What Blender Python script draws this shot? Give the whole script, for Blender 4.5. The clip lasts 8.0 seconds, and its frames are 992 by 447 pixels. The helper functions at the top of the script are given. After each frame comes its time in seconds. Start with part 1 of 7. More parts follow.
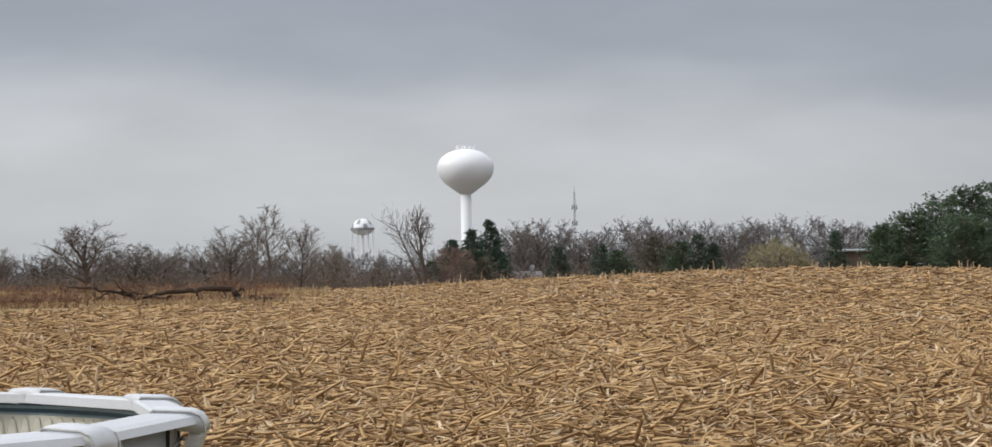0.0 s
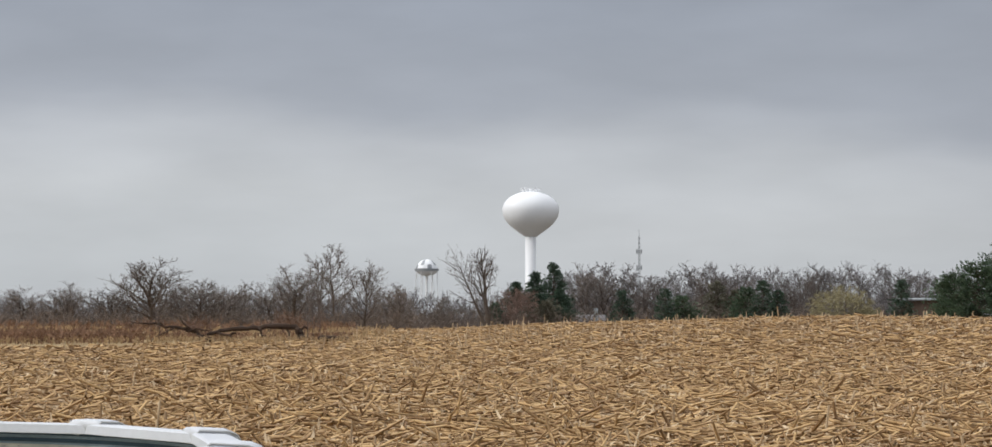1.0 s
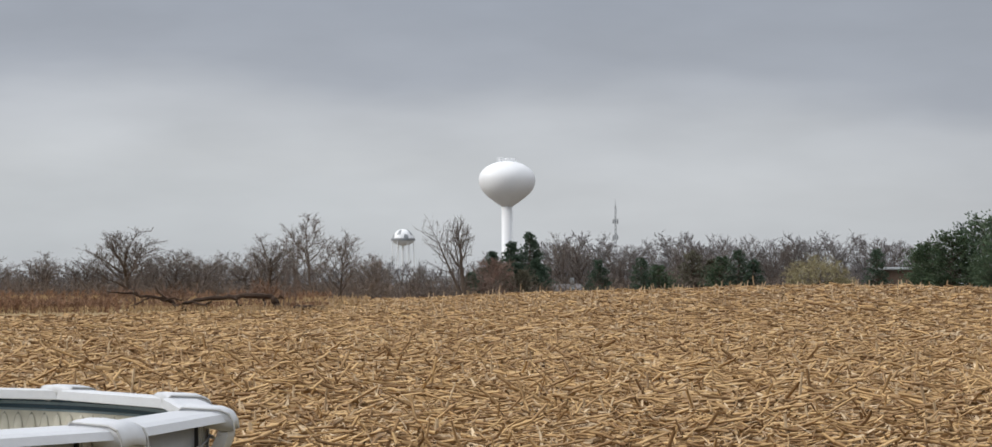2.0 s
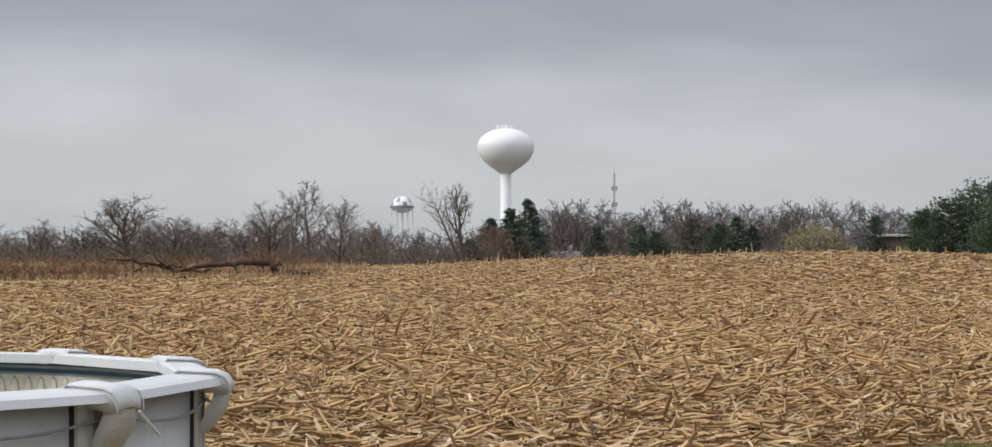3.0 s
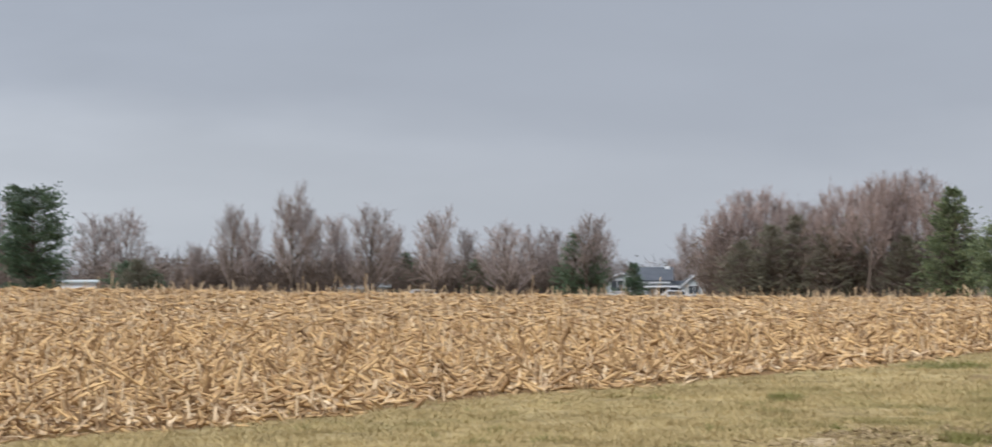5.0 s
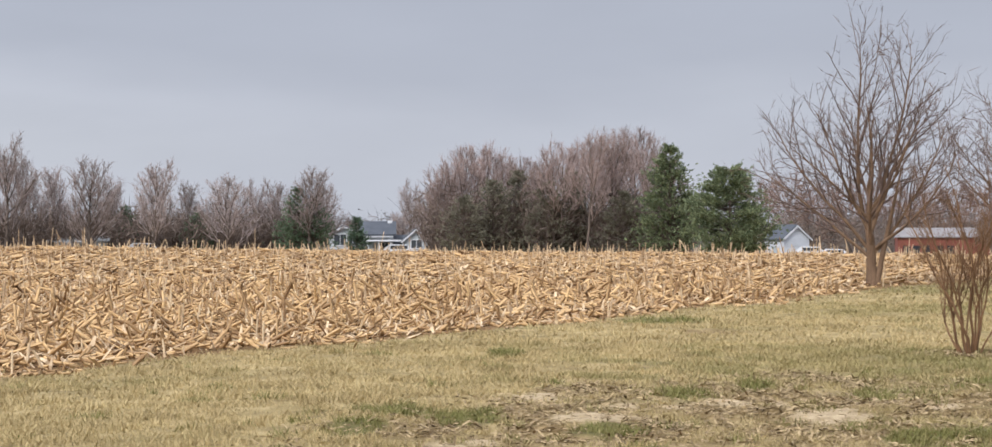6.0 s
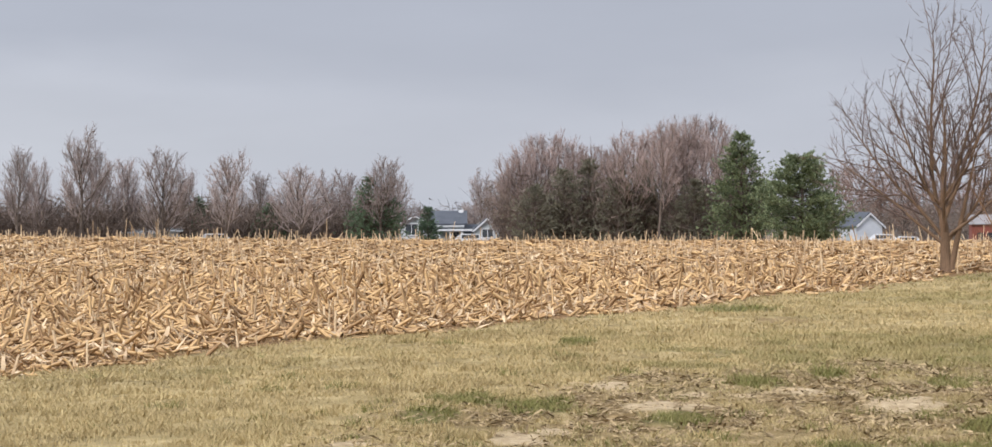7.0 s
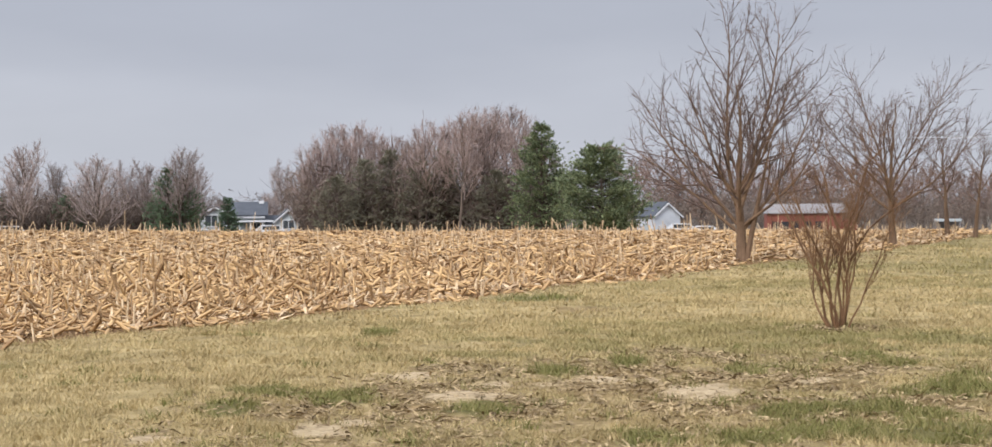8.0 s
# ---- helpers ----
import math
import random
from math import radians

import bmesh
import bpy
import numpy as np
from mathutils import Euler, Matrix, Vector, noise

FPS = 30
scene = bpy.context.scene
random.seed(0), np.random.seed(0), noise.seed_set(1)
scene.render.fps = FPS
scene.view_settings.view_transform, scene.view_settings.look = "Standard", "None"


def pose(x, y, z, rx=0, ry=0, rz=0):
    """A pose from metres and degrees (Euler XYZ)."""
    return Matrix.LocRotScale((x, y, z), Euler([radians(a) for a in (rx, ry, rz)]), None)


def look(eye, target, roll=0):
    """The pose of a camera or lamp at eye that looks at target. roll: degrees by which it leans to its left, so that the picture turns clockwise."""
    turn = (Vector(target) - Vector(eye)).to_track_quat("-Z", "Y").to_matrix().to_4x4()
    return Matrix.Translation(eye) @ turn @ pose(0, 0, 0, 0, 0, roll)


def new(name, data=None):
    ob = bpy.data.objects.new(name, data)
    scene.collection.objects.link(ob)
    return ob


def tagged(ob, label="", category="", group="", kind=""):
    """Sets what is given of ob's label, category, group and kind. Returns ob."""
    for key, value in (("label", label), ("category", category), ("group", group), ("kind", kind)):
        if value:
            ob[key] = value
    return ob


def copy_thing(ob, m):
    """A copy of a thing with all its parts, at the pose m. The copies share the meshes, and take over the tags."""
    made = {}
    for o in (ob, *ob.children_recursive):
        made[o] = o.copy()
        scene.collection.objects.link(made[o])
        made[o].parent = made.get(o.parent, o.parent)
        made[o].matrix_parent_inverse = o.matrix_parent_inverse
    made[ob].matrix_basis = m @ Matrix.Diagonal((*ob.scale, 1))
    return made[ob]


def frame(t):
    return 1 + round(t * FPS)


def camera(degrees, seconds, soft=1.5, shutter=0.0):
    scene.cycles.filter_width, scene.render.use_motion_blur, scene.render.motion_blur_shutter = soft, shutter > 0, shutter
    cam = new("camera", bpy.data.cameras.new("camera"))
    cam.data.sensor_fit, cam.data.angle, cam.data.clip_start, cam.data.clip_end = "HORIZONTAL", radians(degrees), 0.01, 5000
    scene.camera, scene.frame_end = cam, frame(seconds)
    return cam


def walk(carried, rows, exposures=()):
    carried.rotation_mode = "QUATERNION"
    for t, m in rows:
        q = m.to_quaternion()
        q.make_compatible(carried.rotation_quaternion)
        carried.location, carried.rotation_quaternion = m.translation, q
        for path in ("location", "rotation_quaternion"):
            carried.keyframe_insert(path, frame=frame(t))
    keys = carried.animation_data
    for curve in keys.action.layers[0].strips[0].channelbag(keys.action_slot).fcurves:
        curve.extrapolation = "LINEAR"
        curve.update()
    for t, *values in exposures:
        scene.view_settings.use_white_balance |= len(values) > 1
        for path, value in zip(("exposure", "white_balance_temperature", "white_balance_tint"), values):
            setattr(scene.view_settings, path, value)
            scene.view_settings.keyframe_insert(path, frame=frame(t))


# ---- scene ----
# The lens is a phone's zoom; the camera stands by a pool and turns from the water tower round to the lawn.
cam = camera(27.0, 8.0, 1.5, 0.09)

# seconds, x, y, z, heading to the right of +y, upward tilt, roll (right side down), in metres and degrees
PATH = [
    (0.0, 0.000, 0.0, 1.800, 0.021, 1.350, 0.900),
    (0.1, 0.002, 0.0, 1.798, -0.634, 1.192, 0.852),
    (0.2, 0.004, 0.0, 1.796, -0.820, 1.137, 0.804),
    (0.3, 0.006, 0.0, 1.794, -0.729, 1.293, 0.757),
    (0.4, 0.008, 0.0, 1.792, -0.605, 1.469, 0.709),
    (0.5, 0.010, 0.0, 1.790, -0.386, 1.753, 0.661),
    (0.6, 0.012, 0.0, 1.788, -0.622, 2.174, 0.508),
    (0.7, 0.014, 0.0, 1.786, -0.974, 2.440, 0.355),
    (0.8, 0.016, 0.0, 1.784, -1.435, 2.556, 0.201),
    (0.9, 0.018, 0.0, 1.782, -1.652, 2.581, 0.048),
    (1.0, 0.020, 0.0, 1.780, -1.765, 2.541, -0.105),
    (1.1, 0.022, 0.0, 1.778, -1.840, 2.456, -0.090),
    (1.2, 0.024, 0.0, 1.776, -1.838, 2.403, -0.075),
    (1.3, 0.026, 0.0, 1.774, -1.842, 2.351, -0.061),
    (1.4, 0.028, 0.0, 1.772, -1.818, 2.272, -0.046),
    (1.5, 0.030, 0.0, 1.770, -1.790, 2.243, -0.031),
    (1.6, 0.034, 0.0, 1.766, -1.710, 2.211, -0.039),
    (1.7, 0.038, 0.0, 1.762, -1.571, 2.123, -0.047),
    (1.8, 0.042, 0.0, 1.758, -1.392, 2.044, -0.054),
    (1.9, 0.046, 0.0, 1.754, -1.212, 1.904, -0.062),
    (2.0, 0.050, 0.0, 1.750, -1.110, 1.706, -0.070),
    (2.1, 0.053, 0.0, 1.748, -1.052, 1.370, -0.065),
    (2.2, 0.055, 0.0, 1.745, -1.060, 1.124, -0.060),
    (3.3, 0.076, 0.0, 1.724, -1.079, 0.792, -0.035),
    (3.4, 0.078, 0.0, 1.722, -0.988, 0.844, -0.032),
    (3.5, 0.080, 0.0, 1.720, -0.797, 0.906, -0.030),
    (3.6, 0.080, 0.0, 1.720, -0.723, 1.090, -0.064),
    (3.7, 0.080, 0.0, 1.720, -0.620, 1.493, -0.098),
    (3.8, 0.080, 0.0, 1.720, -0.110, 1.705, -0.132),
    (3.9, 0.080, 0.0, 1.720, 0.491, 1.681, -0.166),
    (4.0, 0.080, 0.0, 1.720, 2.235, 1.681, -0.200),
    (4.1, 0.080, 0.0, 1.720, 4.446, 1.671, 0.114),
    (4.2, 0.080, 0.0, 1.720, 7.211, 1.662, 0.232),
    (4.3, 0.080, 0.0, 1.720, 10.448, 1.630, 0.300),
    (4.4, 0.080, 0.0, 1.720, 14.784, 1.660, 0.239),
    (4.5, 0.080, 0.0, 1.720, 19.317, 1.684, 0.203),
    (4.6, 0.080, 0.0, 1.730, 23.912, 1.762, 0.272),
    (4.7, 0.080, 0.0, 1.740, 27.836, 1.853, 0.245),
    (4.8, 0.080, 0.0, 1.750, 32.286, 1.927, 0.362),
    (4.9, 0.080, 0.0, 1.760, 35.027, 1.745, 0.295),
    (5.0, 0.080, 0.0, 1.770, 37.702, 1.385, 0.286),
    (5.1, 0.080, 0.0, 1.780, 40.566, 0.904, 0.198),
    (5.2, 0.080, 0.0, 1.790, 43.186, 0.441, 0.000),
    (5.5, 0.080, 0.0, 1.795, 46.000, 0.140, 0.020),
    (5.9, 0.080, 0.0, 1.800, 45.500, 0.070, 0.080),
    (6.3, 0.080, 0.0, 1.800, 44.226, 0.033, 0.144),
    (6.4, 0.080, 0.0, 1.800, 43.494, -0.054, 0.174),
    (6.5, 0.080, 0.0, 1.800, 43.320, -0.088, 0.203),
    (6.6, 0.080, 0.0, 1.800, 43.273, -0.130, 0.238),
    (6.7, 0.080, 0.0, 1.800, 43.290, -0.158, 0.273),
    (6.8, 0.080, 0.0, 1.800, 43.323, -0.187, 0.307),
    (6.9, 0.080, 0.0, 1.800, 43.357, -0.216, 0.342),
    (7.0, 0.080, 0.0, 1.800, 43.398, -0.215, 0.377),
    (7.1, 0.080, 0.0, 1.800, 43.867, -0.260, 0.409),
    (7.2, 0.080, 0.0, 1.800, 44.446, -0.285, 0.441),
    (7.3, 0.080, 0.0, 1.800, 45.011, -0.311, 0.472),
    (7.4, 0.080, 0.0, 1.800, 45.543, -0.337, 0.504),
    (7.5, 0.080, 0.0, 1.800, 46.093, -0.364, 0.536),
    (7.6, 0.080, 0.0, 1.800, 46.628, -0.394, 0.542),
    (7.7, 0.080, 0.0, 1.800, 47.181, -0.425, 0.549),
    (7.8, 0.080, 0.0, 1.800, 47.753, -0.465, 0.555),
    (7.9, 0.080, 0.0, 1.800, 48.326, -0.496, 0.562),
    (8.0, 0.080, 0.0, 1.800, 48.899, -0.521, 0.568),
]


def row(t, x, y, z, yaw, tilt, roll):
    a, b = radians(yaw), radians(tilt)
    return t, look((x, y, z), (x + math.sin(a) * math.cos(b), y + math.cos(a) * math.cos(b), z + math.sin(b)), -roll)


walk(cam, [row(*r) for r in PATH],
     exposures=[(0.0, 0.0, 6500, 10), (3.9, 0.0, 6500, 10), (4.4, -0.06, 6450, 10), (4.7, 0.16, 6350, 10), (5.0, 0.42, 6250, 10), (5.2, 0.5, 6250, 11), (6.3, 0.62, 6300, 13), (8.0, 0.62, 6350, 13)])


# ---------------------------------------------------------------- world and sun
SUN_AZ, SUN_EL = -98.0, 34.0          # heading of the hazy sun: to the side and behind, above thin cloud


def make_world():
    w = bpy.data.worlds.new("overcast")
    scene.world = w
    w.use_nodes = True
    nt = w.node_tree
    nt.nodes.clear()
    N, L = nt.nodes.new, nt.links.new
    out, bg = N("ShaderNodeOutputWorld"), N("ShaderNodeBackground")
    co = N("ShaderNodeTexCoord")
    sep = N("ShaderNodeSeparateXYZ")
    L(co.outputs["Generated"], sep.inputs[0])
    # cloud billows, stretched along the horizon
    mp = N("ShaderNodeMapping")
    mp.inputs["Scale"].default_value = (2.6, 2.6, 9.0)
    mp.inputs["Location"].default_value = (0.35, 0.1, 0.2)
    L(co.outputs["Generated"], mp.inputs[0])
    n1 = N("ShaderNodeTexNoise")
    n1.inputs["Scale"].default_value, n1.inputs["Detail"].default_value, n1.inputs["Roughness"].default_value = 1.0, 5.0, 0.5
    L(mp.outputs[0], n1.inputs["Vector"])
    n2 = N("ShaderNodeTexNoise")
    n2.inputs["Scale"].default_value, n2.inputs["Detail"].default_value = 3.6, 4.0
    L(mp.outputs[0], n2.inputs["Vector"])
    # height over the horizon, pushed up and down by the billows, chooses the cloud's tone
    a = N("ShaderNodeMath"); a.operation = "MULTIPLY_ADD"
    L(n1.outputs["Fac"], a.inputs[0]); a.inputs[1].default_value = 0.10; a.inputs[2].default_value = -0.05
    b = N("ShaderNodeMath"); b.operation = "ADD"
    L(a.outputs[0], b.inputs[0]); L(sep.outputs["Z"], b.inputs[1])
    # the cloud's edge sinks towards the right
    tilt = N("ShaderNodeMath"); tilt.operation = "MULTIPLY_ADD"
    L(sep.outputs["X"], tilt.inputs[0]); tilt.inputs[1].default_value = 0.034; L(b.outputs[0], tilt.inputs[2])
    ramp = N("ShaderNodeValToRGB")
    el = ramp.color_ramp.elements
    el[0].position, el[0].color = 0.0, (0.52, 0.55, 0.58, 1)
    el[1].position, el[1].color = 1.0, (1.45, 1.5, 1.58, 1)
    for p, c in ((0.045, (0.56, 0.582, 0.61, 1)), (0.076, (0.515, 0.537, 0.575, 1)), (0.100, (0.38, 0.405, 0.457, 1)), (0.17, (0.325, 0.355, 0.415, 1)), (0.34, (0.85, 0.9, 0.98, 1))):
        e = el.new(p)
        e.color = c
    L(tilt.outputs[0], ramp.inputs[0])
    m2 = N("ShaderNodeMix"); m2.data_type = "RGBA"; m2.blend_type = "MULTIPLY"
    soft = N("ShaderNodeMapRange")
    L(n2.outputs["Fac"], soft.inputs["Value"])
    soft.inputs["From Min"].default_value, soft.inputs["From Max"].default_value = 0.3, 0.7
    soft.inputs["To Min"].default_value, soft.inputs["To Max"].default_value = 0.93, 1.06
    m2.inputs["Factor"].default_value = 1.0
    L(ramp.outputs[0], m2.inputs["A"]); L(soft.outputs[0], m2.inputs["B"])
    sky = N("ShaderNodeTexSky")
    sky.sky_type, sky.sun_disc = "NISHITA", False
    sky.sun_elevation, sky.sun_rotation = radians(SUN_EL), radians(SUN_AZ)
    sm = N("ShaderNodeVectorMath"); sm.operation = "SCALE"
    L(sky.outputs[0], sm.inputs[0]); sm.inputs["Scale"].default_value = 0.08
    m3 = N("ShaderNodeMix"); m3.data_type = "RGBA"; m3.inputs["Factor"].default_value = 0.08
    L(m2.outputs["Result"], m3.inputs["A"]); L(sm.outputs[0], m3.inputs["B"])
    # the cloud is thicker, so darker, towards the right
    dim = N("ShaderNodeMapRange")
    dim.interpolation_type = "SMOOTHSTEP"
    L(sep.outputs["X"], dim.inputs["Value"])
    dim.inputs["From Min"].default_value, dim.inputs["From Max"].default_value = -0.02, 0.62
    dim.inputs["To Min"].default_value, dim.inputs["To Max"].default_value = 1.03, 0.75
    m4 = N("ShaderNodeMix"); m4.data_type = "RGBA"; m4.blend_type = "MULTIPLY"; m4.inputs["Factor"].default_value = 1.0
    even = N("ShaderNodeMapRange")
    L(sep.outputs["X"], even.inputs["Value"])
    even.inputs["From Min"].default_value, even.inputs["From Max"].default_value = 0.15, 0.65
    even.inputs["To Min"].default_value, even.inputs["To Max"].default_value = 0.0, 0.62
    low = N("ShaderNodeMapRange")
    L(sep.outputs["Z"], low.inputs["Value"])
    low.inputs["From Min"].default_value, low.inputs["From Max"].default_value = 0.18, 0.35
    low.inputs["To Min"].default_value, low.inputs["To Max"].default_value = 1.0, 0.0
    both = N("ShaderNodeMath"); both.operation = "MULTIPLY"
    L(even.outputs[0], both.inputs[0]); L(low.outputs[0], both.inputs[1])
    m5 = N("ShaderNodeMix"); m5.data_type = "RGBA"
    L(both.outputs[0], m5.inputs["Factor"]); L(m3.outputs["Result"], m5.inputs["A"])
    m5.inputs["B"].default_value = (0.425, 0.45, 0.50, 1)
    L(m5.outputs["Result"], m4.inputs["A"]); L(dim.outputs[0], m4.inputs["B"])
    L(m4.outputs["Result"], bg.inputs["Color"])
    bg.inputs["Strength"].default_value = 1.0
    L(bg.outputs[0], out.inputs["Surface"])


make_world()
sun = new("sun", bpy.data.lights.new("sun", "SUN"))
sun.data.energy, sun.data.angle, sun.data.color = 1.8, radians(16), (1.0, 0.965, 0.915)
_a, _e = radians(SUN_AZ), radians(SUN_EL)
sun.matrix_world = look((math.sin(_a) * math.cos(_e) * 50, math.cos(_a) * math.cos(_e) * 50, math.sin(_e) * 50), (0, 0, 0))


# ---------------------------------------------------------------- materials
def material(name, dark, light, scale=6.0, rough=0.85, bump=0.3, fine=8.0, per_island=0.0, per_object=0.0, metal=0.0, stretch=(1, 1, 1), spec=0.3):
    """A surface of two tones, mottled at two scales, with a fine relief."""
    m = bpy.data.materials.new(name)
    m.use_nodes = True
    nt = m.node_tree
    N, L = nt.nodes.new, nt.links.new
    b = nt.nodes["Principled BSDF"]
    co, mp = N("ShaderNodeTexCoord"), N("ShaderNodeMapping")
    mp.inputs["Scale"].default_value = stretch
    L(co.outputs["Object"], mp.inputs[0])
    big, small = N("ShaderNodeTexNoise"), N("ShaderNodeTexNoise")
    big.inputs["Scale"].default_value, big.inputs["Detail"].default_value = scale, 3
    small.inputs["Scale"].default_value, small.inputs["Detail"].default_value = scale * fine, 4
    for n in (big, small):
        L(mp.outputs[0], n.inputs["Vector"])
    mix = N("ShaderNodeMath"); mix.operation = "MULTIPLY_ADD"
    L(small.outputs["Fac"], mix.inputs[0]); mix.inputs[1].default_value = 0.6
    half = N("ShaderNodeMath"); half.operation = "MULTIPLY_ADD"
    L(big.outputs["Fac"], half.inputs[0]); half.inputs[1].default_value = 0.9; half.inputs[2].default_value = -0.25
    L(half.outputs[0], mix.inputs[2])
    last = mix.outputs[0]
    for amount, node, socket in ((per_island, "ShaderNodeNewGeometry", "Random Per Island"), (per_object, "ShaderNodeObjectInfo", "Random")):
        if amount:
            g, k = N(node), N("ShaderNodeMath")
            k.operation = "MULTIPLY_ADD"
            L(g.outputs[socket], k.inputs[0]); k.inputs[1].default_value = amount
            s = N("ShaderNodeMath"); s.operation = "SUBTRACT"
            L(last, s.inputs[0]); s.inputs[1].default_value = amount / 2
            L(s.outputs[0], k.inputs[2])
            last = k.outputs[0]
    r = N("ShaderNodeValToRGB")
    r.color_ramp.elements[0].position, r.color_ramp.elements[1].position = 0.12, 0.88
    r.color_ramp.elements[0].color, r.color_ramp.elements[1].color = (*dark, 1), (*light, 1)
    L(last, r.inputs[0]); L(r.outputs[0], b.inputs["Base Color"])
    b.inputs["Roughness"].default_value, b.inputs["Metallic"].default_value = rough, metal
    b.inputs["Specular IOR Level"].default_value = spec
    if bump:
        bp = N("ShaderNodeBump")
        bp.inputs["Strength"].default_value, bp.inputs["Distance"].default_value = bump, 0.02
        L(small.outputs["Fac"], bp.inputs["Height"]); L(bp.outputs[0], b.inputs["Normal"])
    return m


BARK = material("bark", (0.055, 0.042, 0.034), (0.16, 0.125, 0.10), 5, 0.9, 0.6, 7, 0, 0.3, stretch=(1, 1, 0.25))
BARK_DARK = material("dark_brown_bark", (0.058, 0.036, 0.022), (0.205, 0.128, 0.076), 5, 0.9, 0.6, 7, 0, 0.2, stretch=(1, 1, 0.25))
BARK_SHRUB = material("shrub_bark", (0.072, 0.037, 0.019), (0.25, 0.138, 0.066), 5, 0.85, 0.4, 7, 0, 0.1, stretch=(1, 1, 0.25))
TWIG = material("twig", (0.098, 0.081, 0.071), (0.24, 0.196, 0.169), 1.5, 0.85, 0, 6, 0.35, 0.35)
TWIG_RED = material("budding_twig", (0.165, 0.137, 0.126), (0.40, 0.325, 0.300), 1.5, 0.85, 0, 6, 0.35, 0.3)
TWIG_PINK = material("pink_budding_twig", (0.172, 0.130, 0.115), (0.415, 0.313, 0.277), 1.5, 0.85, 0, 6, 0.35, 0.3)
TWIG_DARK = material("dark_twig", (0.060, 0.041, 0.033), (0.180, 0.122, 0.096), 1.5, 0.85, 0, 6, 0.35)
TWIG_WARM = material("reddish_twig", (0.135, 0.090, 0.073), (0.315, 0.208, 0.166), 1.5, 0.85, 0, 6, 0.35, 0.2)
# far twigs are greyed: the distance haze is put into their colour
TWIG_HAZE = material("far_haze_twig", (0.105, 0.097, 0.098), (0.25, 0.228, 0.224), 0.4, 0.9, 0, 6, 0.4, 0.2)
BRUSH = material("brush_stem", (0.085, 0.066, 0.052), (0.225, 0.172, 0.138), 0.5, 0.9, 0, 6, 0.5)
UNDERGROWTH = material("undergrowth_stem", (0.080, 0.061, 0.050), (0.20, 0.150, 0.122), 0.5, 0.9, 0, 6, 0.5)
DRY_GRASS = material("dry_grass", (0.28, 0.185, 0.095), (0.56, 0.405, 0.225), 1.0, 0.85, 0, 6, 0.5)
WEED = material("dead_weed", (0.12, 0.064, 0.038), (0.36, 0.215, 0.132), 1.0, 0.85, 0, 6, 0.6)
SAPLING = material("sapling_stem", (0.10, 0.06, 0.042), (0.25, 0.155, 0.105), 1.0, 0.85, 0, 6, 0.4)
WILLOW = material("willow_shoot", (0.19, 0.165, 0.09), (0.39, 0.345, 0.205), 1.0, 0.8, 0, 6, 0.4)
PINE = material("pine_needle", (0.042, 0.062, 0.034), (0.26, 0.305, 0.155), 0.9, 0.7, 0, 6, 0.6, 0.15)
CEDAR = material("cedar_needle", (0.10, 0.095, 0.066), (0.23, 0.215, 0.155), 0.9, 0.8, 0, 6, 0.4)
PINE_BLUE = material("spruce_needle", (0.028, 0.052, 0.036), (0.11, 0.16, 0.105), 0.9, 0.7, 0, 6, 0.45, 0.15)
STRAW = material("corn_straw", (0.235, 0.135, 0.060), (0.60, 0.395, 0.188), 2.0, 0.75, 0, 8, 0.75)
HUSK = material("corn_husk", (0.285, 0.188, 0.102), (0.66, 0.50, 0.315), 2.0, 0.75, 0, 8, 0.7)
WHITE = material("white_paint", (0.50, 0.51, 0.52), (0.62, 0.63, 0.64), 0.5, 0.45, 0.05, 12)
TOWER_WHITE = material("tower_paint", (0.80, 0.81, 0.82), (0.88, 0.885, 0.89), 0.15, 0.4, 0.03, 10)
TRIM = material("white_trim", (0.50, 0.51, 0.52), (0.62, 0.63, 0.64), 0.6, 0.5, 0.05, 10)
SIDING = material("siding", (0.42, 0.44, 0.47), (0.54, 0.56, 0.59), 0.6, 0.6, 0.1, 10)
WHITE_SIDING = material("white_siding", (0.76, 0.77, 0.78), (0.85, 0.86, 0.87), 0.6, 0.6, 0.1, 10)
GREY_SIDING = material("grey_siding", (0.30, 0.33, 0.33), (0.42, 0.45, 0.46), 0.6, 0.6, 0.1, 10)
SHINGLE = material("shingle", (0.040, 0.046, 0.056), (0.088, 0.097, 0.115), 0.8, 0.85, 0.4, 12)
METAL_ROOF = material("roof_sheet", (0.14, 0.130, 0.127), (0.25, 0.232, 0.228), 0.5, 0.65, 0.1, 10)
PINE_DARK = material("dark_pine_needle", (0.032, 0.058, 0.036), (0.160, 0.225, 0.128), 0.9, 0.7, 0, 6, 0.45, 0.15)
PALE_ROOF = material("pale_roof_sheet", (0.24, 0.255, 0.26), (0.35, 0.365, 0.37), 0.5, 0.6, 0.1, 10)
BARN_BROWN = material("brown_board", (0.075, 0.05, 0.036), (0.16, 0.112, 0.082), 0.9, 0.8, 0.3, 8, stretch=(1, 1, 0.3))
BARN_RED = material("barn_board", (0.14, 0.045, 0.032), (0.28, 0.092, 0.064), 0.9, 0.8, 0.3, 8, stretch=(1, 1, 0.3))
DARK = material("painted_dark", (0.012, 0.012, 0.014), (0.035, 0.035, 0.04), 1.0, 0.4, 0.0, 6)
GLASS = material("window_glass", (0.03, 0.035, 0.04), (0.07, 0.08, 0.09), 0.6, 0.08, 0.0, 6, spec=0.6)
STEEL = material("galvanised_steel", (0.22, 0.23, 0.24), (0.38, 0.39, 0.4), 1.0, 0.5, 0.1, 9, metal=0.6)
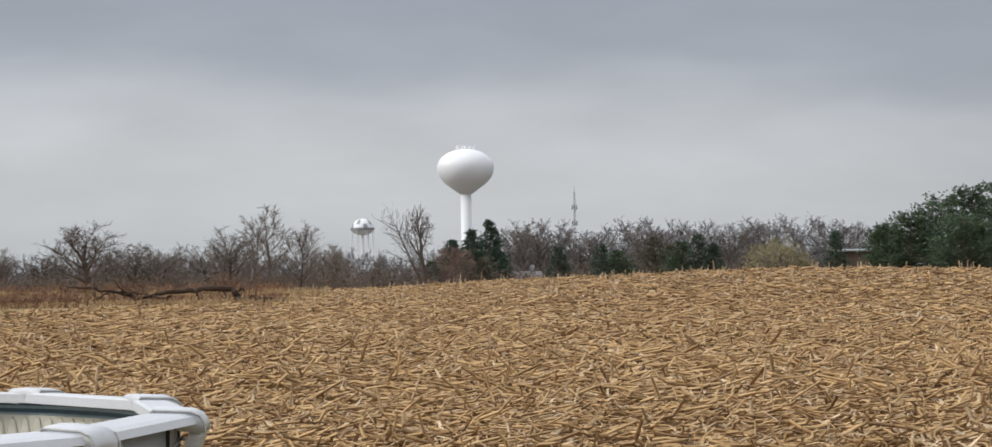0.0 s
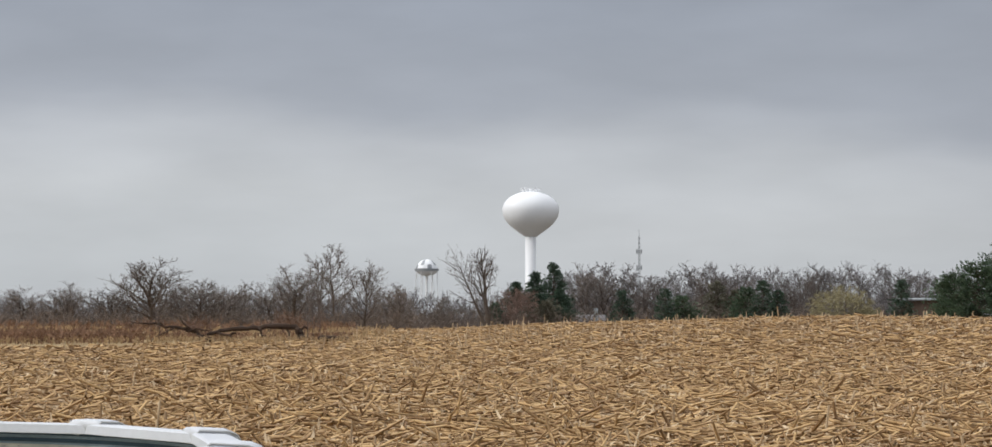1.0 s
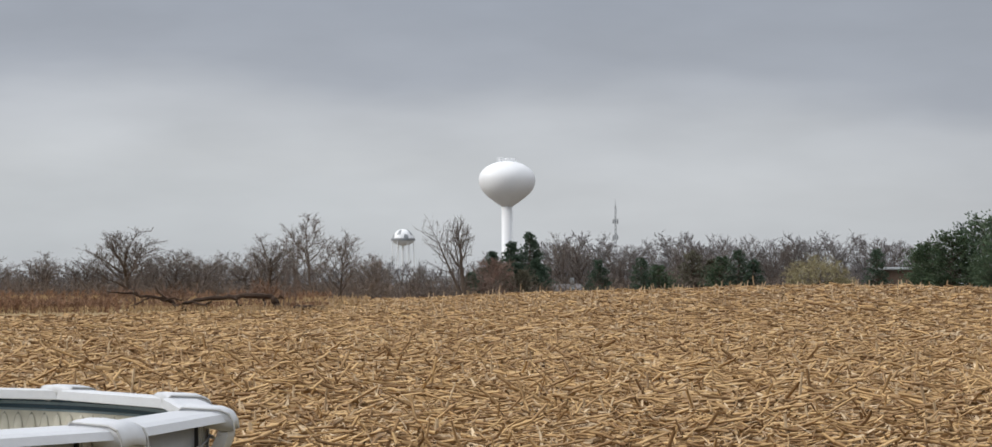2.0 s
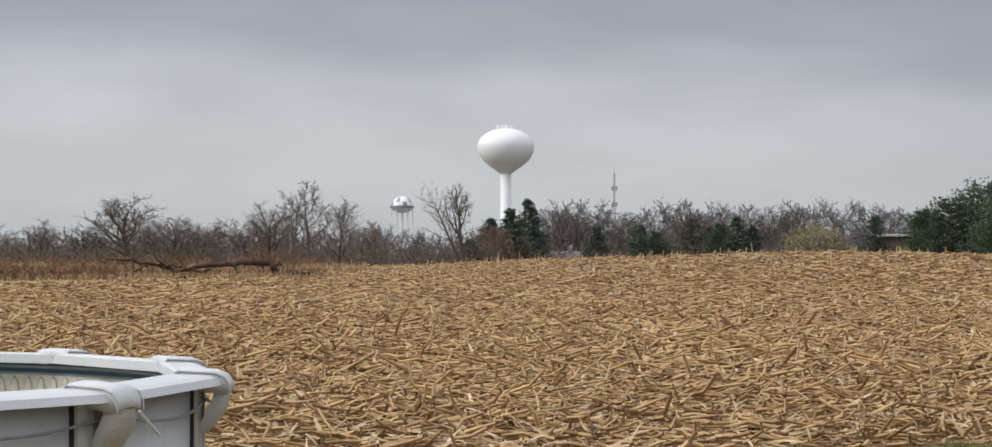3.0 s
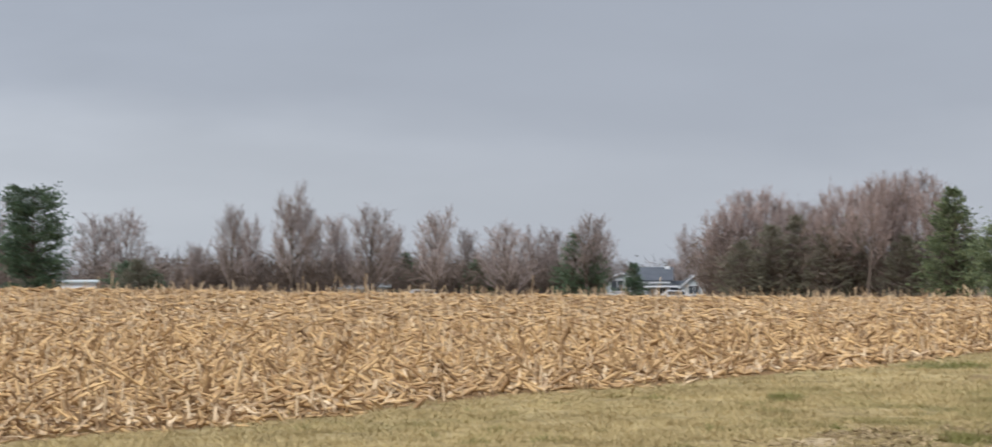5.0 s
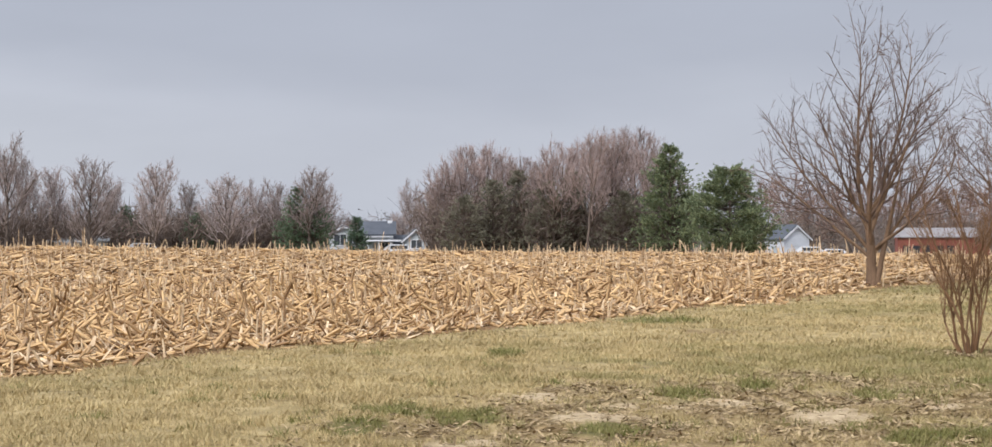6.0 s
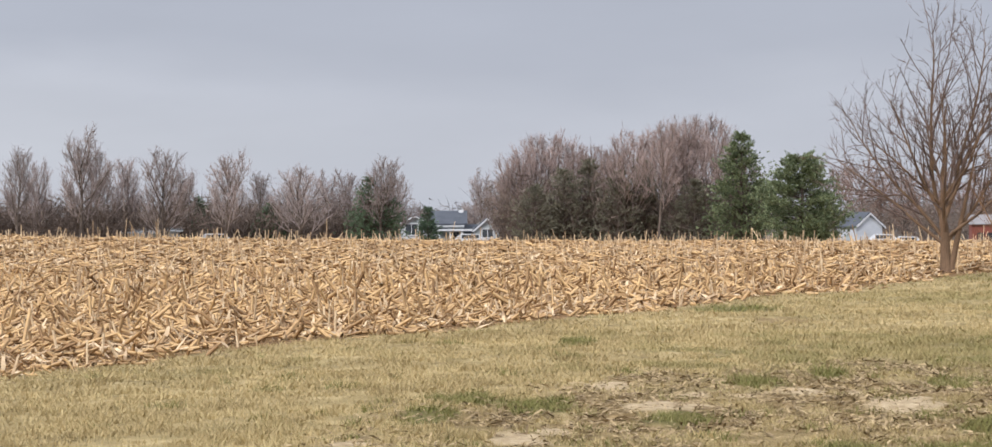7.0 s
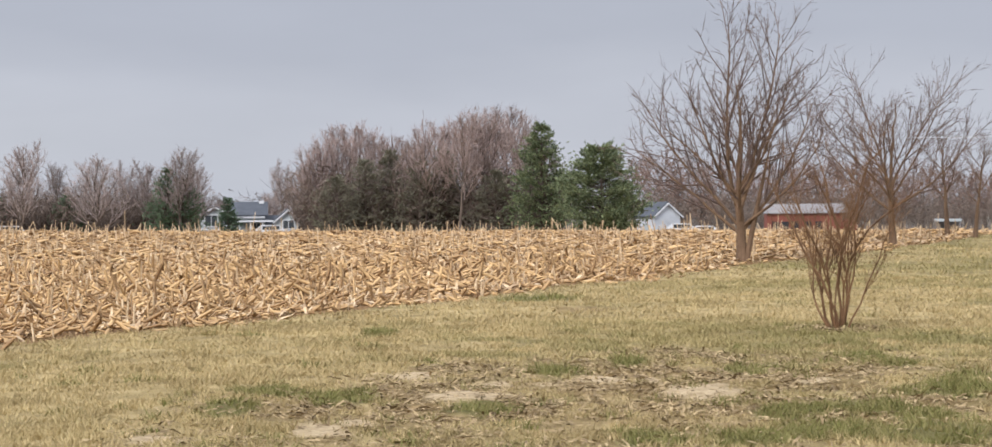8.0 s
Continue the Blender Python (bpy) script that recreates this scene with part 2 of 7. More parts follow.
LOG = material("dead_wood", (0.020, 0.013, 0.009), (0.085, 0.052, 0.034), 2.0, 0.9, 0.6, 8, stretch=(1, 1, 1))
RESIN = material("pool_resin", (0.54, 0.55, 0.57), (0.65, 0.66, 0.68), 1.2, 0.42, 0.06, 30)
RESIN_GREY = material("grey_resin", (0.40, 0.392, 0.375), (0.53, 0.522, 0.50), 1.6, 0.5, 0.1, 30)
POOL_WALL = material("pool_steel_wall", (0.40, 0.405, 0.41), (0.53, 0.535, 0.54), 0.9, 0.4, 0.04, 14, stretch=(1, 1, 0.2))
LINER = material("pool_liner", (0.018, 0.04, 0.058), (0.05, 0.085, 0.11), 3.0, 0.4, 0.02, 8)
LINER_PALE = material("pale_liner", (0.15, 0.20, 0.225), (0.27, 0.33, 0.36), 3.0, 0.4, 0.02, 8)
PEBBLE = material("pebble_liner", (0.40, 0.38, 0.31), (0.66, 0.63, 0.54), 2.0, 0.5, 0.1, 8)
CABLE = material("cable", (0.16, 0.16, 0.17), (0.30, 0.30, 0.31), 3, 0.5, 0.1, 8)
CAR_WHITE = material("car_paint", (0.55, 0.57, 0.60), (0.68, 0.70, 0.72), 0.7, 0.25, 0.0, 8)
TYRE = material("rubber", (0.015, 0.015, 0.015), (0.035, 0.035, 0.035), 4, 0.8, 0.2, 8)


def ground_material():
    """Lawn, stubble soil and rough grass, mixed by the sheet's own region values."""
    m = bpy.data.materials.new("earth")
    m.use_nodes = True
    nt = m.node_tree
    N, L = nt.nodes.new, nt.links.new
    b = nt.nodes["Principled BSDF"]
    co = N("ShaderNodeTexCoord")

    def noise_ramp(scale, detail, stops, rough=0.6):
        n, r = N("ShaderNodeTexNoise"), N("ShaderNodeValToRGB")
        n.inputs["Scale"].default_value, n.inputs["Detail"].default_value, n.inputs["Roughness"].default_value = scale, detail, rough
        L(co.outputs["Object"], n.inputs["Vector"])
        e = r.color_ramp.elements
        e[0].position, e[0].color = stops[0][0], (*stops[0][1], 1)
        e[1].position, e[1].color = stops[-1][0], (*stops[-1][1], 1)
        for p, c in stops[1:-1]:
            k = e.new(p)
            k.color = (*c, 1)
        L(n.outputs["Fac"], r.inputs[0])
        return n, r

    # crop residue: dark wet soil showing between straw
    n1, field = noise_ramp(9.0, 8, ((0.36, (0.066, 0.036, 0.016)), (0.5, (0.185, 0.105, 0.046)), (0.68, (0.42, 0.27, 0.122))), 0.75)
    # lawn: dormant tan with green coming through, and bare buff patches
    n2, lawn = noise_ramp(1.6, 8, ((0.34, (0.20, 0.15, 0.068)), (0.5, (0.30, 0.228, 0.105)), (0.66, (0.43, 0.335, 0.17))), 0.68)
    green = N("ShaderNodeAttribute")
    green.attribute_name = "green"
    n5, rough = noise_ramp(0.35, 6, ((0.35, (0.24, 0.165, 0.085)), (0.65, (0.42, 0.31, 0.165))))

    def mix(fac, one, two):
        k = N("ShaderNodeMix")
        k.data_type = "RGBA"
        if hasattr(fac, "is_output"):
            L(fac, k.inputs["Factor"])
        for s, v in (("A", one), ("B", two)):
            if isinstance(v, tuple):
                k.inputs[s].default_value = (*v, 1)
            else:
                L(v, k.inputs[s])
        return k.outputs["Result"]

    scuff = N("ShaderNodeAttribute")
    scuff.attribute_name = "scuffed"
    n7, brown = noise_ramp(6.0, 7, ((0.36, (0.085, 0.052, 0.021)), (0.5, (0.19, 0.129, 0.056)), (0.64, (0.33, 0.235, 0.115))), 0.7)
    lawn_col = mix(scuff.outputs["Fac"], lawn.outputs[0], brown.outputs[0])
    lawn_col = mix(green.outputs["Fac"], lawn_col, (0.095, 0.088, 0.028))
    at = N("ShaderNodeAttribute")
    at.attribute_name = "region"
    sp = N("ShaderNodeSeparateColor")
    L(at.outputs["Color"], sp.inputs[0])
    n4, sand = noise_ramp(7.0, 8, ((0.34, (0.29, 0.215, 0.125)), (0.5, (0.41, 0.315, 0.19)), (0.66, (0.51, 0.40, 0.255))), 0.7)
    n6, crumb = noise_ramp(5.0, 6, ((0.26, (0.3, 0.3, 0.3)), (0.42, (1, 1, 1))))
    bits = N("ShaderNodeMath"); bits.operation = "MULTIPLY"
    L(sp.outputs["Blue"], bits.inputs[0]); L(crumb.outputs[0], bits.inputs[1])
    lawn_col = mix(bits.outputs[0], lawn_col, sand.outputs[0])
    # ragged edge between lawn and stubble
    edge = N("ShaderNodeMath"); edge.operation = "MULTIPLY_ADD"
    L(n2.outputs["Fac"], edge.inputs[0]); edge.inputs[1].default_value = 0.7
    e2 = N("ShaderNodeMath"); e2.operation = "ADD"
    L(sp.outputs["Red"], edge.inputs[2]); L(edge.outputs[0], e2.inputs[0]); e2.inputs[1].default_value = -0.35
    st = N("ShaderNodeMapRange")
    L(e2.outputs[0], st.inputs["Value"])
    st.inputs["From Min"].default_value, st.inputs["From Max"].default_value = 0.42, 0.58
    col = mix(st.outputs[0], lawn_col, field.outputs[0])
    col = mix(sp.outputs["Green"], col, rough.outputs[0])
    # far ground takes a dark leaf-litter tone, to cut warm bounce on the tower
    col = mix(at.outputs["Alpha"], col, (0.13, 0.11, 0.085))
    L(col, b.inputs["Base Color"])
    b.inputs["Roughness"].default_value = 0.95
    b.inputs["Specular IOR Level"].default_value = 0.15
    bp = N("ShaderNodeBump")
    bp.inputs["Strength"].default_value, bp.inputs["Distance"].default_value = 0.8, 0.06
    L(n1.outputs["Fac"], bp.inputs["Height"]); L(bp.outputs[0], b.inputs["Normal"])
    return m


EARTH = ground_material()


# ---------------------------------------------------------------- shaping helpers
def mesh_object(name, verts, faces, mat, parent=None, label="", smooth=False):
    """One mesh object from arrays of corners and of equal-sided faces."""
    verts, faces = np.asarray(verts, dtype=np.float32), np.asarray(faces, dtype=np.int32)
    me = bpy.data.meshes.new(name)
    me.vertices.add(len(verts))
    me.vertices.foreach_set("co", verts.ravel())
    n, k = faces.shape
    me.loops.add(n * k)
    me.loops.foreach_set("vertex_index", faces.ravel())
    me.polygons.add(n)
    me.polygons.foreach_set("loop_start", np.arange(0, n * k, k, dtype=np.int32))
    me.polygons.foreach_set("loop_total", np.full(n, k, dtype=np.int32))
    if smooth:
        me.polygons.foreach_set("use_smooth", np.ones(n, dtype=bool))
    me.update(calc_edges=True)
    me.materials.append(mat)
    ob = new(name, me)
    if parent:
        ob.parent = parent
    if label:
        ob["label"] = label
    return ob


def part(name, bm, mat, parent=None, label="", smooth=False):
    """Links a bmesh as one mesh object, under a thing or a part."""
    me = bpy.data.meshes.new(name)
    bmesh.ops.recalc_face_normals(bm, faces=bm.faces)
    bm.to_mesh(me)
    bm.free()
    if smooth:
        me.polygons.foreach_set("use_smooth", np.ones(len(me.polygons), dtype=bool))
    me.materials.append(mat)
    ob = new(name, me)
    if parent:
        ob.parent = parent
    if label:
        ob["label"] = label
    return ob


def box(bm, lo, hi, bevel=0.0):
    c = [(a + b) / 2 for a, b in zip(lo, hi)]
    s = [b - a for a, b in zip(lo, hi)]
    r = bmesh.ops.create_cube(bm, size=1.0, matrix=Matrix.Translation(c) @ Matrix.Diagonal((*s, 1)))
    if bevel:
        es = list({e for v in r["verts"] for e in v.link_edges})
        bmesh.ops.bevel(bm, geom=es, offset=bevel, segments=2, affect="EDGES")
    return bm


def boxed(lo, hi, bevel=0.0):
    return box(bmesh.new(), lo, hi, bevel)


def tubes(p0, p1, r0, r1, sides):
    """Corners and faces of many tapered tubes at once."""
    p0, p1 = np.asarray(p0, float), np.asarray(p1, float)
    d = p1 - p0
    d /= np.linalg.norm(d, axis=1, keepdims=True) + 1e-9
    ref = np.where(np.abs(d[:, 2:3]) < 0.9, np.array([[0, 0, 1.0]]), np.array([[1.0, 0, 0]]))
    u = np.cross(d, ref)
    u /= np.linalg.norm(u, axis=1, keepdims=True) + 1e-9
    v = np.cross(d, u)
    n = len(p0)
    ang = np.arange(sides) * 2 * np.pi / sides
    ring = u[:, None, :] * np.cos(ang)[None, :, None] + v[:, None, :] * np.sin(ang)[None, :, None]
    a = p0[:, None, :] + ring * np.asarray(r0)[:, None, None]
    b = p1[:, None, :] + ring * np.asarray(r1)[:, None, None]
    verts = np.concatenate([a, b], axis=1).reshape(-1, 3)
    k = np.arange(sides)
    quad = np.stack([k, (k + 1) % sides, (k + 1) % sides + sides, k + sides], axis=1)
    faces = (quad[None] + (np.arange(n) * 2 * sides)[:, None, None]).reshape(-1, 4)
    return verts, faces


def spikes(p, q, width, rng):
    """Corners and faces of many slim three-cornered twigs or needles, base at p, tip at q."""
    p, q = np.asarray(p, float), np.asarray(q, float)
    side = np.cross(q - p, rng.normal(0, 1, p.shape))
    side *= (np.asarray(width) / (np.linalg.norm(side, axis=1) + 1e-9))[:, None]
    v = np.stack([p - side, p + side, q], 1).reshape(-1, 3)
    return v, np.arange(len(v)).reshape(-1, 3)


def lathe(profile, sides=32, bm=None):
    """A turned body from (radius, height) pairs."""
    bm = bm or bmesh.new()
    rings = []
    for r, z in profile:
        rings.append([bm.verts.new((r * math.cos(2 * math.pi * i / sides), r * math.sin(2 * math.pi * i / sides), z)) for i in range(sides)])
    for a, b in zip(rings, rings[1:]):
        for i in range(sides):
            bm.faces.new((a[i], a[(i + 1) % sides], b[(i + 1) % sides], b[i]))
    bm.faces.new(rings[0][::-1])
    bm.faces.new(rings[-1])
    return bm


def rod(bm, p, q, r0, r1=None, sides=8):
    p, q = Vector(p), Vector(q)
    d = q - p
    m = Matrix.Translation((p + q) / 2) @ d.to_track_quat("Z", "Y").to_matrix().to_4x4()
    bmesh.ops.create_cone(bm, cap_ends=True, segments=sides, radius1=r0, radius2=r0 if r1 is None else r1, depth=d.length, matrix=m)
    return bm


# ---------------------------------------------------------------- the lie of the land
CREST_AZ = (-60, -20, -13.5, -6.7, -3.2, 0.3, 3.5, 5.5, 8.2, 11.7, 14.5, 18, 22, 27, 31.6, 38, 45, 52, 58, 62, 90)
CREST_EL = (-0.45, -0.45, -0.45, -0.48, -0.42, -0.26, -0.20, -0.10, -0.06, -0.12, -0.22, -0.33, -0.41, -0.50, -0.62, -0.75, -0.84, -0.88, -0.92, -0.95, -0.98)
CREST_R_AZ, CREST_R = (-60, -6, 0, 10, 30, 90), (150, 150, 140, 115, 85, 82)
EDGE_X = (-200, -40, -6, 2.6, 4.2, 8.6, 11.5, 18.5, 26.6, 34.8, 46, 62, 70, 120, 400)
EDGE_Y = (14, 14.6, 15.8, 17.3, 18.9, 20.2, 21.2, 23.2, 25.7, 28.3, 32.0, 36.0, 38.0, 50, 110)


def height(x, y):
    x, y = np.asarray(x, float), np.asarray(y, float)
    r = np.hypot(x, y)
    az = np.degrees(np.arctan2(x, y))
    rc = np.interp(az, CREST_R_AZ, CREST_R)
    zc = 1.80 + rc * np.tan(np.radians(np.interp(az, CREST_AZ, CREST_EL)))
    t = np.clip((r - 40) / (rc - 40), 0, 1)
    rise = zc * t ** 2.6
    s = np.clip((r - rc) / 220, 0, None)
    fall = zc - 6.5 * s ** 1.35 / (0.75 + s ** 1.35)
    z = np.where(r < rc, rise, fall)
    # the pool's pad lies a little lower
    pad = np.clip(1 - (np.hypot(x + 4.4, y - 11.1) - 3.4) / 3.0, 0, 1)
    return z * (1 - pad) - 0.21 * pad


def at(az, r):
    a = radians(az)
    x, y = r * math.sin(a), r * math.cos(a)
    return x, y, float(height(x, y))


def ripple(x, y, size, seed):
    """Smooth random values between 0 and 1 over the ground, in blotches of that size."""
    grid = np.random.default_rng(seed).random((257, 257))
    u, v = np.asarray(x) / size + 100.3, np.asarray(y) / size + 90.7
    i, j = np.floor(u).astype(int), np.floor(v).astype(int)
    fu, fv = u - i, v - j
    fu, fv = fu * fu * (3 - 2 * fu), fv * fv * (3 - 2 * fv)
    g = lambda a, b: grid[a % 257, b % 257]
    return (g(i, j) * (1 - fu) + g(i + 1, j) * fu) * (1 - fv) + (g(i, j + 1) * (1 - fu) + g(i + 1, j + 1) * fu) * fv


# patches of the lawn: heading, range, half width and half depth in metres
MATTED = [(46.65, 21.9, 0.21, 0.49), (48.32, 19.2, 0.28, 0.5), (51.9, 21.0, 0.24, 0.6), (54.73, 19.7, 0.28, 0.59), (44.15, 16.7, 0.19, 0.42), (47.36, 19.0, 0.1, 0.31), (50.37, 20.7, 0.09, 0.29), (45.11, 17.2, 0.12, 0.3), (53.3, 21.1, 0.13, 0.38), (49.02, 20.6, 0.14, 0.29), (39.76, 16.1, 0.2, 0.35), (57.79, 20.7, 0.11, 0.29)]
TUFTED = [(12.8, 18.4, 0.5, 0.5), (41.72, 18.3, 0.2, 0.39), (42.74, 19.9, 0.28, 0.53), (44.83, 19.2, 0.26, 0.56), (48.51, 18.1, 0.19, 0.39), (45.75, 29.2, 0.22, 0.58), (53.41, 16.1, 0.21, 0.53), (50.67, 22.4, 0.21, 0.51), (59.17, 24.1, 0.21, 0.68), (60.07, 22.8, 0.18, 0.52), (50.02, 39.2, 0.72, 1.04), (55.89, 22.2, 0.22, 0.5), (62.09, 21.1, 0.26, 0.51), (52.59, 23.3, 0.17, 0.46), (57.13, 16.0, 0.2, 0.39), (60.85, 17.5, 0.27, 0.46), (58.3, 16.6, 0.36, 0.5), (61.0, 16.2, 0.45, 0.55), (59.3, 18.2, 0.3, 0.5), (56.2, 15.6, 0.3, 0.4), (61.5, 19.6, 0.4, 0.5), (57.2, 17.9, 0.25, 0.4)]
SCUFFED = [(52.78, 19.2, 0.71, 1.26), (47.87, 23.2, 0.43, 0.82), (57.79, 20.0, 0.16, 0.4), (50.67, 23.6, 0.36, 0.57), (45.1, 17.7, 0.38, 0.63), (53.55, 24.7, 0.6, 0.72), (49.64, 18.6, 0.51, 0.82), (55.91, 18.5, 0.4, 0.69), (46.48, 20.0, 0.37, 0.61), (51.52, 35.0, 0.43, 0.62), (54.2, 21.8, 0.6, 0.7), (56.6, 20.8, 0.5, 0.5), (51.2, 20.0, 0.55, 0.7), (58.6, 17.4, 0.5, 0.6), (60.6, 18.6, 0.5, 0.6)]


def patches(x, y, table, seed):
    """How far inside the nearest ragged patch of a table a place lies, 0 to 1."""
    x, y = np.asarray(x, float), np.asarray(y, float)
    rag = 0.9 * (0.6 * ripple(x, y, 0.21, seed) + 0.4 * ripple(x, y, 0.09, seed + 1) - 0.5)
    best = np.zeros(x.shape)
    for az, r, w, d in table:
        a = radians(az)
        u = (x - r * math.sin(a)) * math.cos(a) - (y - r * math.cos(a)) * math.sin(a)
        v = (x - r * math.sin(a)) * math.sin(a) + (y - r * math.cos(a)) * math.cos(a)
        best = np.maximum(best, np.clip((1.4 - np.hypot(u / w, v / d) + 1.3 * rag) / 0.3, 0, 1))
    return best


def worn_lawn(x, y):
    """Where the lawn is thin and scuffed, on the viewer's side of the shrub."""
    az, r = np.degrees(np.arctan2(x, y)), np.hypot(x, y)
    w = np.clip((np.interp(az, (30, 36, 42, 48, 52, 66), (13, 16.2, 20.8, 24.2, 25.5, 25.5)) - r) / 2.2, 0, 1)
    side = np.clip((az + 20) / 50, 0, 1) * np.clip((150 - az) / 40, 0, 1) * np.clip((r - 3) / 5, 0.3, 1)
    return w * np.clip(0.35 + 1.5 * ripple(x, y, 1.7, 13), 0.3, 1) * side


def lumps(x, y):
    """Clods and tussocks of the scuffed lawn, 0 to 1."""
    return 0.45 * ripple(x, y, 0.62, 5) + 0.33 * ripple(x, y, 0.29, 6) + 0.22 * ripple(x, y, 0.14, 16)


def surface(x, y):
    """The ground's height with its hummocks."""
    x, y = np.asarray(x, float), np.asarray(y, float)
    hummock = 0.02 * np.sin(x * 2.1 + 0.7 * y) * np.sin(y * 1.7 - x) + 0.03 * np.sin(x * 0.6) * np.sin(y * 0.5)
    return height(x, y) + np.where(np.hypot(x, y) < 200, hummock, 0) + worn_lawn(x, y) * 0.15 * np.clip(lumps(x, y) - 0.42, 0, 1)


def lawn_tones(x, y):
    """How green, how matted and how scuffed the lawn is at a place, each 0 to 1."""
    w = worn_lawn(x, y)
    az, r = np.degrees(np.arctan2(x, y)), np.hypot(x, y)
    n = 0.45 * ripple(x, y, 0.7, 1) + 0.33 * ripple(x, y, 0.3, 2) + 0.22 * ripple(x, y, 0.13, 3)
    broad = 0.6 * ripple(x, y, 5.0, 4) + 0.4 * ripple(x, y, 2.1, 21)
    east = np.clip((az - 53) / 6, 0, 1) * np.clip((32 - r) / 6, 0, 1)
    green = np.clip((n - 0.54 + 0.10 * east) / 0.13, 0, 0.75) * np.clip((broad - 0.42 + 0.5 * east) / 0.3, 0.05, 1)
    green = 0.8 * green * np.interp(az, (40, 54), (0.4, 1.0)) * (1 - 0.75 * w)
    green = np.maximum(green, 0.5 * np.clip((az - 49) / 8, 0, 1) * np.clip((r - 21) / 5, 0, 1) * np.clip((0.5 * n + 0.5 * broad - 0.40) / 0.16, 0, 1))
    tuft = patches(x, y, TUFTED, 31)
    mat = patches(x, y, MATTED, 33) * (1 - tuft)
    mess = 0.5 * ripple(x, y, 0.42, 11) + 0.3 * ripple(x, y, 0.2, 12) + 0.2 * ripple(x, y, 0.1, 14)
    band = w * np.clip((az - 41) / 4, 0, 1) * np.clip((62 - az) / 4, 0, 1) * np.clip((r - 16) / 1.5, 0.3, 1)
    scuffed = np.maximum((0.45 * w + 0.75 * band) * np.clip((mess - 0.36) / 0.18, 0, 1), patches(x, y, SCUFFED, 35) * np.clip((mess - 0.22) / 0.25, 0, 1))
    green = np.maximum(green, 0.85 * tuft) * (1 - mat)
    return green, mat, scuffed * (1 - mat) * (1 - 0.8 * tuft)


def in_field(x, y):
    """How far inside the stubble a place is; negative is lawn or rough grass."""
    az = np.degrees(np.arctan2(x, y))
    r = np.hypot(x, y)
    far = np.interp(az, (-40, -13.5, -10, -6.7, -5.2, -4.5), (92, 103, 112, 126, 165, 400))
    return np.minimum(y - np.interp(x, EDGE_X, EDGE_Y), (far - r))


def make_ground():
    az = np.concatenate([np.arange(-20, 15, 0.5), np.arange(15, 68, 0.25), np.arange(70, 340, 5)])
    rr = np.concatenate([[0.0005], np.geomspace(2, 13.5, 20), np.geomspace(14, 40, 170), np.geomspace(41, 160, 60), np.geomspace(170, 4800, 40)])
    A, R = np.meshgrid(np.radians(az), rr)
    X, Y = R * np.sin(A) - 0.3, R * np.cos(A) - 0.5
    Z = surface(X, Y)
    n, k = len(az), len(rr)
    verts = np.stack([X, Y, Z], -1).reshape(-1, 3)
    i = np.arange(k - 1)[:, None] * n
    j = np.arange(n)[None, :]
    faces = np.stack([i + j, i + (j + 1) % n, i + n + (j + 1) % n, i + n + j], -1).reshape(-1, 4)
    ob = mesh_object("ground", verts, faces[:, ::-1], EARTH, smooth=True)
    tagged(ob, "gently rolling ground of stubble field, dormant lawn and rough grass", "ground", kind="structure")
    x, y = verts[:, 0], verts[:, 1]
    f = np.clip(in_field(x, y) / 1.2 + 0.5, 0, 1)
    r = np.hypot(x, y)
    a = np.degrees(np.arctan2(x, y))
    lawnside = y - np.interp(x, EDGE_X, EDGE_Y) < 0.6
    g = np.where((f < 0.5) & ~lawnside, 1.0, np.clip((r - 150) / 40, 0, 1) * (f < 2))
    green, bare, scuffed = lawn_tones(x, y)
    # range past 180 m over which the ground colour is darkened
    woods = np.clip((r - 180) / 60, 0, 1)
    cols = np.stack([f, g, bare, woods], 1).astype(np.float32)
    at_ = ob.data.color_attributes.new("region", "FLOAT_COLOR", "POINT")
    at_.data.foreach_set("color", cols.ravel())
    more = ob.data.attributes.new("green", "FLOAT", "POINT")
    more.data.foreach_set("value", green.astype(np.float32))
    more = ob.data.attributes.new("scuffed", "FLOAT", "POINT")
    more.data.foreach_set("value", scuffed.astype(np.float32))
    return ob


make_ground()


# ---------------------------------------------------------------- trees
def thing(name, label, category, x, y, z, turn=0.0, scale=1.0, group=""):
    e = new(name)
    e.matrix_basis = pose(x, y, z, 0, 0, turn) @ Matrix.Diagonal((scale, scale, scale, 1))
    e.empty_display_size = 0.2
    return tagged(e, label, category, group)


def unit(v):
    return v / (np.linalg.norm(v) + 1e-9)


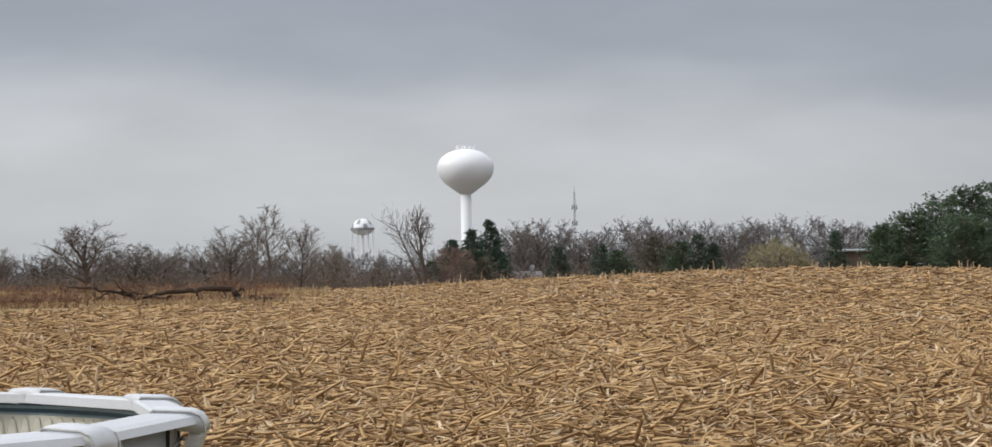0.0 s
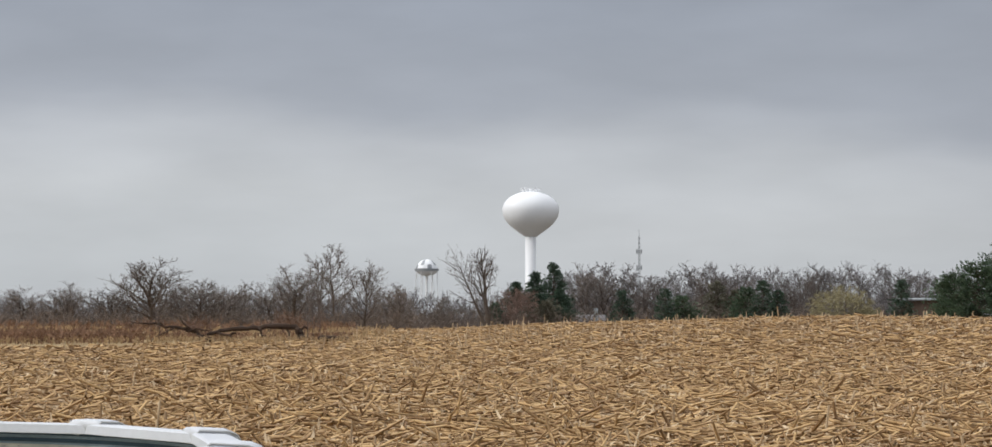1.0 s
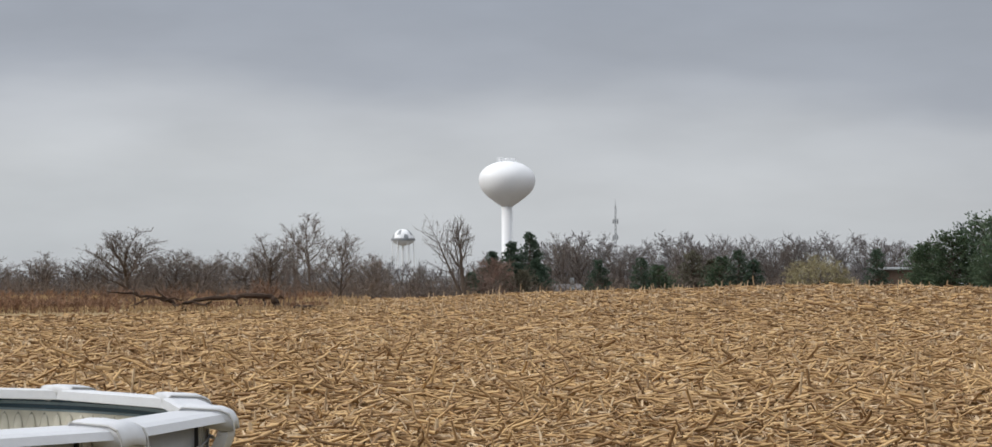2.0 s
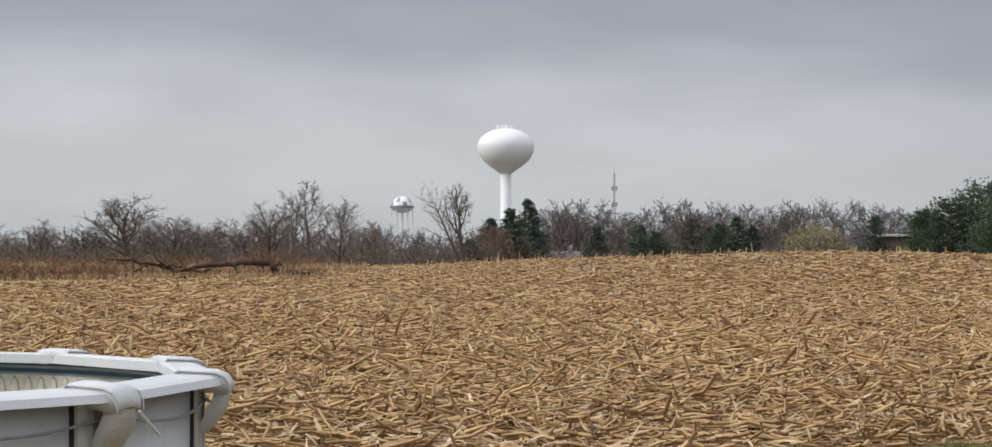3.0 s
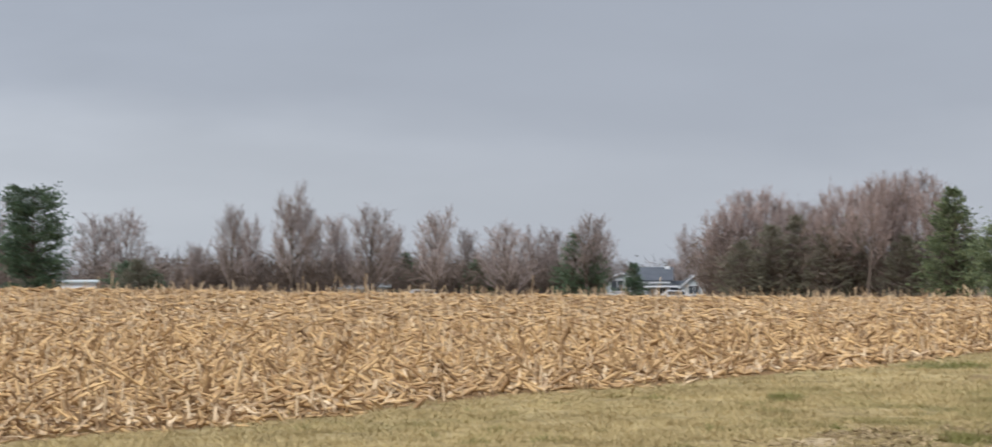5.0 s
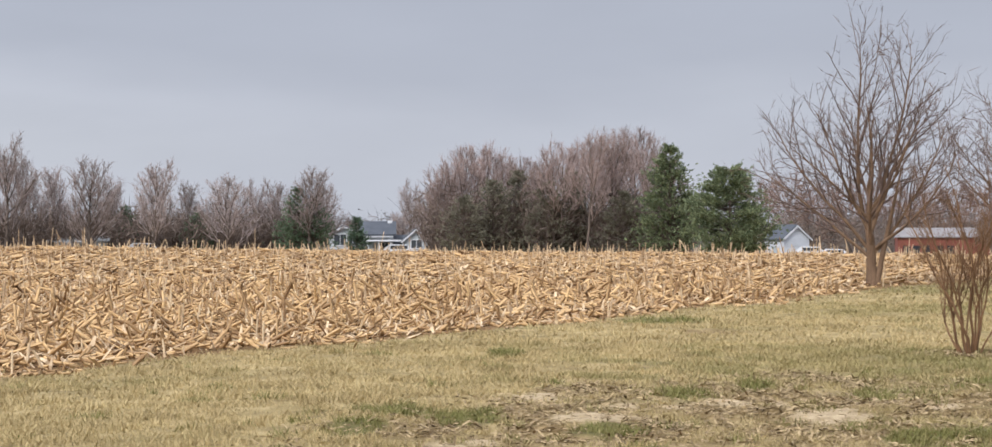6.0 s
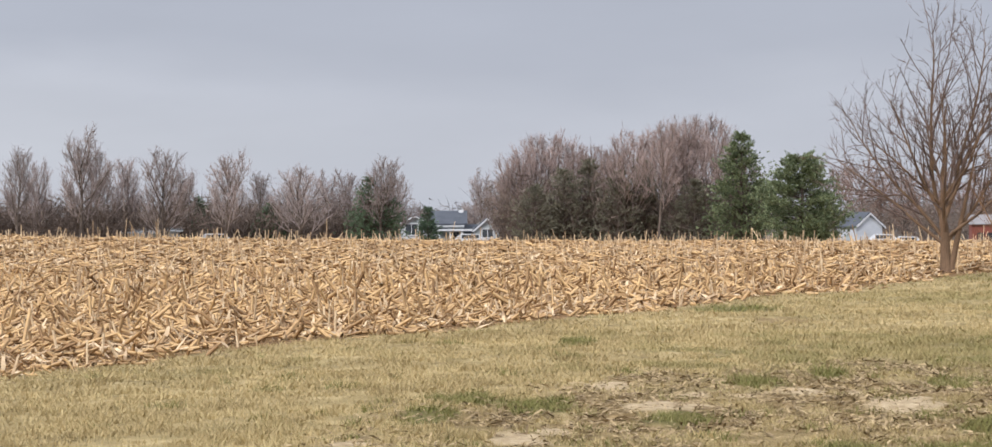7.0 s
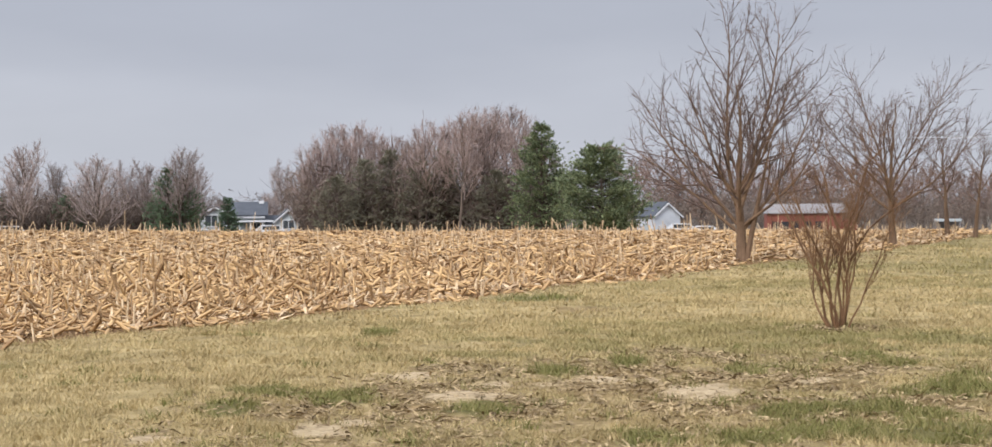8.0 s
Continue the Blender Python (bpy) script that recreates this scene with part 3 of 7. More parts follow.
def grow(rng, out, p, d, length, r, level, spec):
    """One limb of a bare tree, with its side limbs; out gathers (start, end, radius, radius, level)."""
    s = spec[level]
    n = s["n"]
    step = length / n
    r_end = r * s["taper"]
    for i in range(n):
        d = unit(d + rng.normal(0, s["bend"], 3) + np.array([0, 0, s["up"]]))
        q = p + d * step
        ra, rb = r + (r_end - r) * i / n, r + (r_end - r) * (i + 1) / n
        out.append((p, q, ra, rb, level))
        frac = (i + 1) / n
        if level + 1 < len(spec) and frac >= s["bare"]:
            c = spec[level + 1]
            for _ in range(rng.poisson(s["kids"]) if s["kids"] > 0.5 else int(rng.random() < s["kids"])):
                side = unit(np.cross(d, rng.normal(0, 1, 3)))
                a = radians(rng.normal(s["angle"], s["angle"] * 0.2))
                cd = unit(d * math.cos(a) + side * math.sin(a))
                if s.get("flat"):
                    cd[2] *= 0.5
                    cd = unit(cd)
                shrink = (1 - 0.55 * frac) if level == 0 else (1 - 0.4 * frac)
                grow(rng, out, p + (q - p) * rng.random(), cd, length * c["len"] * shrink * rng.uniform(0.7, 1.25), max(rb * c["rad"], s.get("thin", 0.0004)), level + 1, spec)
        p = q
    return p, d


def bare_meshes(segs, split, min_r=0.0, slim=99, rng=None, sides=5):
    """Trunk and limbs as one set of (verts, faces), twigs as another; twigs past the level slim are mere spikes."""
    def stems(pick, sides, lap):
        a = np.array([s[0] for s in pick]); b = np.array([s[1] for s in pick])
        r0 = np.maximum(np.array([s[2] for s in pick]), min_r); r1 = np.maximum(np.array([s[3] for s in pick]), min_r * 0.7)
        # limbs run a little into one another, so that no joint gapes
        if lap:
            a = a - (b - a) / (np.linalg.norm(b - a, axis=1, keepdims=True) + 1e-9) * (r0[:, None] * 0.35)
        return tubes(a, b, r0, r1, sides)

    limbs = stems([s for s in segs if s[4] <= split and s[4] < slim], sides, True)
    mid = [s for s in segs if split < s[4] < slim]
    fine = [s for s in segs if s[4] >= slim]
    if not fine:
        return [limbs, stems(mid, 3, False)]
    v2, f2 = spikes([s[0] for s in fine], [s[1] for s in fine], [s[2] for s in fine], rng)
    if mid:
        v, f = stems(mid, 3, False)
        f = np.concatenate([f[:, [0, 1, 2]], f[:, [0, 2, 3]]])
        v2, f2 = np.concatenate([v, v2]), np.concatenate([f, f2 + len(v)])
    return [limbs, (v2, f2)]


def crown_tree(seed, wide, low, points=420, fork=0.2, leader=0.45, balance=0.45, peak=0.55, radius=0.016, fine=0.0018, twigs=6, crook=0.06, lean=0.0, rise=0.35, hollow=0.42, bark=BARK, twig=TWIG, shoot=0.05, stiff=0.75, stray=0.42, sides=4, pipe=0.42):
    """A bare tree one metre tall. Points fill an uneven egg (half as wide as given, from the height low to 1);
    each is reached by a bough from the nearest limb that leads there without a sharp turn."""
    rng = np.random.default_rng(seed)
    f = rng.random(points * 3)
    prof = np.sqrt(np.clip(1 - np.where(f < peak, (f - peak) / peak, (f - peak) / (1 - peak)) ** 2, 0.02, 1))
    f = f[rng.random(len(f)) < prof ** 1.4][:points]
    prof = np.sqrt(np.clip(1 - np.where(f < peak, (f - peak) / peak, (f - peak) / (1 - peak)) ** 2, 0.02, 1))
    a = rng.uniform(0, 2 * np.pi, len(f))
    ph = rng.uniform(0, 6.28, 4)
    lump = 1 + 0.16 * np.sin(2 * a + ph[0] + 3 * f) + 0.12 * np.sin(3 * a + ph[1] - 7 * f)
    rho = wide * prof * lump * rng.random(len(f)) ** hollow
    goal = np.stack([rho * np.cos(a) + lean * f, rho * np.sin(a), low + (1 - low) * f * (0.97 + 0.03 * np.sin(3 * a + ph[2]))], 1)
    steps = 7
    t = np.linspace(0, 1, steps + 1)
    top = fork + leader
    trunk = np.stack([lean * t ** 1.5 + np.cumsum(rng.normal(0, 0.008, steps + 1)) * t, np.cumsum(rng.normal(0, 0.008, steps + 1)) * t, -0.02 + (top + 0.02) * t], 1)
    cap = len(goal) * 2 + steps + 1
    P, D, far, up, free = np.zeros((cap, 3)), np.zeros((cap, 3)), np.zeros(cap), np.full(cap, -1), np.zeros(cap)
    n = steps + 1
    P[:n], D[:n, 2], far[:n], up[1:n] = trunk, 1, np.linspace(0, top, n), np.arange(n - 1)
    free[:n] = np.where(trunk[:, 2] < fork, 9, 0)
    for g in goal[np.argsort(np.linalg.norm(goal - np.array([0, 0, fork]), axis=1))]:
        v = g - P[:n]
        d = np.linalg.norm(v, axis=1) + 1e-6
        turn = np.einsum("ij,ij->i", v, D[:n]) / d
        k = int(np.argmin(d * (1 + stiff - stiff * turn) + balance * far[:n] + free[:n]))
        mid = P[k] + v[k] * 0.5 + D[k] * d[k] * 0.16 - np.array([0, 0, 0.05]) * d[k] + rng.normal(0, crook * d[k], 3)
        for q, frm in ((mid, k), (g, n)):
            P[n] = q
            D[n] = unit(unit(q - P[frm]) + np.array([0, 0, rise * 0.5]))
            far[n] = far[frm] + np.linalg.norm(q - P[frm])
            up[n] = frm
            n += 1
    load = np.ones(n)
    for i in range(n - 1, 0, -1):
        load[up[i]] += load[i]
    R = radius * (load / load[0]) ** pipe
    R[0] *= 1.35
    segs = []
    for i in range(1, n):
        big = R[i] > radius * 0.16
        a0 = min(R[up[i]], R[i] * (1.25 if i > 1 else 1.6))
        segs.append((P[up[i]], P[i] if big else P[i] + (P[i] - P[up[i]]) * 0.5, a0, R[i], 1 if big else 3) if big else (P[up[i]], P[i] + (P[i] - P[up[i]]) * 0.35, max(R[i], fine), 0, 3))
        if i > steps and load[i] < 14:
            for _ in range(rng.poisson(twigs * 0.5)):
                b = P[up[i]] + (P[i] - P[up[i]]) * rng.random()
                d = unit(D[i] * 0.8 + rng.normal(0, stray, 3) + np.array([0, 0, rise]))
                segs.append((b, b + d * shoot * rng.uniform(0.5, 1.3), fine, 0.0, 3))
    return bare_meshes(segs, 1, 0.0010, 3, rng, sides), bark, twig


def place_tree(proto, az, r, top_el, label, group="", name="bare_tree", wide=1.0, turn=None, category="tree", sink=0.1, meshes={}):
    """Stands a bare tree on the ground at that heading and range, as tall as its top needs to be."""
    x, y, z = at(az, r)
    h = 1.8 + r * math.tan(radians(top_el)) - z + sink
    (limbs, twigs), bark, twig = proto
    key = id(proto)
    if key not in meshes:
        made = []
        for nm, vf, mat in (("trunk", limbs, bark), ("crown", twigs, twig)):
            o = mesh_object(nm, vf[0], vf[1], mat)
            made.append(o.data)
            bpy.data.objects.remove(o)
        meshes[key] = made
    e = new(name)
    e.matrix_basis = pose(x, y, z - sink, 0, 0, (az * 37.7 + r * 3.1) % 360 if turn is None else turn) @ Matrix.Diagonal((h * wide, h * wide, h, 1))
    tagged(e, label, category, group)
    for nm, me in zip(("trunk", "crown"), meshes[key]):
        o = new(nm, me)
        o.parent = e
    return e


def limb_tree(seed, limbs=13, first=0.22, spread=42, reach=0.6, lift=0.09, crook=0.07, subs=9, sub_angle=38, tips=6, shoots=3, radius=0.018, fine=0.0013, lean=0.0, droop=0.65, bark=BARK, twig=TWIG, plan=(), shoot=0.055, light=False, sides=4, leader=0.97):
    """A bare tree one metre tall: a trunk with a leader, limbs that leave it lower down longer and wider, boughs along
    each limb, branchlets along each bough and fine shoots along those. plan adds limbs by hand: (height, heading, angle, length, lift)."""
    rng = np.random.default_rng(seed)
    segs = []
    n = 12
    t = np.linspace(0, 1, n + 1)
    wob = np.cumsum(rng.normal(0, 0.010 + crook * 0.05, (n + 1, 2)), 0) * t[:, None]
    trunk = np.stack([lean * t ** 1.4 + wob[:, 0], wob[:, 1], -0.02 + (leader + 0.02) * t], 1)
    girth = lambda f: radius * ((1 - f) ** 0.9 * (1.0 if f > 0.12 else 1.0 + 2.6 * (0.12 - f)) * (0.75 if f > first else 1.0)) + 0.0022
    for i in range(n):
        segs.append((trunk[i], trunk[i + 1], girth(t[i]), girth(t[i + 1]), 1))
    spot = lambda f: np.array([np.interp(f, t, trunk[:, k]) for k in range(3)])

    def aside(d, turn):
        u = unit(np.cross(d, (0.0, 0.0, 1.0) if abs(d[2]) < 0.95 else (1.0, 0.0, 0.0)))
        return u * math.cos(turn) + np.cross(d, u) * math.sin(turn)

    def run(p, d, length, r0, r1, steps, up, level, wild):
        """A curved stem; returns its points, its directions and radii."""
        P, D, R = [p], [d], [r0]
        for k in range(steps):
            d = unit(d + rng.normal(0, wild, 3) + np.array([0, 0, up]))
            q = p + d * length / steps
            ra, rb = r0 + (r1 - r0) * k / steps, r0 + (r1 - r0) * (k + 1) / steps
            segs.append((p, q, ra, rb, level))
            p = q
            P.append(p); D.append(d); R.append(rb)
        return P, D, R

    def along(run_, f):
        P, D, R = run_
        k = min(int(f * (len(P) - 1)), len(P) - 2)
        g = f * (len(P) - 1) - k
        return P[k] + (P[k + 1] - P[k]) * g, D[k + 1], R[k]

    def branchlets(run_, length, count, start):
        for j in range(count):
            f = start + (1 - start) * (j + rng.random()) / count
            p, d, _ = along(run_, f)
            a = radians(sub_angle * rng.uniform(0.6, 1.25))
            e = unit(d * math.cos(a) + aside(d, rng.uniform(0, 6.28)) * math.sin(a) + np.array([0, 0, lift * 0.9]))
            ln = length * rng.uniform(0.6, 1.2) * (1 - 0.45 * f)
            m = p + e * ln * 0.55
            e2 = unit(e + rng.normal(0, 0.16, 3) + np.array([0, 0, lift]))
            segs.append((p, m, fine * 1.35, fine * 1.1, 3))
            segs.append((m - e * ln * 0.1, m + e2 * ln * 0.5, fine * 1.1, 0, 3))
            for _ in range(shoots):
                g = rng.uniform(0.15, 1.0)
                b = p + e * ln * g if g < 0.55 else m + e2 * ln * (g - 0.55)
                s = unit(e2 + rng.normal(0, 0.42, 3) + np.array([0, 0, lift]))
                segs.append((b, b + s * shoot * rng.uniform(0.5, 1.35), fine, 0, 3))

    def limb(f, heading, angle, length, up):
        a, h = radians(angle), radians(heading)
        d = np.array([math.sin(a) * math.cos(h), math.sin(a) * math.sin(h), math.cos(a)])
        r0 = min(girth(f) * 0.66, radius * (0.10 + 0.56 * length))
        main = run(spot(f), d, length, r0, fine * 1.5, 7, up, 1, crook)
        k = max(3, int(subs * (0.45 + 0.75 * length / reach)))
        turn = rng.uniform(0, 6.28)
        for j in range(k):
            g = 0.16 + 0.84 * (j + rng.uniform(0.2, 0.8)) / k
            p, e, r = along(main, g)
            turn += 2.4 + rng.normal(0, 0.35)
            b = radians(sub_angle + rng.normal(0, 6))
            ln = length * (0.56 - 0.30 * g) * rng.uniform(0.75, 1.25)
            side = unit(e * math.cos(b) + aside(e, turn) * math.sin(b))
            bough = run(p, side, ln, fine * 1.4 if light else max(min(r * 0.7, 0.0052), fine * 1.6), fine * 1.2, 3 if light else 4, up * 0.9 + 0.02, 3 if light else 2, crook * 1.1)
            branchlets(bough, ln * 0.55 + 0.025, max(2, int(tips * (0.5 + ln * 3.2))), 0.12)
        branchlets(main, 0.10, tips, 0.7)

    for f, heading, angle, length, up in plan:
        limb(f, heading + rng.normal(0, 4), angle, length, up)
    turn = rng.uniform(0, 360)
    for i in range(limbs):
        g = (i + rng.random() * 0.9) / limbs
        f = first + (leader - 0.06 - first) * g ** 0.9
        turn += 137.5 + rng.normal(0, 18)
        limb(f, turn, spread * (1.2 - 0.55 * g) + rng.normal(0, 5), reach * (1 - droop * g) * rng.uniform(0.8, 1.15), lift)
    branchlets((list(trunk[8:]), [unit(trunk[i + 1] - trunk[i]) for i in range(7, n)] + [np.array([0, 0, 1.0])], [0.003] * 5), 0.09, tips * 2, 0.1)
    top = max(s[1][2] for s in segs)
    segs = [(a / top, b / top, r, q, k) for a, b, r, q, k in segs]
    return split_meshes(segs, rng, sides), bark, twig


def split_meshes(segs, rng, sides):
    """Limbs as round stems; boughs as slim three-sided stems and shoots as spikes, in one mesh."""
    def stems(pick, k):
        a, b = np.array([s[0] for s in pick]), np.array([s[1] for s in pick])
        r0, r1 = np.array([s[2] for s in pick]), np.array([s[3] for s in pick])
        a = a - (b - a) / (np.linalg.norm(b - a, axis=1, keepdims=True) + 1e-9) * (r0[:, None] * 0.35)
        return tubes(a, b, r0, r1, k)

    limbs_ = stems([s for s in segs if s[4] == 1], sides)
    fine_ = [s for s in segs if s[4] == 3]
    v2, f2 = spikes([s[0] for s in fine_], [s[1] for s in fine_], [s[2] for s in fine_], rng)
    mid = [s for s in segs if s[4] == 2]
    if mid:
        v, f = stems(mid, 3)
        f = np.concatenate([f[:, [0, 1, 2]], f[:, [0, 2, 3]]])
        v2, f2 = np.concatenate([v, v2]), np.concatenate([f, f2 + len(v)])
    return [limbs_, (v2, f2)]


P_ROUND = [limb_tree(s, 16, 0.22, 50, 0.58, 0.075, 0.13, 9, 46, 6, 3, 0.034, 0.0016, droop=0.24, shoot=0.055, sides=5) for s in (3, 4, 5)]
P_MULTI = [limb_tree(s, 16, 0.10, 44, 0.66, 0.08, 0.08, 10, 42, 6, 3, 0.017, 0.0015, droop=0.45) for s in (11, 12)]
P_TALL = [limb_tree(s, k, f, a, w, 0.14, 0.045, 9, 30, 5, 3, 0.018, 0.0015, droop=0.26, twig=TWIG_RED, shoot=0.06) for s, k, f, a, w in ((21, 18, 0.20, 38, 0.46), (22, 16, 0.27, 36, 0.44), (23, 19, 0.16, 44, 0.50), (24, 17, 0.23, 40, 0.44))]
P_WOOD = [limb_tree(s, 13, f, a, 0.42, 0.12, 0.05, 8, 32, 5, 3, 0.014, 0.0016, droop=0.30, twig=TWIG_PINK, shoot=0.06) for s, f, a in ((25, 0.36, 42), (26, 0.30, 46), (27, 0.42, 38))]
P_YARD = [limb_tree(s, 14, f, 52, 0.40, 0.09, 0.07, 9, 36, 6, 3, 0.016, 0.0015, droop=0.18, twig=TWIG_RED, leader=0.9) for s, f in ((81, 0.36), (82, 0.42), (83, 0.32))]
P_SCRAG = [limb_tree(s, 9, 0.30, 40, 0.42, 0.06, 0.13, 8, 46, 6, 3, 0.018, 0.0016, lean=l, droop=0.35) for s, l in ((31, 0.08), (32, -0.06), (33, 0.1))]
P_GREY = [limb_tree(s, 13, 0.16, 60, 0.52, 0.07, 0.09, 7, 44, 6, 2, 0.014, 0.0028, droop=0.30, twig=TWIG_HAZE, shoot=0.05, light=True, sides=3) for s in (35, 36, 37, 38)]
P_WARM = [limb_tree(s, 14, 0.12, 50, 0.58, 0.08, 0.08, 7, 40, 6, 2, 0.014, 0.0030, droop=0.40, twig=TWIG_WARM, light=True, sides=3) for s in (51, 52, 53)]
P_BUD = limb_tree(71, 18, 0.08, 66, 0.50, 0.05, 0.08, 9, 44, 8, 4, 0.016, 0.0024, droop=0.30, twig=TWIG_WARM, light=True)
P_GAUNT = limb_tree(61, 3, 0.62, 34, 0.26, 0.03, 0.10, 7, 48, 5, 3, 0.042, 0.0016, lean=-0.13, sides=6, plan=((0.10, 178, 20, 0.86, 0.035), (0.30, 150, 30, 0.52, 0.03), (0.44, 190, 42, 0.40, 0.02), (0.52, 10, 34, 0.30, 0.03), (0.07, 8, 13, 0.42, 0.02), (0.60, 265, 30, 0.30, 0.04), (0.66, 190, 34, 0.26, 0.04)))


def conifer(rng, height_, width, kind="pine", bare=0.08, tufts=1400, flat_top=0.0, waist=0.85):
    """Trunk, boughs and needle plumes of an evergreen; returns two (verts, faces)."""
    segs = []
    n = 8
    for i in range(n):
        segs.append((np.array([0, 0, height_ * 0.94 * i / n]), np.array([0, 0, height_ * 0.94 * (i + 1) / n]), 0.022 * height_ * (1 - i / n) + 0.02, 0.022 * height_ * (1 - (i + 1) / n) + 0.02, 0))
    boughs = int(85 + 9 * height_)
    C, D = [], []
    tiers = int(9 + height_ * 0.5)
    for k in range(boughs):
        f = bare + (1 - bare) * ((int(k * tiers / boughs) + 0.5 + rng.normal(0, 0.42)) / tiers if kind == "pine" else (k + rng.random()) / boughs)
        f = min(max(f, bare), 1.0)
        if kind == "pine":
            w = width * min(1.0, waist + 0.9 * f) * (1 - (max(0, f - 0.38) / 0.62) ** 1.35 * (0.88 - flat_top)) * rng.uniform(0.68, 1.06)
            rise = rng.uniform(0.05, 0.35) + 0.45 * (1 - flat_top) * max(0, f - 0.5)
        else:
            w = width * (1 - f) ** 0.8 * rng.uniform(0.8, 1.05) + 0.12
            rise = rng.uniform(-0.2, 0.12) + 0.5 * max(0, f - 0.7)
        w = max(w, 0.15)
        a = rng.uniform(0, 2 * math.pi)
        base = np.array([0, 0, height_ * f * 0.95])
        d = unit(np.array([math.cos(a), math.sin(a), rise]))
        side = np.array([-math.sin(a), math.cos(a), 0])
        tip = base + d * w + np.array([0, 0, 0.12 * w if kind == "pine" else -0.05 * w])
        segs.append((base, tip, 0.010 * height_ * (1 - f) + 0.012, 0.008, 1))
        # needles gather in flattened plumes that fan out along the bough
        m = max(8, int(tufts / boughs * (0.35 + 0.9 * w / width)))
        k_ = 4 if kind == "pine" else 5
        pt = rng.uniform(0.42, 1.04, k_)
        pa = rng.normal(0, 0.5, k_) * (0.34 * w + 0.10) * np.clip(1.15 - pt, 0.15, 0.6) * 1.7
        pick = rng.integers(0, k_, m)
        size = 0.115 * w + 0.10
        t, across = pt[pick], pa[pick] + rng.normal(0, size, m)
        drop = rng.normal(0, size * 0.42, m) - 0.10 * np.abs(across)
        C.append(base + (tip - base) * t[:, None] + d * rng.normal(0, size * 1.2, m)[:, None] + side * across[:, None] + np.array([0, 0, 1.0]) * drop[:, None])
        D.append(d * 0.9 + side * (np.sign(across) * 0.45)[:, None] + np.array([0, 0, 0.35 if kind == "pine" else 0.05]))
    c, d = np.concatenate(C), np.concatenate(D)
    V = []
    L = 0.05 * height_ ** 0.5 + 0.10
    for b in range(6):
        dd = d + rng.normal(0, 0.45, d.shape)
        dd /= np.linalg.norm(dd, axis=1, keepdims=True)
        v, _ = spikes(c, c + dd * L * rng.uniform(0.6, 1.35, (len(c), 1)), np.full(len(c), L * 0.2), rng)
        V.append(v)
    V = np.concatenate(V)
    F = np.arange(len(V)).reshape(-1, 3)
    a = np.array([x[0] for x in segs]); b = np.array([x[1] for x in segs])
    return tubes(a, b, np.array([x[2] for x in segs]), np.array([x[3] for x in segs]), 5), (V, F)


def place_conifer(seed, az, r, top_el, width_deg, label, kind="pine", mat=None, bare=0.03, tufts=1400, flat_top=0.0, name="evergreen_tree", group="", waist=0.85):
    rng = np.random.default_rng(seed)
    x, y, z = at(az, r)
    h = 1.8 + r * math.tan(radians(top_el)) - z + 0.1
    w = r * radians(width_deg) / 2
    e = thing(name, label, "tree", x, y, z - 0.1, rng.uniform(0, 360), group=group)
    t, c = conifer(rng, h, w, kind, bare, tufts, flat_top, waist)
    mesh_object("trunk", t[0], t[1], BARK, e)
    mesh_object("crown", c[0], c[1], mat or PINE, e)
    return e


# the pines that stand close together at the far edge of the field
for i, (az, r, el, w) in enumerate(((10.75, 205, 1.1, 1.5), (11.35, 202, 1.45, 1.6), (12.2, 208, 1.85, 2.0), (13.0, 200, 2.1, 2.2), (13.8, 206, 2.2, 2.3), (14.6, 200, 2.25, 2.2), (15.2, 205, 2.2, 1.7), (12.8, 196, 1.3, 2.0), (14.2, 195, 1.5, 2.2), (15.4, 198, 1.35, 1.6))):
    place_conifer(100 + i, az, r, el, w, "dark green white pine in a dense group at the field edge", "pine", PINE_DARK, tufts=3600, flat_top=0.3, name="pine_tree", group="pines at the field edge")
# the pine that stands alone by the white house
place_conifer(123, 25.1, 215, 2.32, 2.0, "tall lone pine with a broad flat top and open tiers", "pine", PINE_DARK, tufts=8500, flat_top=0.52, bare=0.03, waist=0.66, name="pine_tree")
# evergreens before the water tower
for i, (az, r, el, w) in enumerate(((-1.22, 240, 1.0, 1.2), (-0.68, 236, 1.27, 1.4), (-0.16, 238, 1.55, 1.5), (-0.55, 230, 0.65, 1.5), (0.0, 232, 0.75, 1.4))):
    place_conifer(130 + i, az, r, el, w, "dark spruce in a tight row below the water tower", "spruce", PINE_BLUE, tufts=4200, name="spruce_tree", group="spruces below the tower")
for i, (az, el, w) in enumerate(((-0.35, 0.42, 1.0), (4.35, 0.95, 1.1), (4.85, 0.7, 1.0), (27.9, 0.45, 1.2))):
    place_conifer(145 + i, az, 226, el, w, "dull olive-brown cedar among bare trees", "pine", CEDAR, tufts=1800, name="cedar_tree", group="cedars among the bare trees")
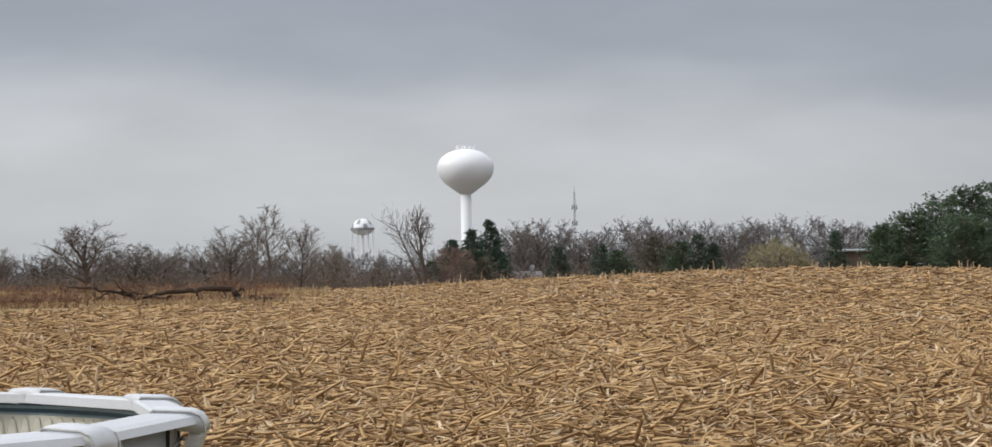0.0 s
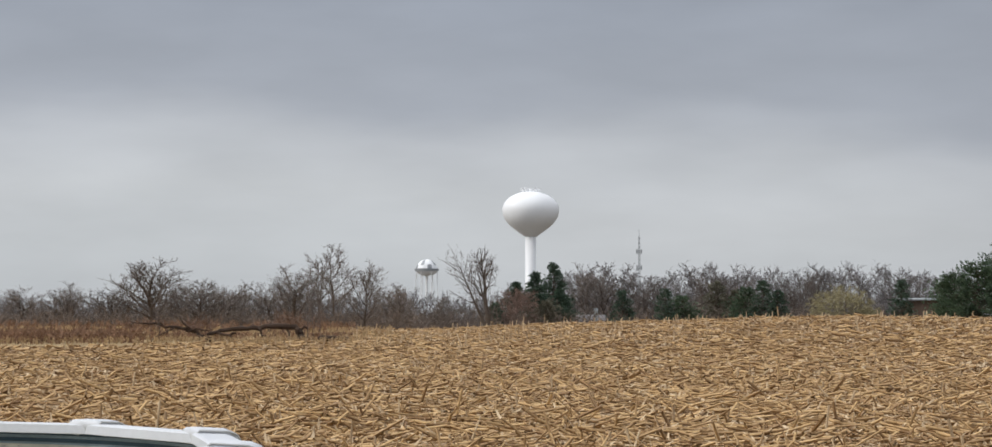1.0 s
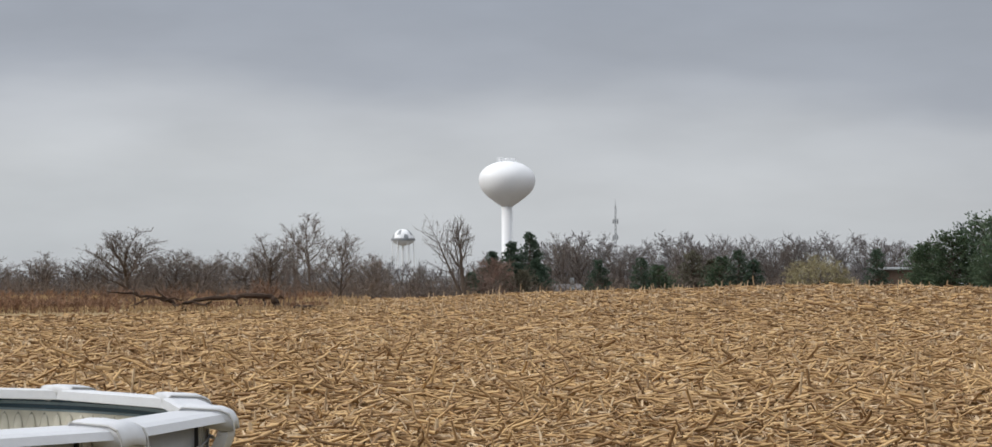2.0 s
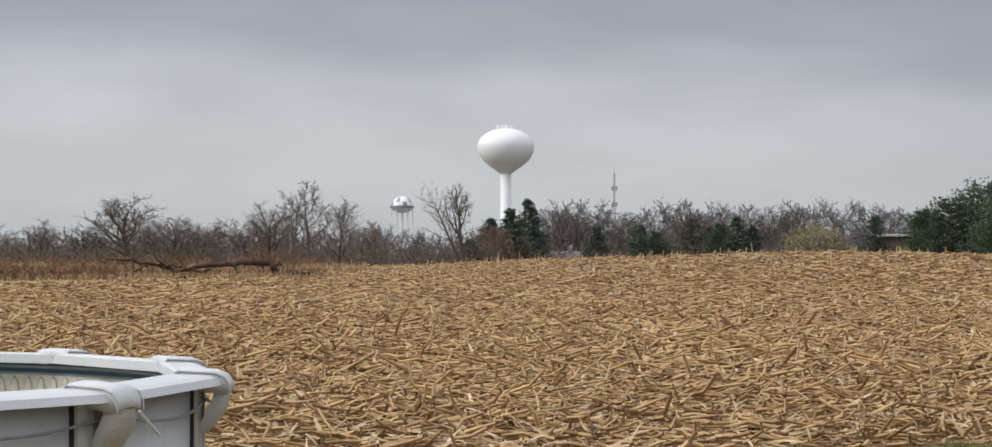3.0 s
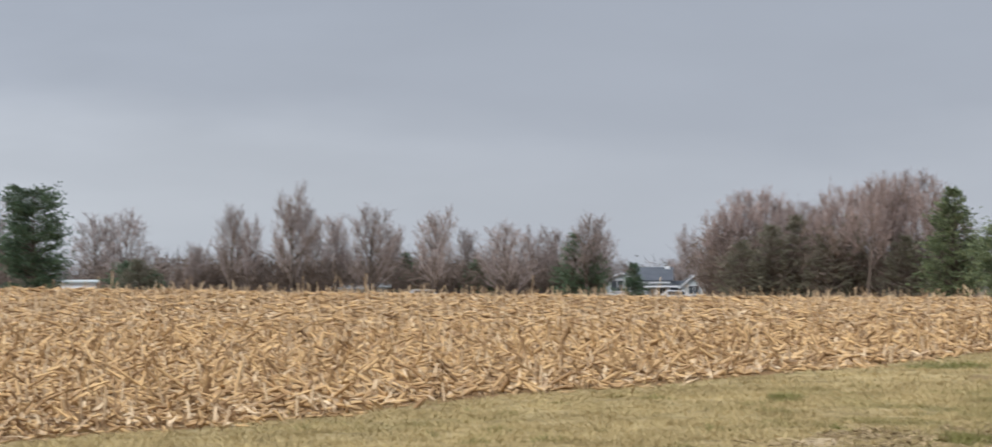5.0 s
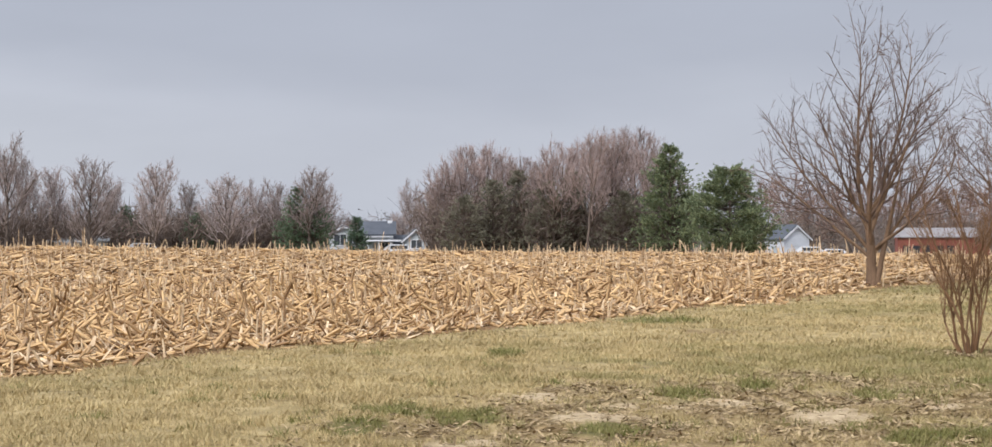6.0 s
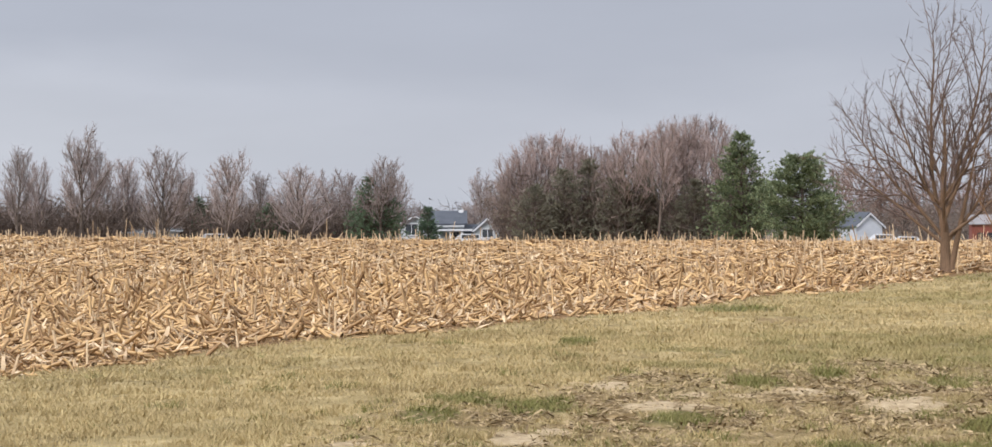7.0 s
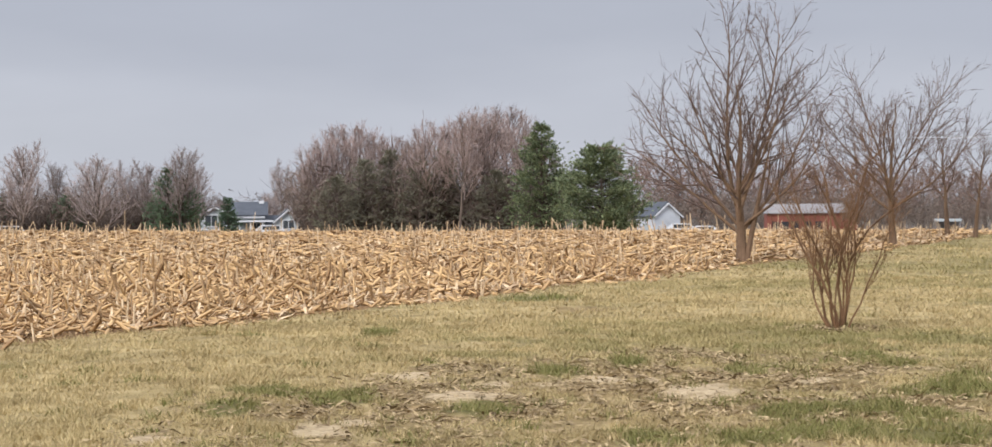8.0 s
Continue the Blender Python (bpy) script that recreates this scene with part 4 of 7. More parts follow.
for i, (az, r, el, w, k) in enumerate(((1.75, 222, 0.75, 1.0, "spruce"), (2.92, 216, 0.78, 1.1, "spruce"), (3.4, 218, 0.55, 1.1, "pine"), (5.6, 216, 1.02, 1.3, "spruce"), (5.15, 218, 0.8, 1.2, "pine"), (6.0, 217, 0.75, 1.2, "spruce"), (9.35, 216, 1.05, 1.0, "spruce"), (-1.78, 225, 0.38, 0.6, "spruce"),
                                         (27.6, 235, 0.4, 1.3, "pine"), (28.3, 238, 0.1, 1.0, "pine"), (39.9, 215, 1.15, 1.2, "pine"), (40.3, 216, 0.8, 1.4, "pine"), (41.52, 248, 0.30, 0.62, "pine"), (37.2, 225, 0.4, 1.0, "pine"), (35.2, 228, 0.6, 0.9, "pine"))):
    place_conifer(150 + i, az, r, el, w, "dark green conifer among bare trees", k, PINE_BLUE if k == "spruce" else PINE_DARK, tufts=1800, name="conifer_tree", group="conifers among the bare trees")
# two large pines at the end of the wood
place_conifer(170, 50.2, 200, 2.32, 1.75, "tall ragged pine at the end of the bare wood", "pine", tufts=4800, flat_top=0.05, waist=0.95, name="pine_tree")
place_conifer(171, 51.85, 185, 1.66, 2.35, "broad bright green pine beside the white shed", "pine", tufts=9000, flat_top=0.12, name="pine_tree")

# bare trees along the field's far side: heading, range, top, width
def stand(protos, label, group, rows, name="bare_tree"):
    for i, (az, r, el, w) in enumerate(rows):
        place_tree(protos[i % len(protos)], az, r, el, label, group, name, w)


stand(P_ROUND, "bare spreading tree behind the fallen logs", "bare trees by the logs", (
    (-13.5, 205, 0.95, 1.7), (-11.2, 178, 1.62, 1.7), (-9.9, 190, 1.05, 1.8), (-12.3, 215, 0.95, 1.7), (-8.9, 215, 0.85, 1.7), (-8.0, 205, 1.0, 1.6), (-7.3, 192, 1.5, 1.4), (-14.6, 212, 0.8, 1.7), (-9.2, 195, 0.95, 1.7), (-4.5, 205, 0.9, 1.4), (-10.6, 200, 0.9, 1.6)))
stand(P_SCRAG, "gaunt bare tree with crooked limbs", "gaunt trees", (
    (-6.75, 190, 1.76, 1.1), (-6.2, 186, 2.02, 1.25), (-4.3, 220, 0.95, 1.2)))
place_tree(P_MULTI[0], -5.4, 176, 1.6, "bare tree with upswept reddish shoots behind the logs", wide=1.15)
place_tree(P_GAUNT, -1.95, 200, 2.02, "gaunt half-dead tree with two leaning crooked stems", wide=0.8, turn=2)
_r = np.random.default_rng(77)
for near, far_, gap in ((250, 285, 0.55), (290, 330, 1.0)):
    for az in np.arange(-15.4, 11.2, gap):
        el = np.interp(az, (-14, -9, -7.5, -5, -3, -2, 0.2, 0.8, 2, 5, 8, 10.5), (0.5, 0.53, 0.58, 0.68, 0.58, 0.66, 1.1, 1.5, 1.34, 1.40, 1.42, 1.32)) + _r.normal(0, 0.10) + 0.10 * math.sin(az * 2.9) * math.sin(az * 1.3 + 1)
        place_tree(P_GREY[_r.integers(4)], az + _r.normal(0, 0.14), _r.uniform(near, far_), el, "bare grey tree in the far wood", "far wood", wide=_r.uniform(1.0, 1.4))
stand(P_ROUND + P_MULTI, "bare brown tree at the edge of the wood", "trees at the wood's edge", (
    (0.75, 245, 1.55, 0.90), (1.3, 240, 1.25, 0.96), (2.3, 242, 1.05, 0.96), (4.0, 240, 1.3, 0.72), (4.45, 238, 1.2, 0.84), (5.0, 245, 1.05, 0.96), (7.0, 250, 1.38, 0.66), (6.5, 245, 1.05, 0.96), (-3.2, 232, 0.7, 1.08)))
place_tree(P_BUD, -1.15, 226, 0.80, "round pinkish-brown budding tree below the tower", wide=1.2)
# round the white houses
stand([P_YARD[0], P_ROUND[0], P_YARD[1], P_YARD[2], P_TALL[3]], "bare grey tree beside the white houses", "trees by the houses", (
    (16.9, 225, 2.20, 0.94), (17.7, 245, 2.30, 1.00), (18.15, 250, 1.80, 1.00), (19.0, 255, 1.90, 1.00), (17.9, 330, 1.90, 1.19), (18.6, 232, 2.30, 1.06), (19.4, 340, 1.80, 1.12), (20.2, 245, 1.65, 1.12), (21.2, 262, 2.40, 1.00), (22.0, 340, 1.40, 1.12), (22.8, 350, 1.30, 1.12), (23.9, 245, 2.25, 1.06), (26.6, 262, 1.80, 1.19), (27.55, 268, 1.95, 1.19), (28.5, 320, 0.70, 1.12), (16.2, 240, 1.70, 0.88), (24.9, 330, 1.20, 1.12), (20.8, 330, 1.40, 1.12)))
# the row of upright trees in the middle of the far side
stand(P_TALL, "slender upright bare tree with reddish buds", "row of upright trees", (
    (29.5, 222, 1.0, 1.25), (30.35, 215, 2.06, 1.00), (30.9, 224, 1.75, 0.88), (32.05, 212, 2.68, 1.06), (32.5, 224, 2.2, 1.00), (33.35, 228, 1.75, 1.25), (34.3, 214, 2.08, 1.19), (34.9, 228, 1.6, 1.00), (35.95, 214, 2.0, 1.31), (36.9, 228, 1.35, 1.12), (37.95, 216, 1.55, 1.62), (38.7, 226, 1.4, 1.25), (39.4, 224, 1.45, 1.25), (40.2, 214, 1.76, 1.38), (40.65, 224, 1.3, 1.12), (42.95, 292, 1.4, 1.12), (43.55, 222, 1.35, 1.00), (41.3, 300, 0.35, 1.50), (42.7, 296, 0.5, 1.50)))
# the dense wood
_r = np.random.default_rng(78)
for az in np.arange(43.9, 50.3, 0.31):
    el = np.interp(az, (43.8, 44.6, 45.5, 45.95, 46.3, 46.6, 47.2, 48.5, 49.5, 50.4), (1.8, 2.25, 2.15, 1.6, 2.4, 1.7, 2.5, 2.76, 2.66, 2.1)) + _r.normal(0, 0.14)
    place_tree(P_WOOD[_r.integers(3)], az, _r.uniform(202, 222), el + 0.06, "tall bare tree in a dense wood", "dense wood", wide=_r.uniform(0.8, 1.15))
for i, (az, el, w) in enumerate(((44.5, 0.9, 1.5), (45.3, 1.35, 1.5), (46.0, 1.6, 1.6), (46.8, 1.3, 1.5), (47.5, 1.6, 1.3), (48.9, 1.0, 1.6))):
    place_conifer(190 + i, az, 204 + (i * 7) % 5, el, w, "dull dark cedar inside the bare wood", "pine", CEDAR, tufts=1500, name="cedar_tree", group="cedars in the wood")
_r = np.random.default_rng(79)
for az in np.arange(52.9, 64.5, 0.55):
    el = np.interp(az, (52.8, 54, 56, 58, 60, 64), (1.55, 1.4, 1.3, 1.4, 1.15, 1.0)) + _r.normal(0, 0.12)
    place_tree(P_WARM[_r.integers(3)], az, _r.uniform(310, 345), el, "bare reddish tree in the wood behind the barn", "trees behind the barn", wide=_r.uniform(0.9, 1.2))


def thicket(name, label, rows, mat, seed, twigs=6, fine=0.03):
    """Undergrowth: crowded stems with forked shoots. rows: heading from, to, range, depth, top angle, stems a degree."""
    rng = np.random.default_rng(seed)
    A, B, R0, R1, SA, SB, SW = [], [], [], [], [], [], []
    for a0, a1, r, depth, el, dens in rows:
        n = int((a1 - a0) * dens)
        az = np.radians(rng.uniform(a0, a1, n))
        rr = r + rng.uniform(0, depth, n)
        x, y = rr * np.sin(az), rr * np.cos(az)
        z = height(x, y)
        top = (1.8 + rr * np.tan(np.radians(el)) - z) * rng.uniform(0.45, 1.05, n)
        top = np.clip(top, 0.4, None)
        p = np.stack([x, y, z - 0.05], 1)
        q = p + np.stack([rng.normal(0, 0.12, n) * top, rng.normal(0, 0.12, n) * top, top * 0.55], 1)
        A.append(p); B.append(q); R0.append(np.full(n, 0.03)); R1.append(np.full(n, 0.02))
        for _ in range(3):
            e = q + np.stack([rng.normal(0, 0.22, n) * top, rng.normal(0, 0.22, n) * top, top * rng.uniform(0.15, 0.5, n)], 1)
            s = p + (q - p) * rng.uniform(0.5, 1, n)[:, None]
            A.append(s); B.append(e); R0.append(np.full(n, 0.02)); R1.append(np.full(n, 0.010))
            for _ in range(twigs):
                m = s + (e - s) * rng.uniform(0.1, 1.0, n)[:, None]
                SA.append(m); SB.append(m + rng.normal(0, 0.14, (n, 3)) * top[:, None] + np.array([0, 0, 0.12])); SW.append(np.full(n, fine))
    v, f = tubes(np.concatenate(A), np.concatenate(B), np.concatenate(R0), np.concatenate(R1), 3)
    f = np.concatenate([f[:, [0, 1, 2]], f[:, [0, 2, 3]]])
    v2, f2 = spikes(np.concatenate(SA), np.concatenate(SB), np.concatenate(SW), rng)
    return tagged(mesh_object(name, np.concatenate([v, v2]), np.concatenate([f, f2 + len(v)]), mat), label, "brush", kind="stuff")


thicket("brush", "brown leafless brush along the far edge of the field", (
    (-16.5, -4, 182, 30, 0.18, 75), (-4, 10.5, 218, 35, 0.25, 80), (-1.6, -0.2, 228, 8, 0.6, 60), (3.6, 5.2, 230, 10, 0.5, 40), (10.2, 16, 190, 6, -0.02, 60), (15.8, 16.6, 232, 20, 0.4, 60), (19.4, 21.8, 250, 30, 0.2, 60), (23.6, 30, 250, 30, 0.2, 60), (53.2, 64, 300, 30, 0.42, 80)), BRUSH, 5, 4, 0.04)
thicket("undergrowth", "dark brown leafless undergrowth between the far trees", (
    (15.8, 24.6, 335, 20, 0.95, 190), (15.8, 24.4, 280, 12, 0.75, 110), (19.2, 22.0, 262, 15, 0.8, 90), (23.6, 24.4, 250, 15, 0.7, 80), (17.6, 18.4, 285, 6, 0.5, 60), (29, 40.6, 222, 20, 0.62, 175), (26.4, 28.6, 300, 20, 0.75, 120), (43.5, 50.8, 205, 16, 1.15, 150)), UNDERGROWTH, 7, 4, 0.05)
# these stems take the same haze-greyed colour
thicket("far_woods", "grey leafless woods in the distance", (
    (-17, 11.2, 335, 60, 0.46, 60), (0.2, 11.2, 330, 40, 0.85, 40), (16, 30, 360, 60, 0.5, 40), (28, 44, 430, 60, 0.42, 40), (50, 65, 400, 60, 0.6, 40)), TWIG_HAZE, 6, 4, fine=0.13)


_w = crown_tree(91, 0.62, 0.04, 480, 0.16, 0.2, 0.5, 0.5, 0.025, 0.0045, 12, 0.07, twig=WILLOW, rise=-0.35, stiff=0.8, shoot=0.13, stray=0.4)
place_tree(_w, 7.72, 214, 0.88, "round yellow willow with drooping shoots in early leaf", name="willow_tree", wide=0.95)
place_tree(_w, 8.35, 216, 0.35, "low yellow willow bush with drooping shoots", name="willow_tree", wide=0.8)


# ---------------------------------------------------------------- the trees on the lawn
def lawn_tree(seed, az, r, tall, label, **shape):
    """A young bare tree on the lawn; its plan is given as seen from the house, heading 0 to the right and 90 away."""
    x, y, z = at(az, r)
    e = thing("lawn_tree", label, "tree", x, y, float(surface(x, y)) - 0.08, -az)
    limbs, twigs = limb_tree(seed, bark=BARK_DARK, twig=TWIG_DARK, sides=8, fine=0.0009, **shape)[0]
    mesh_object("trunk", limbs[0] * tall, limbs[1], BARK_DARK, e, smooth=True)
    mesh_object("crown", twigs[0] * tall, twigs[1], TWIG_DARK, e)
    return e


big = lawn_tree(41, 55.72, 60.0, 8.7, "bare brown spreading tree with a low fork at the lawn's edge", limbs=3, first=0.40, spread=44, reach=0.40, lift=0.03, crook=0.085, subs=9, sub_angle=34, tips=5, shoots=3, radius=0.0165, lean=0.05, droop=0.25, shoot=0.045, leader=0.60,
                plan=((0.20, 178, 50, 0.52, 0.03), (0.23, 165, 38, 0.56, 0.03), (0.21, 8, 46, 0.53, 0.035), (0.24, -25, 56, 0.46, 0.03), (0.27, 95, 46, 0.50, 0.04), (0.25, 268, 42, 0.54, 0.04), (0.30, 172, 17, 0.68, 0.02), (0.33, 12, 12, 0.66, 0.02), (0.34, 200, 30, 0.47, 0.035), (0.36, 20, 30, 0.47, 0.03), (0.41, 320, 38, 0.44, 0.03)))
v, f = tubes([(0.10, 0.0, 0.0), (0.25, 0.0, 0.7), (0.42, 0.02, 1.5), (0.60, 0.05, 2.3)], [(0.25, 0.0, 0.7), (0.42, 0.02, 1.5), (0.60, 0.05, 2.3), (0.86, 0.05, 3.5)], [0.11, 0.08, 0.07, 0.05], [0.08, 0.07, 0.05, 0.02], 8)
mesh_object("side_stem", v, f, BARK_DARK, big, "slim second stem rising from the trunk's foot", smooth=True)
lawn_tree(42, 59.8, 74.0, 7.3, "bare brown round-headed tree with reddish shoots on the lawn", limbs=3, first=0.44, spread=40, reach=0.38, lift=0.04, crook=0.07, subs=9, sub_angle=35, tips=5, shoots=3, radius=0.016, lean=-0.02, droop=0.3, shoot=0.05, leader=0.64,
          plan=((0.28, 176, 58, 0.52, 0.05), (0.30, 6, 60, 0.52, 0.05), (0.33, 95, 46, 0.50, 0.05), (0.33, 268, 46, 0.50, 0.05), (0.36, 195, 38, 0.50, 0.04), (0.37, -18, 40, 0.50, 0.04), (0.40, 150, 16, 0.56, 0.02), (0.42, 20, 18, 0.54, 0.02)))
lawn_tree(43, 61.25, 81.5, 4.5, "slim bare tree farther down the lawn", limbs=10, first=0.34, spread=46, reach=0.46, lift=0.06, crook=0.07, subs=8, tips=5, shoots=3, radius=0.022)
lawn_tree(44, 61.98, 81.5, 4.3, "slim leaning bare tree farther down the lawn", limbs=10, first=0.36, spread=44, reach=0.44, lift=0.06, crook=0.08, subs=8, tips=5, shoots=3, radius=0.020, lean=0.06)


def shrub():
    x, y, z = at(58.4, 29.2)
    e = thing("shrub", "leafless shrub with many thin brown stems on the lawn", "shrub", x, y, z - 0.03, -58.4)
    rng = np.random.default_rng(112)
    spec = [dict(n=9, bend=0.15, up=0.03, kids=1.05, bare=0.3, angle=26, taper=0.3, len=1, rad=1),
            dict(n=5, bend=0.10, up=0.08, kids=1.1, bare=0.2, angle=30, taper=0.35, len=0.5, rad=0.55),
            dict(n=4, bend=0.12, up=0.05, kids=0.8, bare=0.2, angle=35, taper=0.4, len=0.5, rad=0.6),
            dict(n=3, bend=0.12, up=0.03, kids=0, bare=1, angle=35, taper=0.4, len=0.5, rad=0.6)]
    segs = []
    stems = ((-0.30, 0.0, 1.0), (-0.16, 0.2, 1.0), (-0.08, -0.2, 1.0), (0.0, 0.12, 1.0), (0.10, -0.12, 1.0), (0.20, 0.14, 1.0), (0.31, -0.08, 1.0), (-0.42, 0.12, 0.95), (0.12, 0.34, 1.0), (-0.06, -0.34, 1.0), (0.03, -0.05, 1.0), (-0.2, -0.12, 1.0))
    for i, d in enumerate(stems):
        grow(rng, segs, np.array([d[0] * 0.30, d[1] * 0.3, 0]), unit(np.array(d) * np.array([1.2, 1.1, 1.0])), rng.uniform(2.0, 3.1) * (0.8 if abs(d[0]) > 0.3 else 1), rng.uniform(0.014, 0.024), 0, spec)
    t, c = bare_meshes(segs, 0, 0.0022)
    mesh_object("stem", t[0], t[1], BARK_SHRUB, e)
    mesh_object("crown", c[0], c[1], BARK_SHRUB, e)


shrub()


# ---------------------------------------------------------------- water towers and mast
def spheroid_tower():
    d = 590.0
    x, y, z = at(-0.80, d)
    e = thing("water_tower", "tall white spheroid water tower on a single slim pillar", "water tower", x, y, z, 15)
    top = 1.8 + d * math.tan(radians(3.43)) - z
    R = d * math.tan(radians(0.79))
    eq = 1.8 + d * math.tan(radians(2.92)) - z
    neck = 1.8 + d * math.tan(radians(2.17)) - z
    prof = []
    for i in range(13):
        a = math.pi / 2 * i / 12
        prof.append((max(R * math.sin(a), 0.05), eq + (top - eq) * math.cos(a)))
    for f, g in ((0.992, 0.10), (0.962, 0.23), (0.905, 0.36), (0.81, 0.50), (0.68, 0.63), (0.52, 0.76), (0.36, 0.88), (0.25, 0.96), (0.20, 1.0)):
        prof.append((R * f, eq - (eq - neck) * g))
    part("tank", lathe(prof[::-1], 48), TOWER_WHITE, e, smooth=True)
    part("pillar", lathe([(R * 0.40, 0), (R * 0.36, 2.0), (R * 0.24, 6.5), (R * 0.19, 9), (R * 0.19, neck - 0.02)], 32), TOWER_WHITE, e, smooth=True)
    bm = bmesh.new()
    for i in range(14):
        a = 2 * math.pi * i / 14
        rod(bm, (R * 0.36 * math.cos(a), R * 0.36 * math.sin(a), top - 0.6), (R * 0.36 * math.cos(a), R * 0.36 * math.sin(a), top + 0.75), 0.05, sides=5)
        b = 2 * math.pi * (i + 1) / 14
        for h in (0.3, 0.75):
            rod(bm, (R * 0.36 * math.cos(a), R * 0.36 * math.sin(a), top + h), (R * 0.36 * math.cos(b), R * 0.36 * math.sin(b), top + h), 0.04, sides=5)
    part("railing", bm, TOWER_WHITE, e)
    part("hatch", lathe([(0.7, top - 0.1), (0.7, top + 0.5), (0.45, top + 0.75)], 16), TOWER_WHITE, e)
    for ax in (-2.2, -1.0, 1.5, 2.3):
        part("antenna", boxed((ax - 0.22, -0.3, top - 0.3), (ax + 0.22, 0.3, top + 0.95), 0.04), TOWER_WHITE, e)


def legged_tower():
    d = 950.0
    x, y, z = at(-3.68, d)
    e = thing("water_tower", "white and grey checked water tower on slim legs", "water tower", x, y, z)
    R = d * math.tan(radians(0.30))
    top, bot, eq = (1.8 + d * math.tan(radians(v)) - z for v in (1.54, 1.08, 1.24))
    prof = []
    for i in range(9):
        a = math.pi / 2 * i / 8
        prof.append((max(R * math.sin(a), 0.05), eq + (top - eq) * math.cos(a)))
    for i in range(1, 7):
        a = math.pi / 2 * i / 6
        prof.append((max(R * math.cos(a), 0.4), eq - (eq - bot) * math.sin(a)))
    tank = part("tank", lathe(prof[::-1], 32), TOWER_WHITE, e, smooth=True)
    # grey painted fields, laid just proud of the white shell
    for i in range(8):
        bm = bmesh.new()
        a0, a1 = 2 * math.pi * (i + 0.18) / 8, 2 * math.pi * (i + 0.72) / 8
        lo, hi = (0.30, 0.72) if i % 2 else (0.02, 0.34)
        for j in range(4):
            for k in range(4):
                q = []
                for s, t in ((j, k), (j + 1, k), (j + 1, k + 1), (j, k + 1)):
                    a, b = a0 + (a1 - a0) * s / 4, math.pi / 2 * (lo + (hi - lo) * t / 4)
                    q.append(bm.verts.new(((R + 0.05) * math.cos(b) * math.cos(a), (R + 0.05) * math.cos(b) * math.sin(a), eq + (top - eq + 0.05) * math.sin(b))))
                bm.faces.new(q)
        part("painted_panel", bm, STEEL, tank, "grey painted field")
    part("walkway", lathe([(R * 1.02, eq - 0.3), (R * 1.12, eq - 0.3), (R * 1.12, eq + 0.7), (R * 1.02, eq + 0.7)], 32), STEEL, e)
    for i in range(6):
        a = 2 * math.pi * i / 6
        part("leg", rod(bmesh.new(), (R * 1.15 * math.cos(a), R * 1.15 * math.sin(a), 0), (R * 0.95 * math.cos(a), R * 0.95 * math.sin(a), eq), 0.2, 0.2, 8), TOWER_WHITE, e)
    part("riser", rod(bmesh.new(), (0, 0, 0), (0, 0, bot + 0.3), 0.6, 0.6, 12), TOWER_WHITE, e)


def radio_mast():
    d = 900.0
    x, y, z = at(2.2, d)
    e = thing("radio_mast", "slim grey lattice radio mast", "mast", x, y, z)
    h = 1.8 + d * math.tan(radians(2.37)) - z
    w = 0.55
    for i in range(3):
        a = 2 * math.pi * i / 3
        part("leg", rod(bmesh.new(), (w * 1.3 * math.cos(a), w * 1.3 * math.sin(a), 0), (w * 0.6 * math.cos(a), w * 0.6 * math.sin(a), h * 0.93), 0.13, 0.09, 6), STEEL, e)
    bm = bmesh.new()
    n = 22
    for k in range(n):
        f0, f1 = k / n, (k + 1) / n
        for i in range(3):
            a, b = 2 * math.pi * i / 3, 2 * math.pi * (i + 1) / 3
            r0, r1 = w * (1.3 - 0.7 * f0), w * (1.3 - 0.7 * f1)
            rod(bm, (r0 * math.cos(a), r0 * math.sin(a), h * 0.93 * f0), (r1 * math.cos(b), r1 * math.sin(b), h * 0.93 * f1), 0.06, sides=4)
    part("lattice", bm, STEEL, e)
    part("spike", rod(bmesh.new(), (0, 0, h * 0.92), (0, 0, h), 0.14, 0.07, 6), STEEL, e)
    for f in (0.62, 0.78):
        bm = bmesh.new()
        for i in range(3):
            a = 2 * math.pi * i / 3 + 0.4
            box(bm, (1.1 * math.cos(a) - 0.25, 1.1 * math.sin(a) - 0.25, h * f - 1.0), (1.1 * math.cos(a) + 0.25, 1.1 * math.sin(a) + 0.25, h * f + 1.0), 0.05)
            rod(bm, (0, 0, h * f), (1.1 * math.cos(a), 1.1 * math.sin(a), h * f), 0.07, sides=5)
        part("antenna", bm, STEEL, e)


spheroid_tower()
legged_tower()
radio_mast()


# ---------------------------------------------------------------- houses and outbuildings
def gable_prism(w, d, z0, rise, over=0.35, thick=0.18, along="y"):
    """A pitched roof of two slabs; its ridge runs along y (gable to the front) or along x."""
    bm = bmesh.new()
    half = (w if along == "y" else d) / 2 + over
    run = (d if along == "y" else w) / 2 + over
    slope = rise / ((w if along == "y" else d) / 2)
    for s in (-1, 1):
        pts = []
        for t in (-run, run):
            for u, zz in ((0, z0 + rise), (s * half, z0 + rise - slope * half)):
                for k in (0, thick):
                    p = (u, t, zz + k) if along == "y" else (t, u, zz + k)
                    pts.append(bm.verts.new(p))
        a = pts
        for f in ((0, 2, 3, 1), (4, 5, 7, 6), (1, 3, 7, 5), (0, 4, 6, 2), (2, 6, 7, 3), (0, 1, 5, 4)):
            bm.faces.new([a[i] for i in f])
    return bm


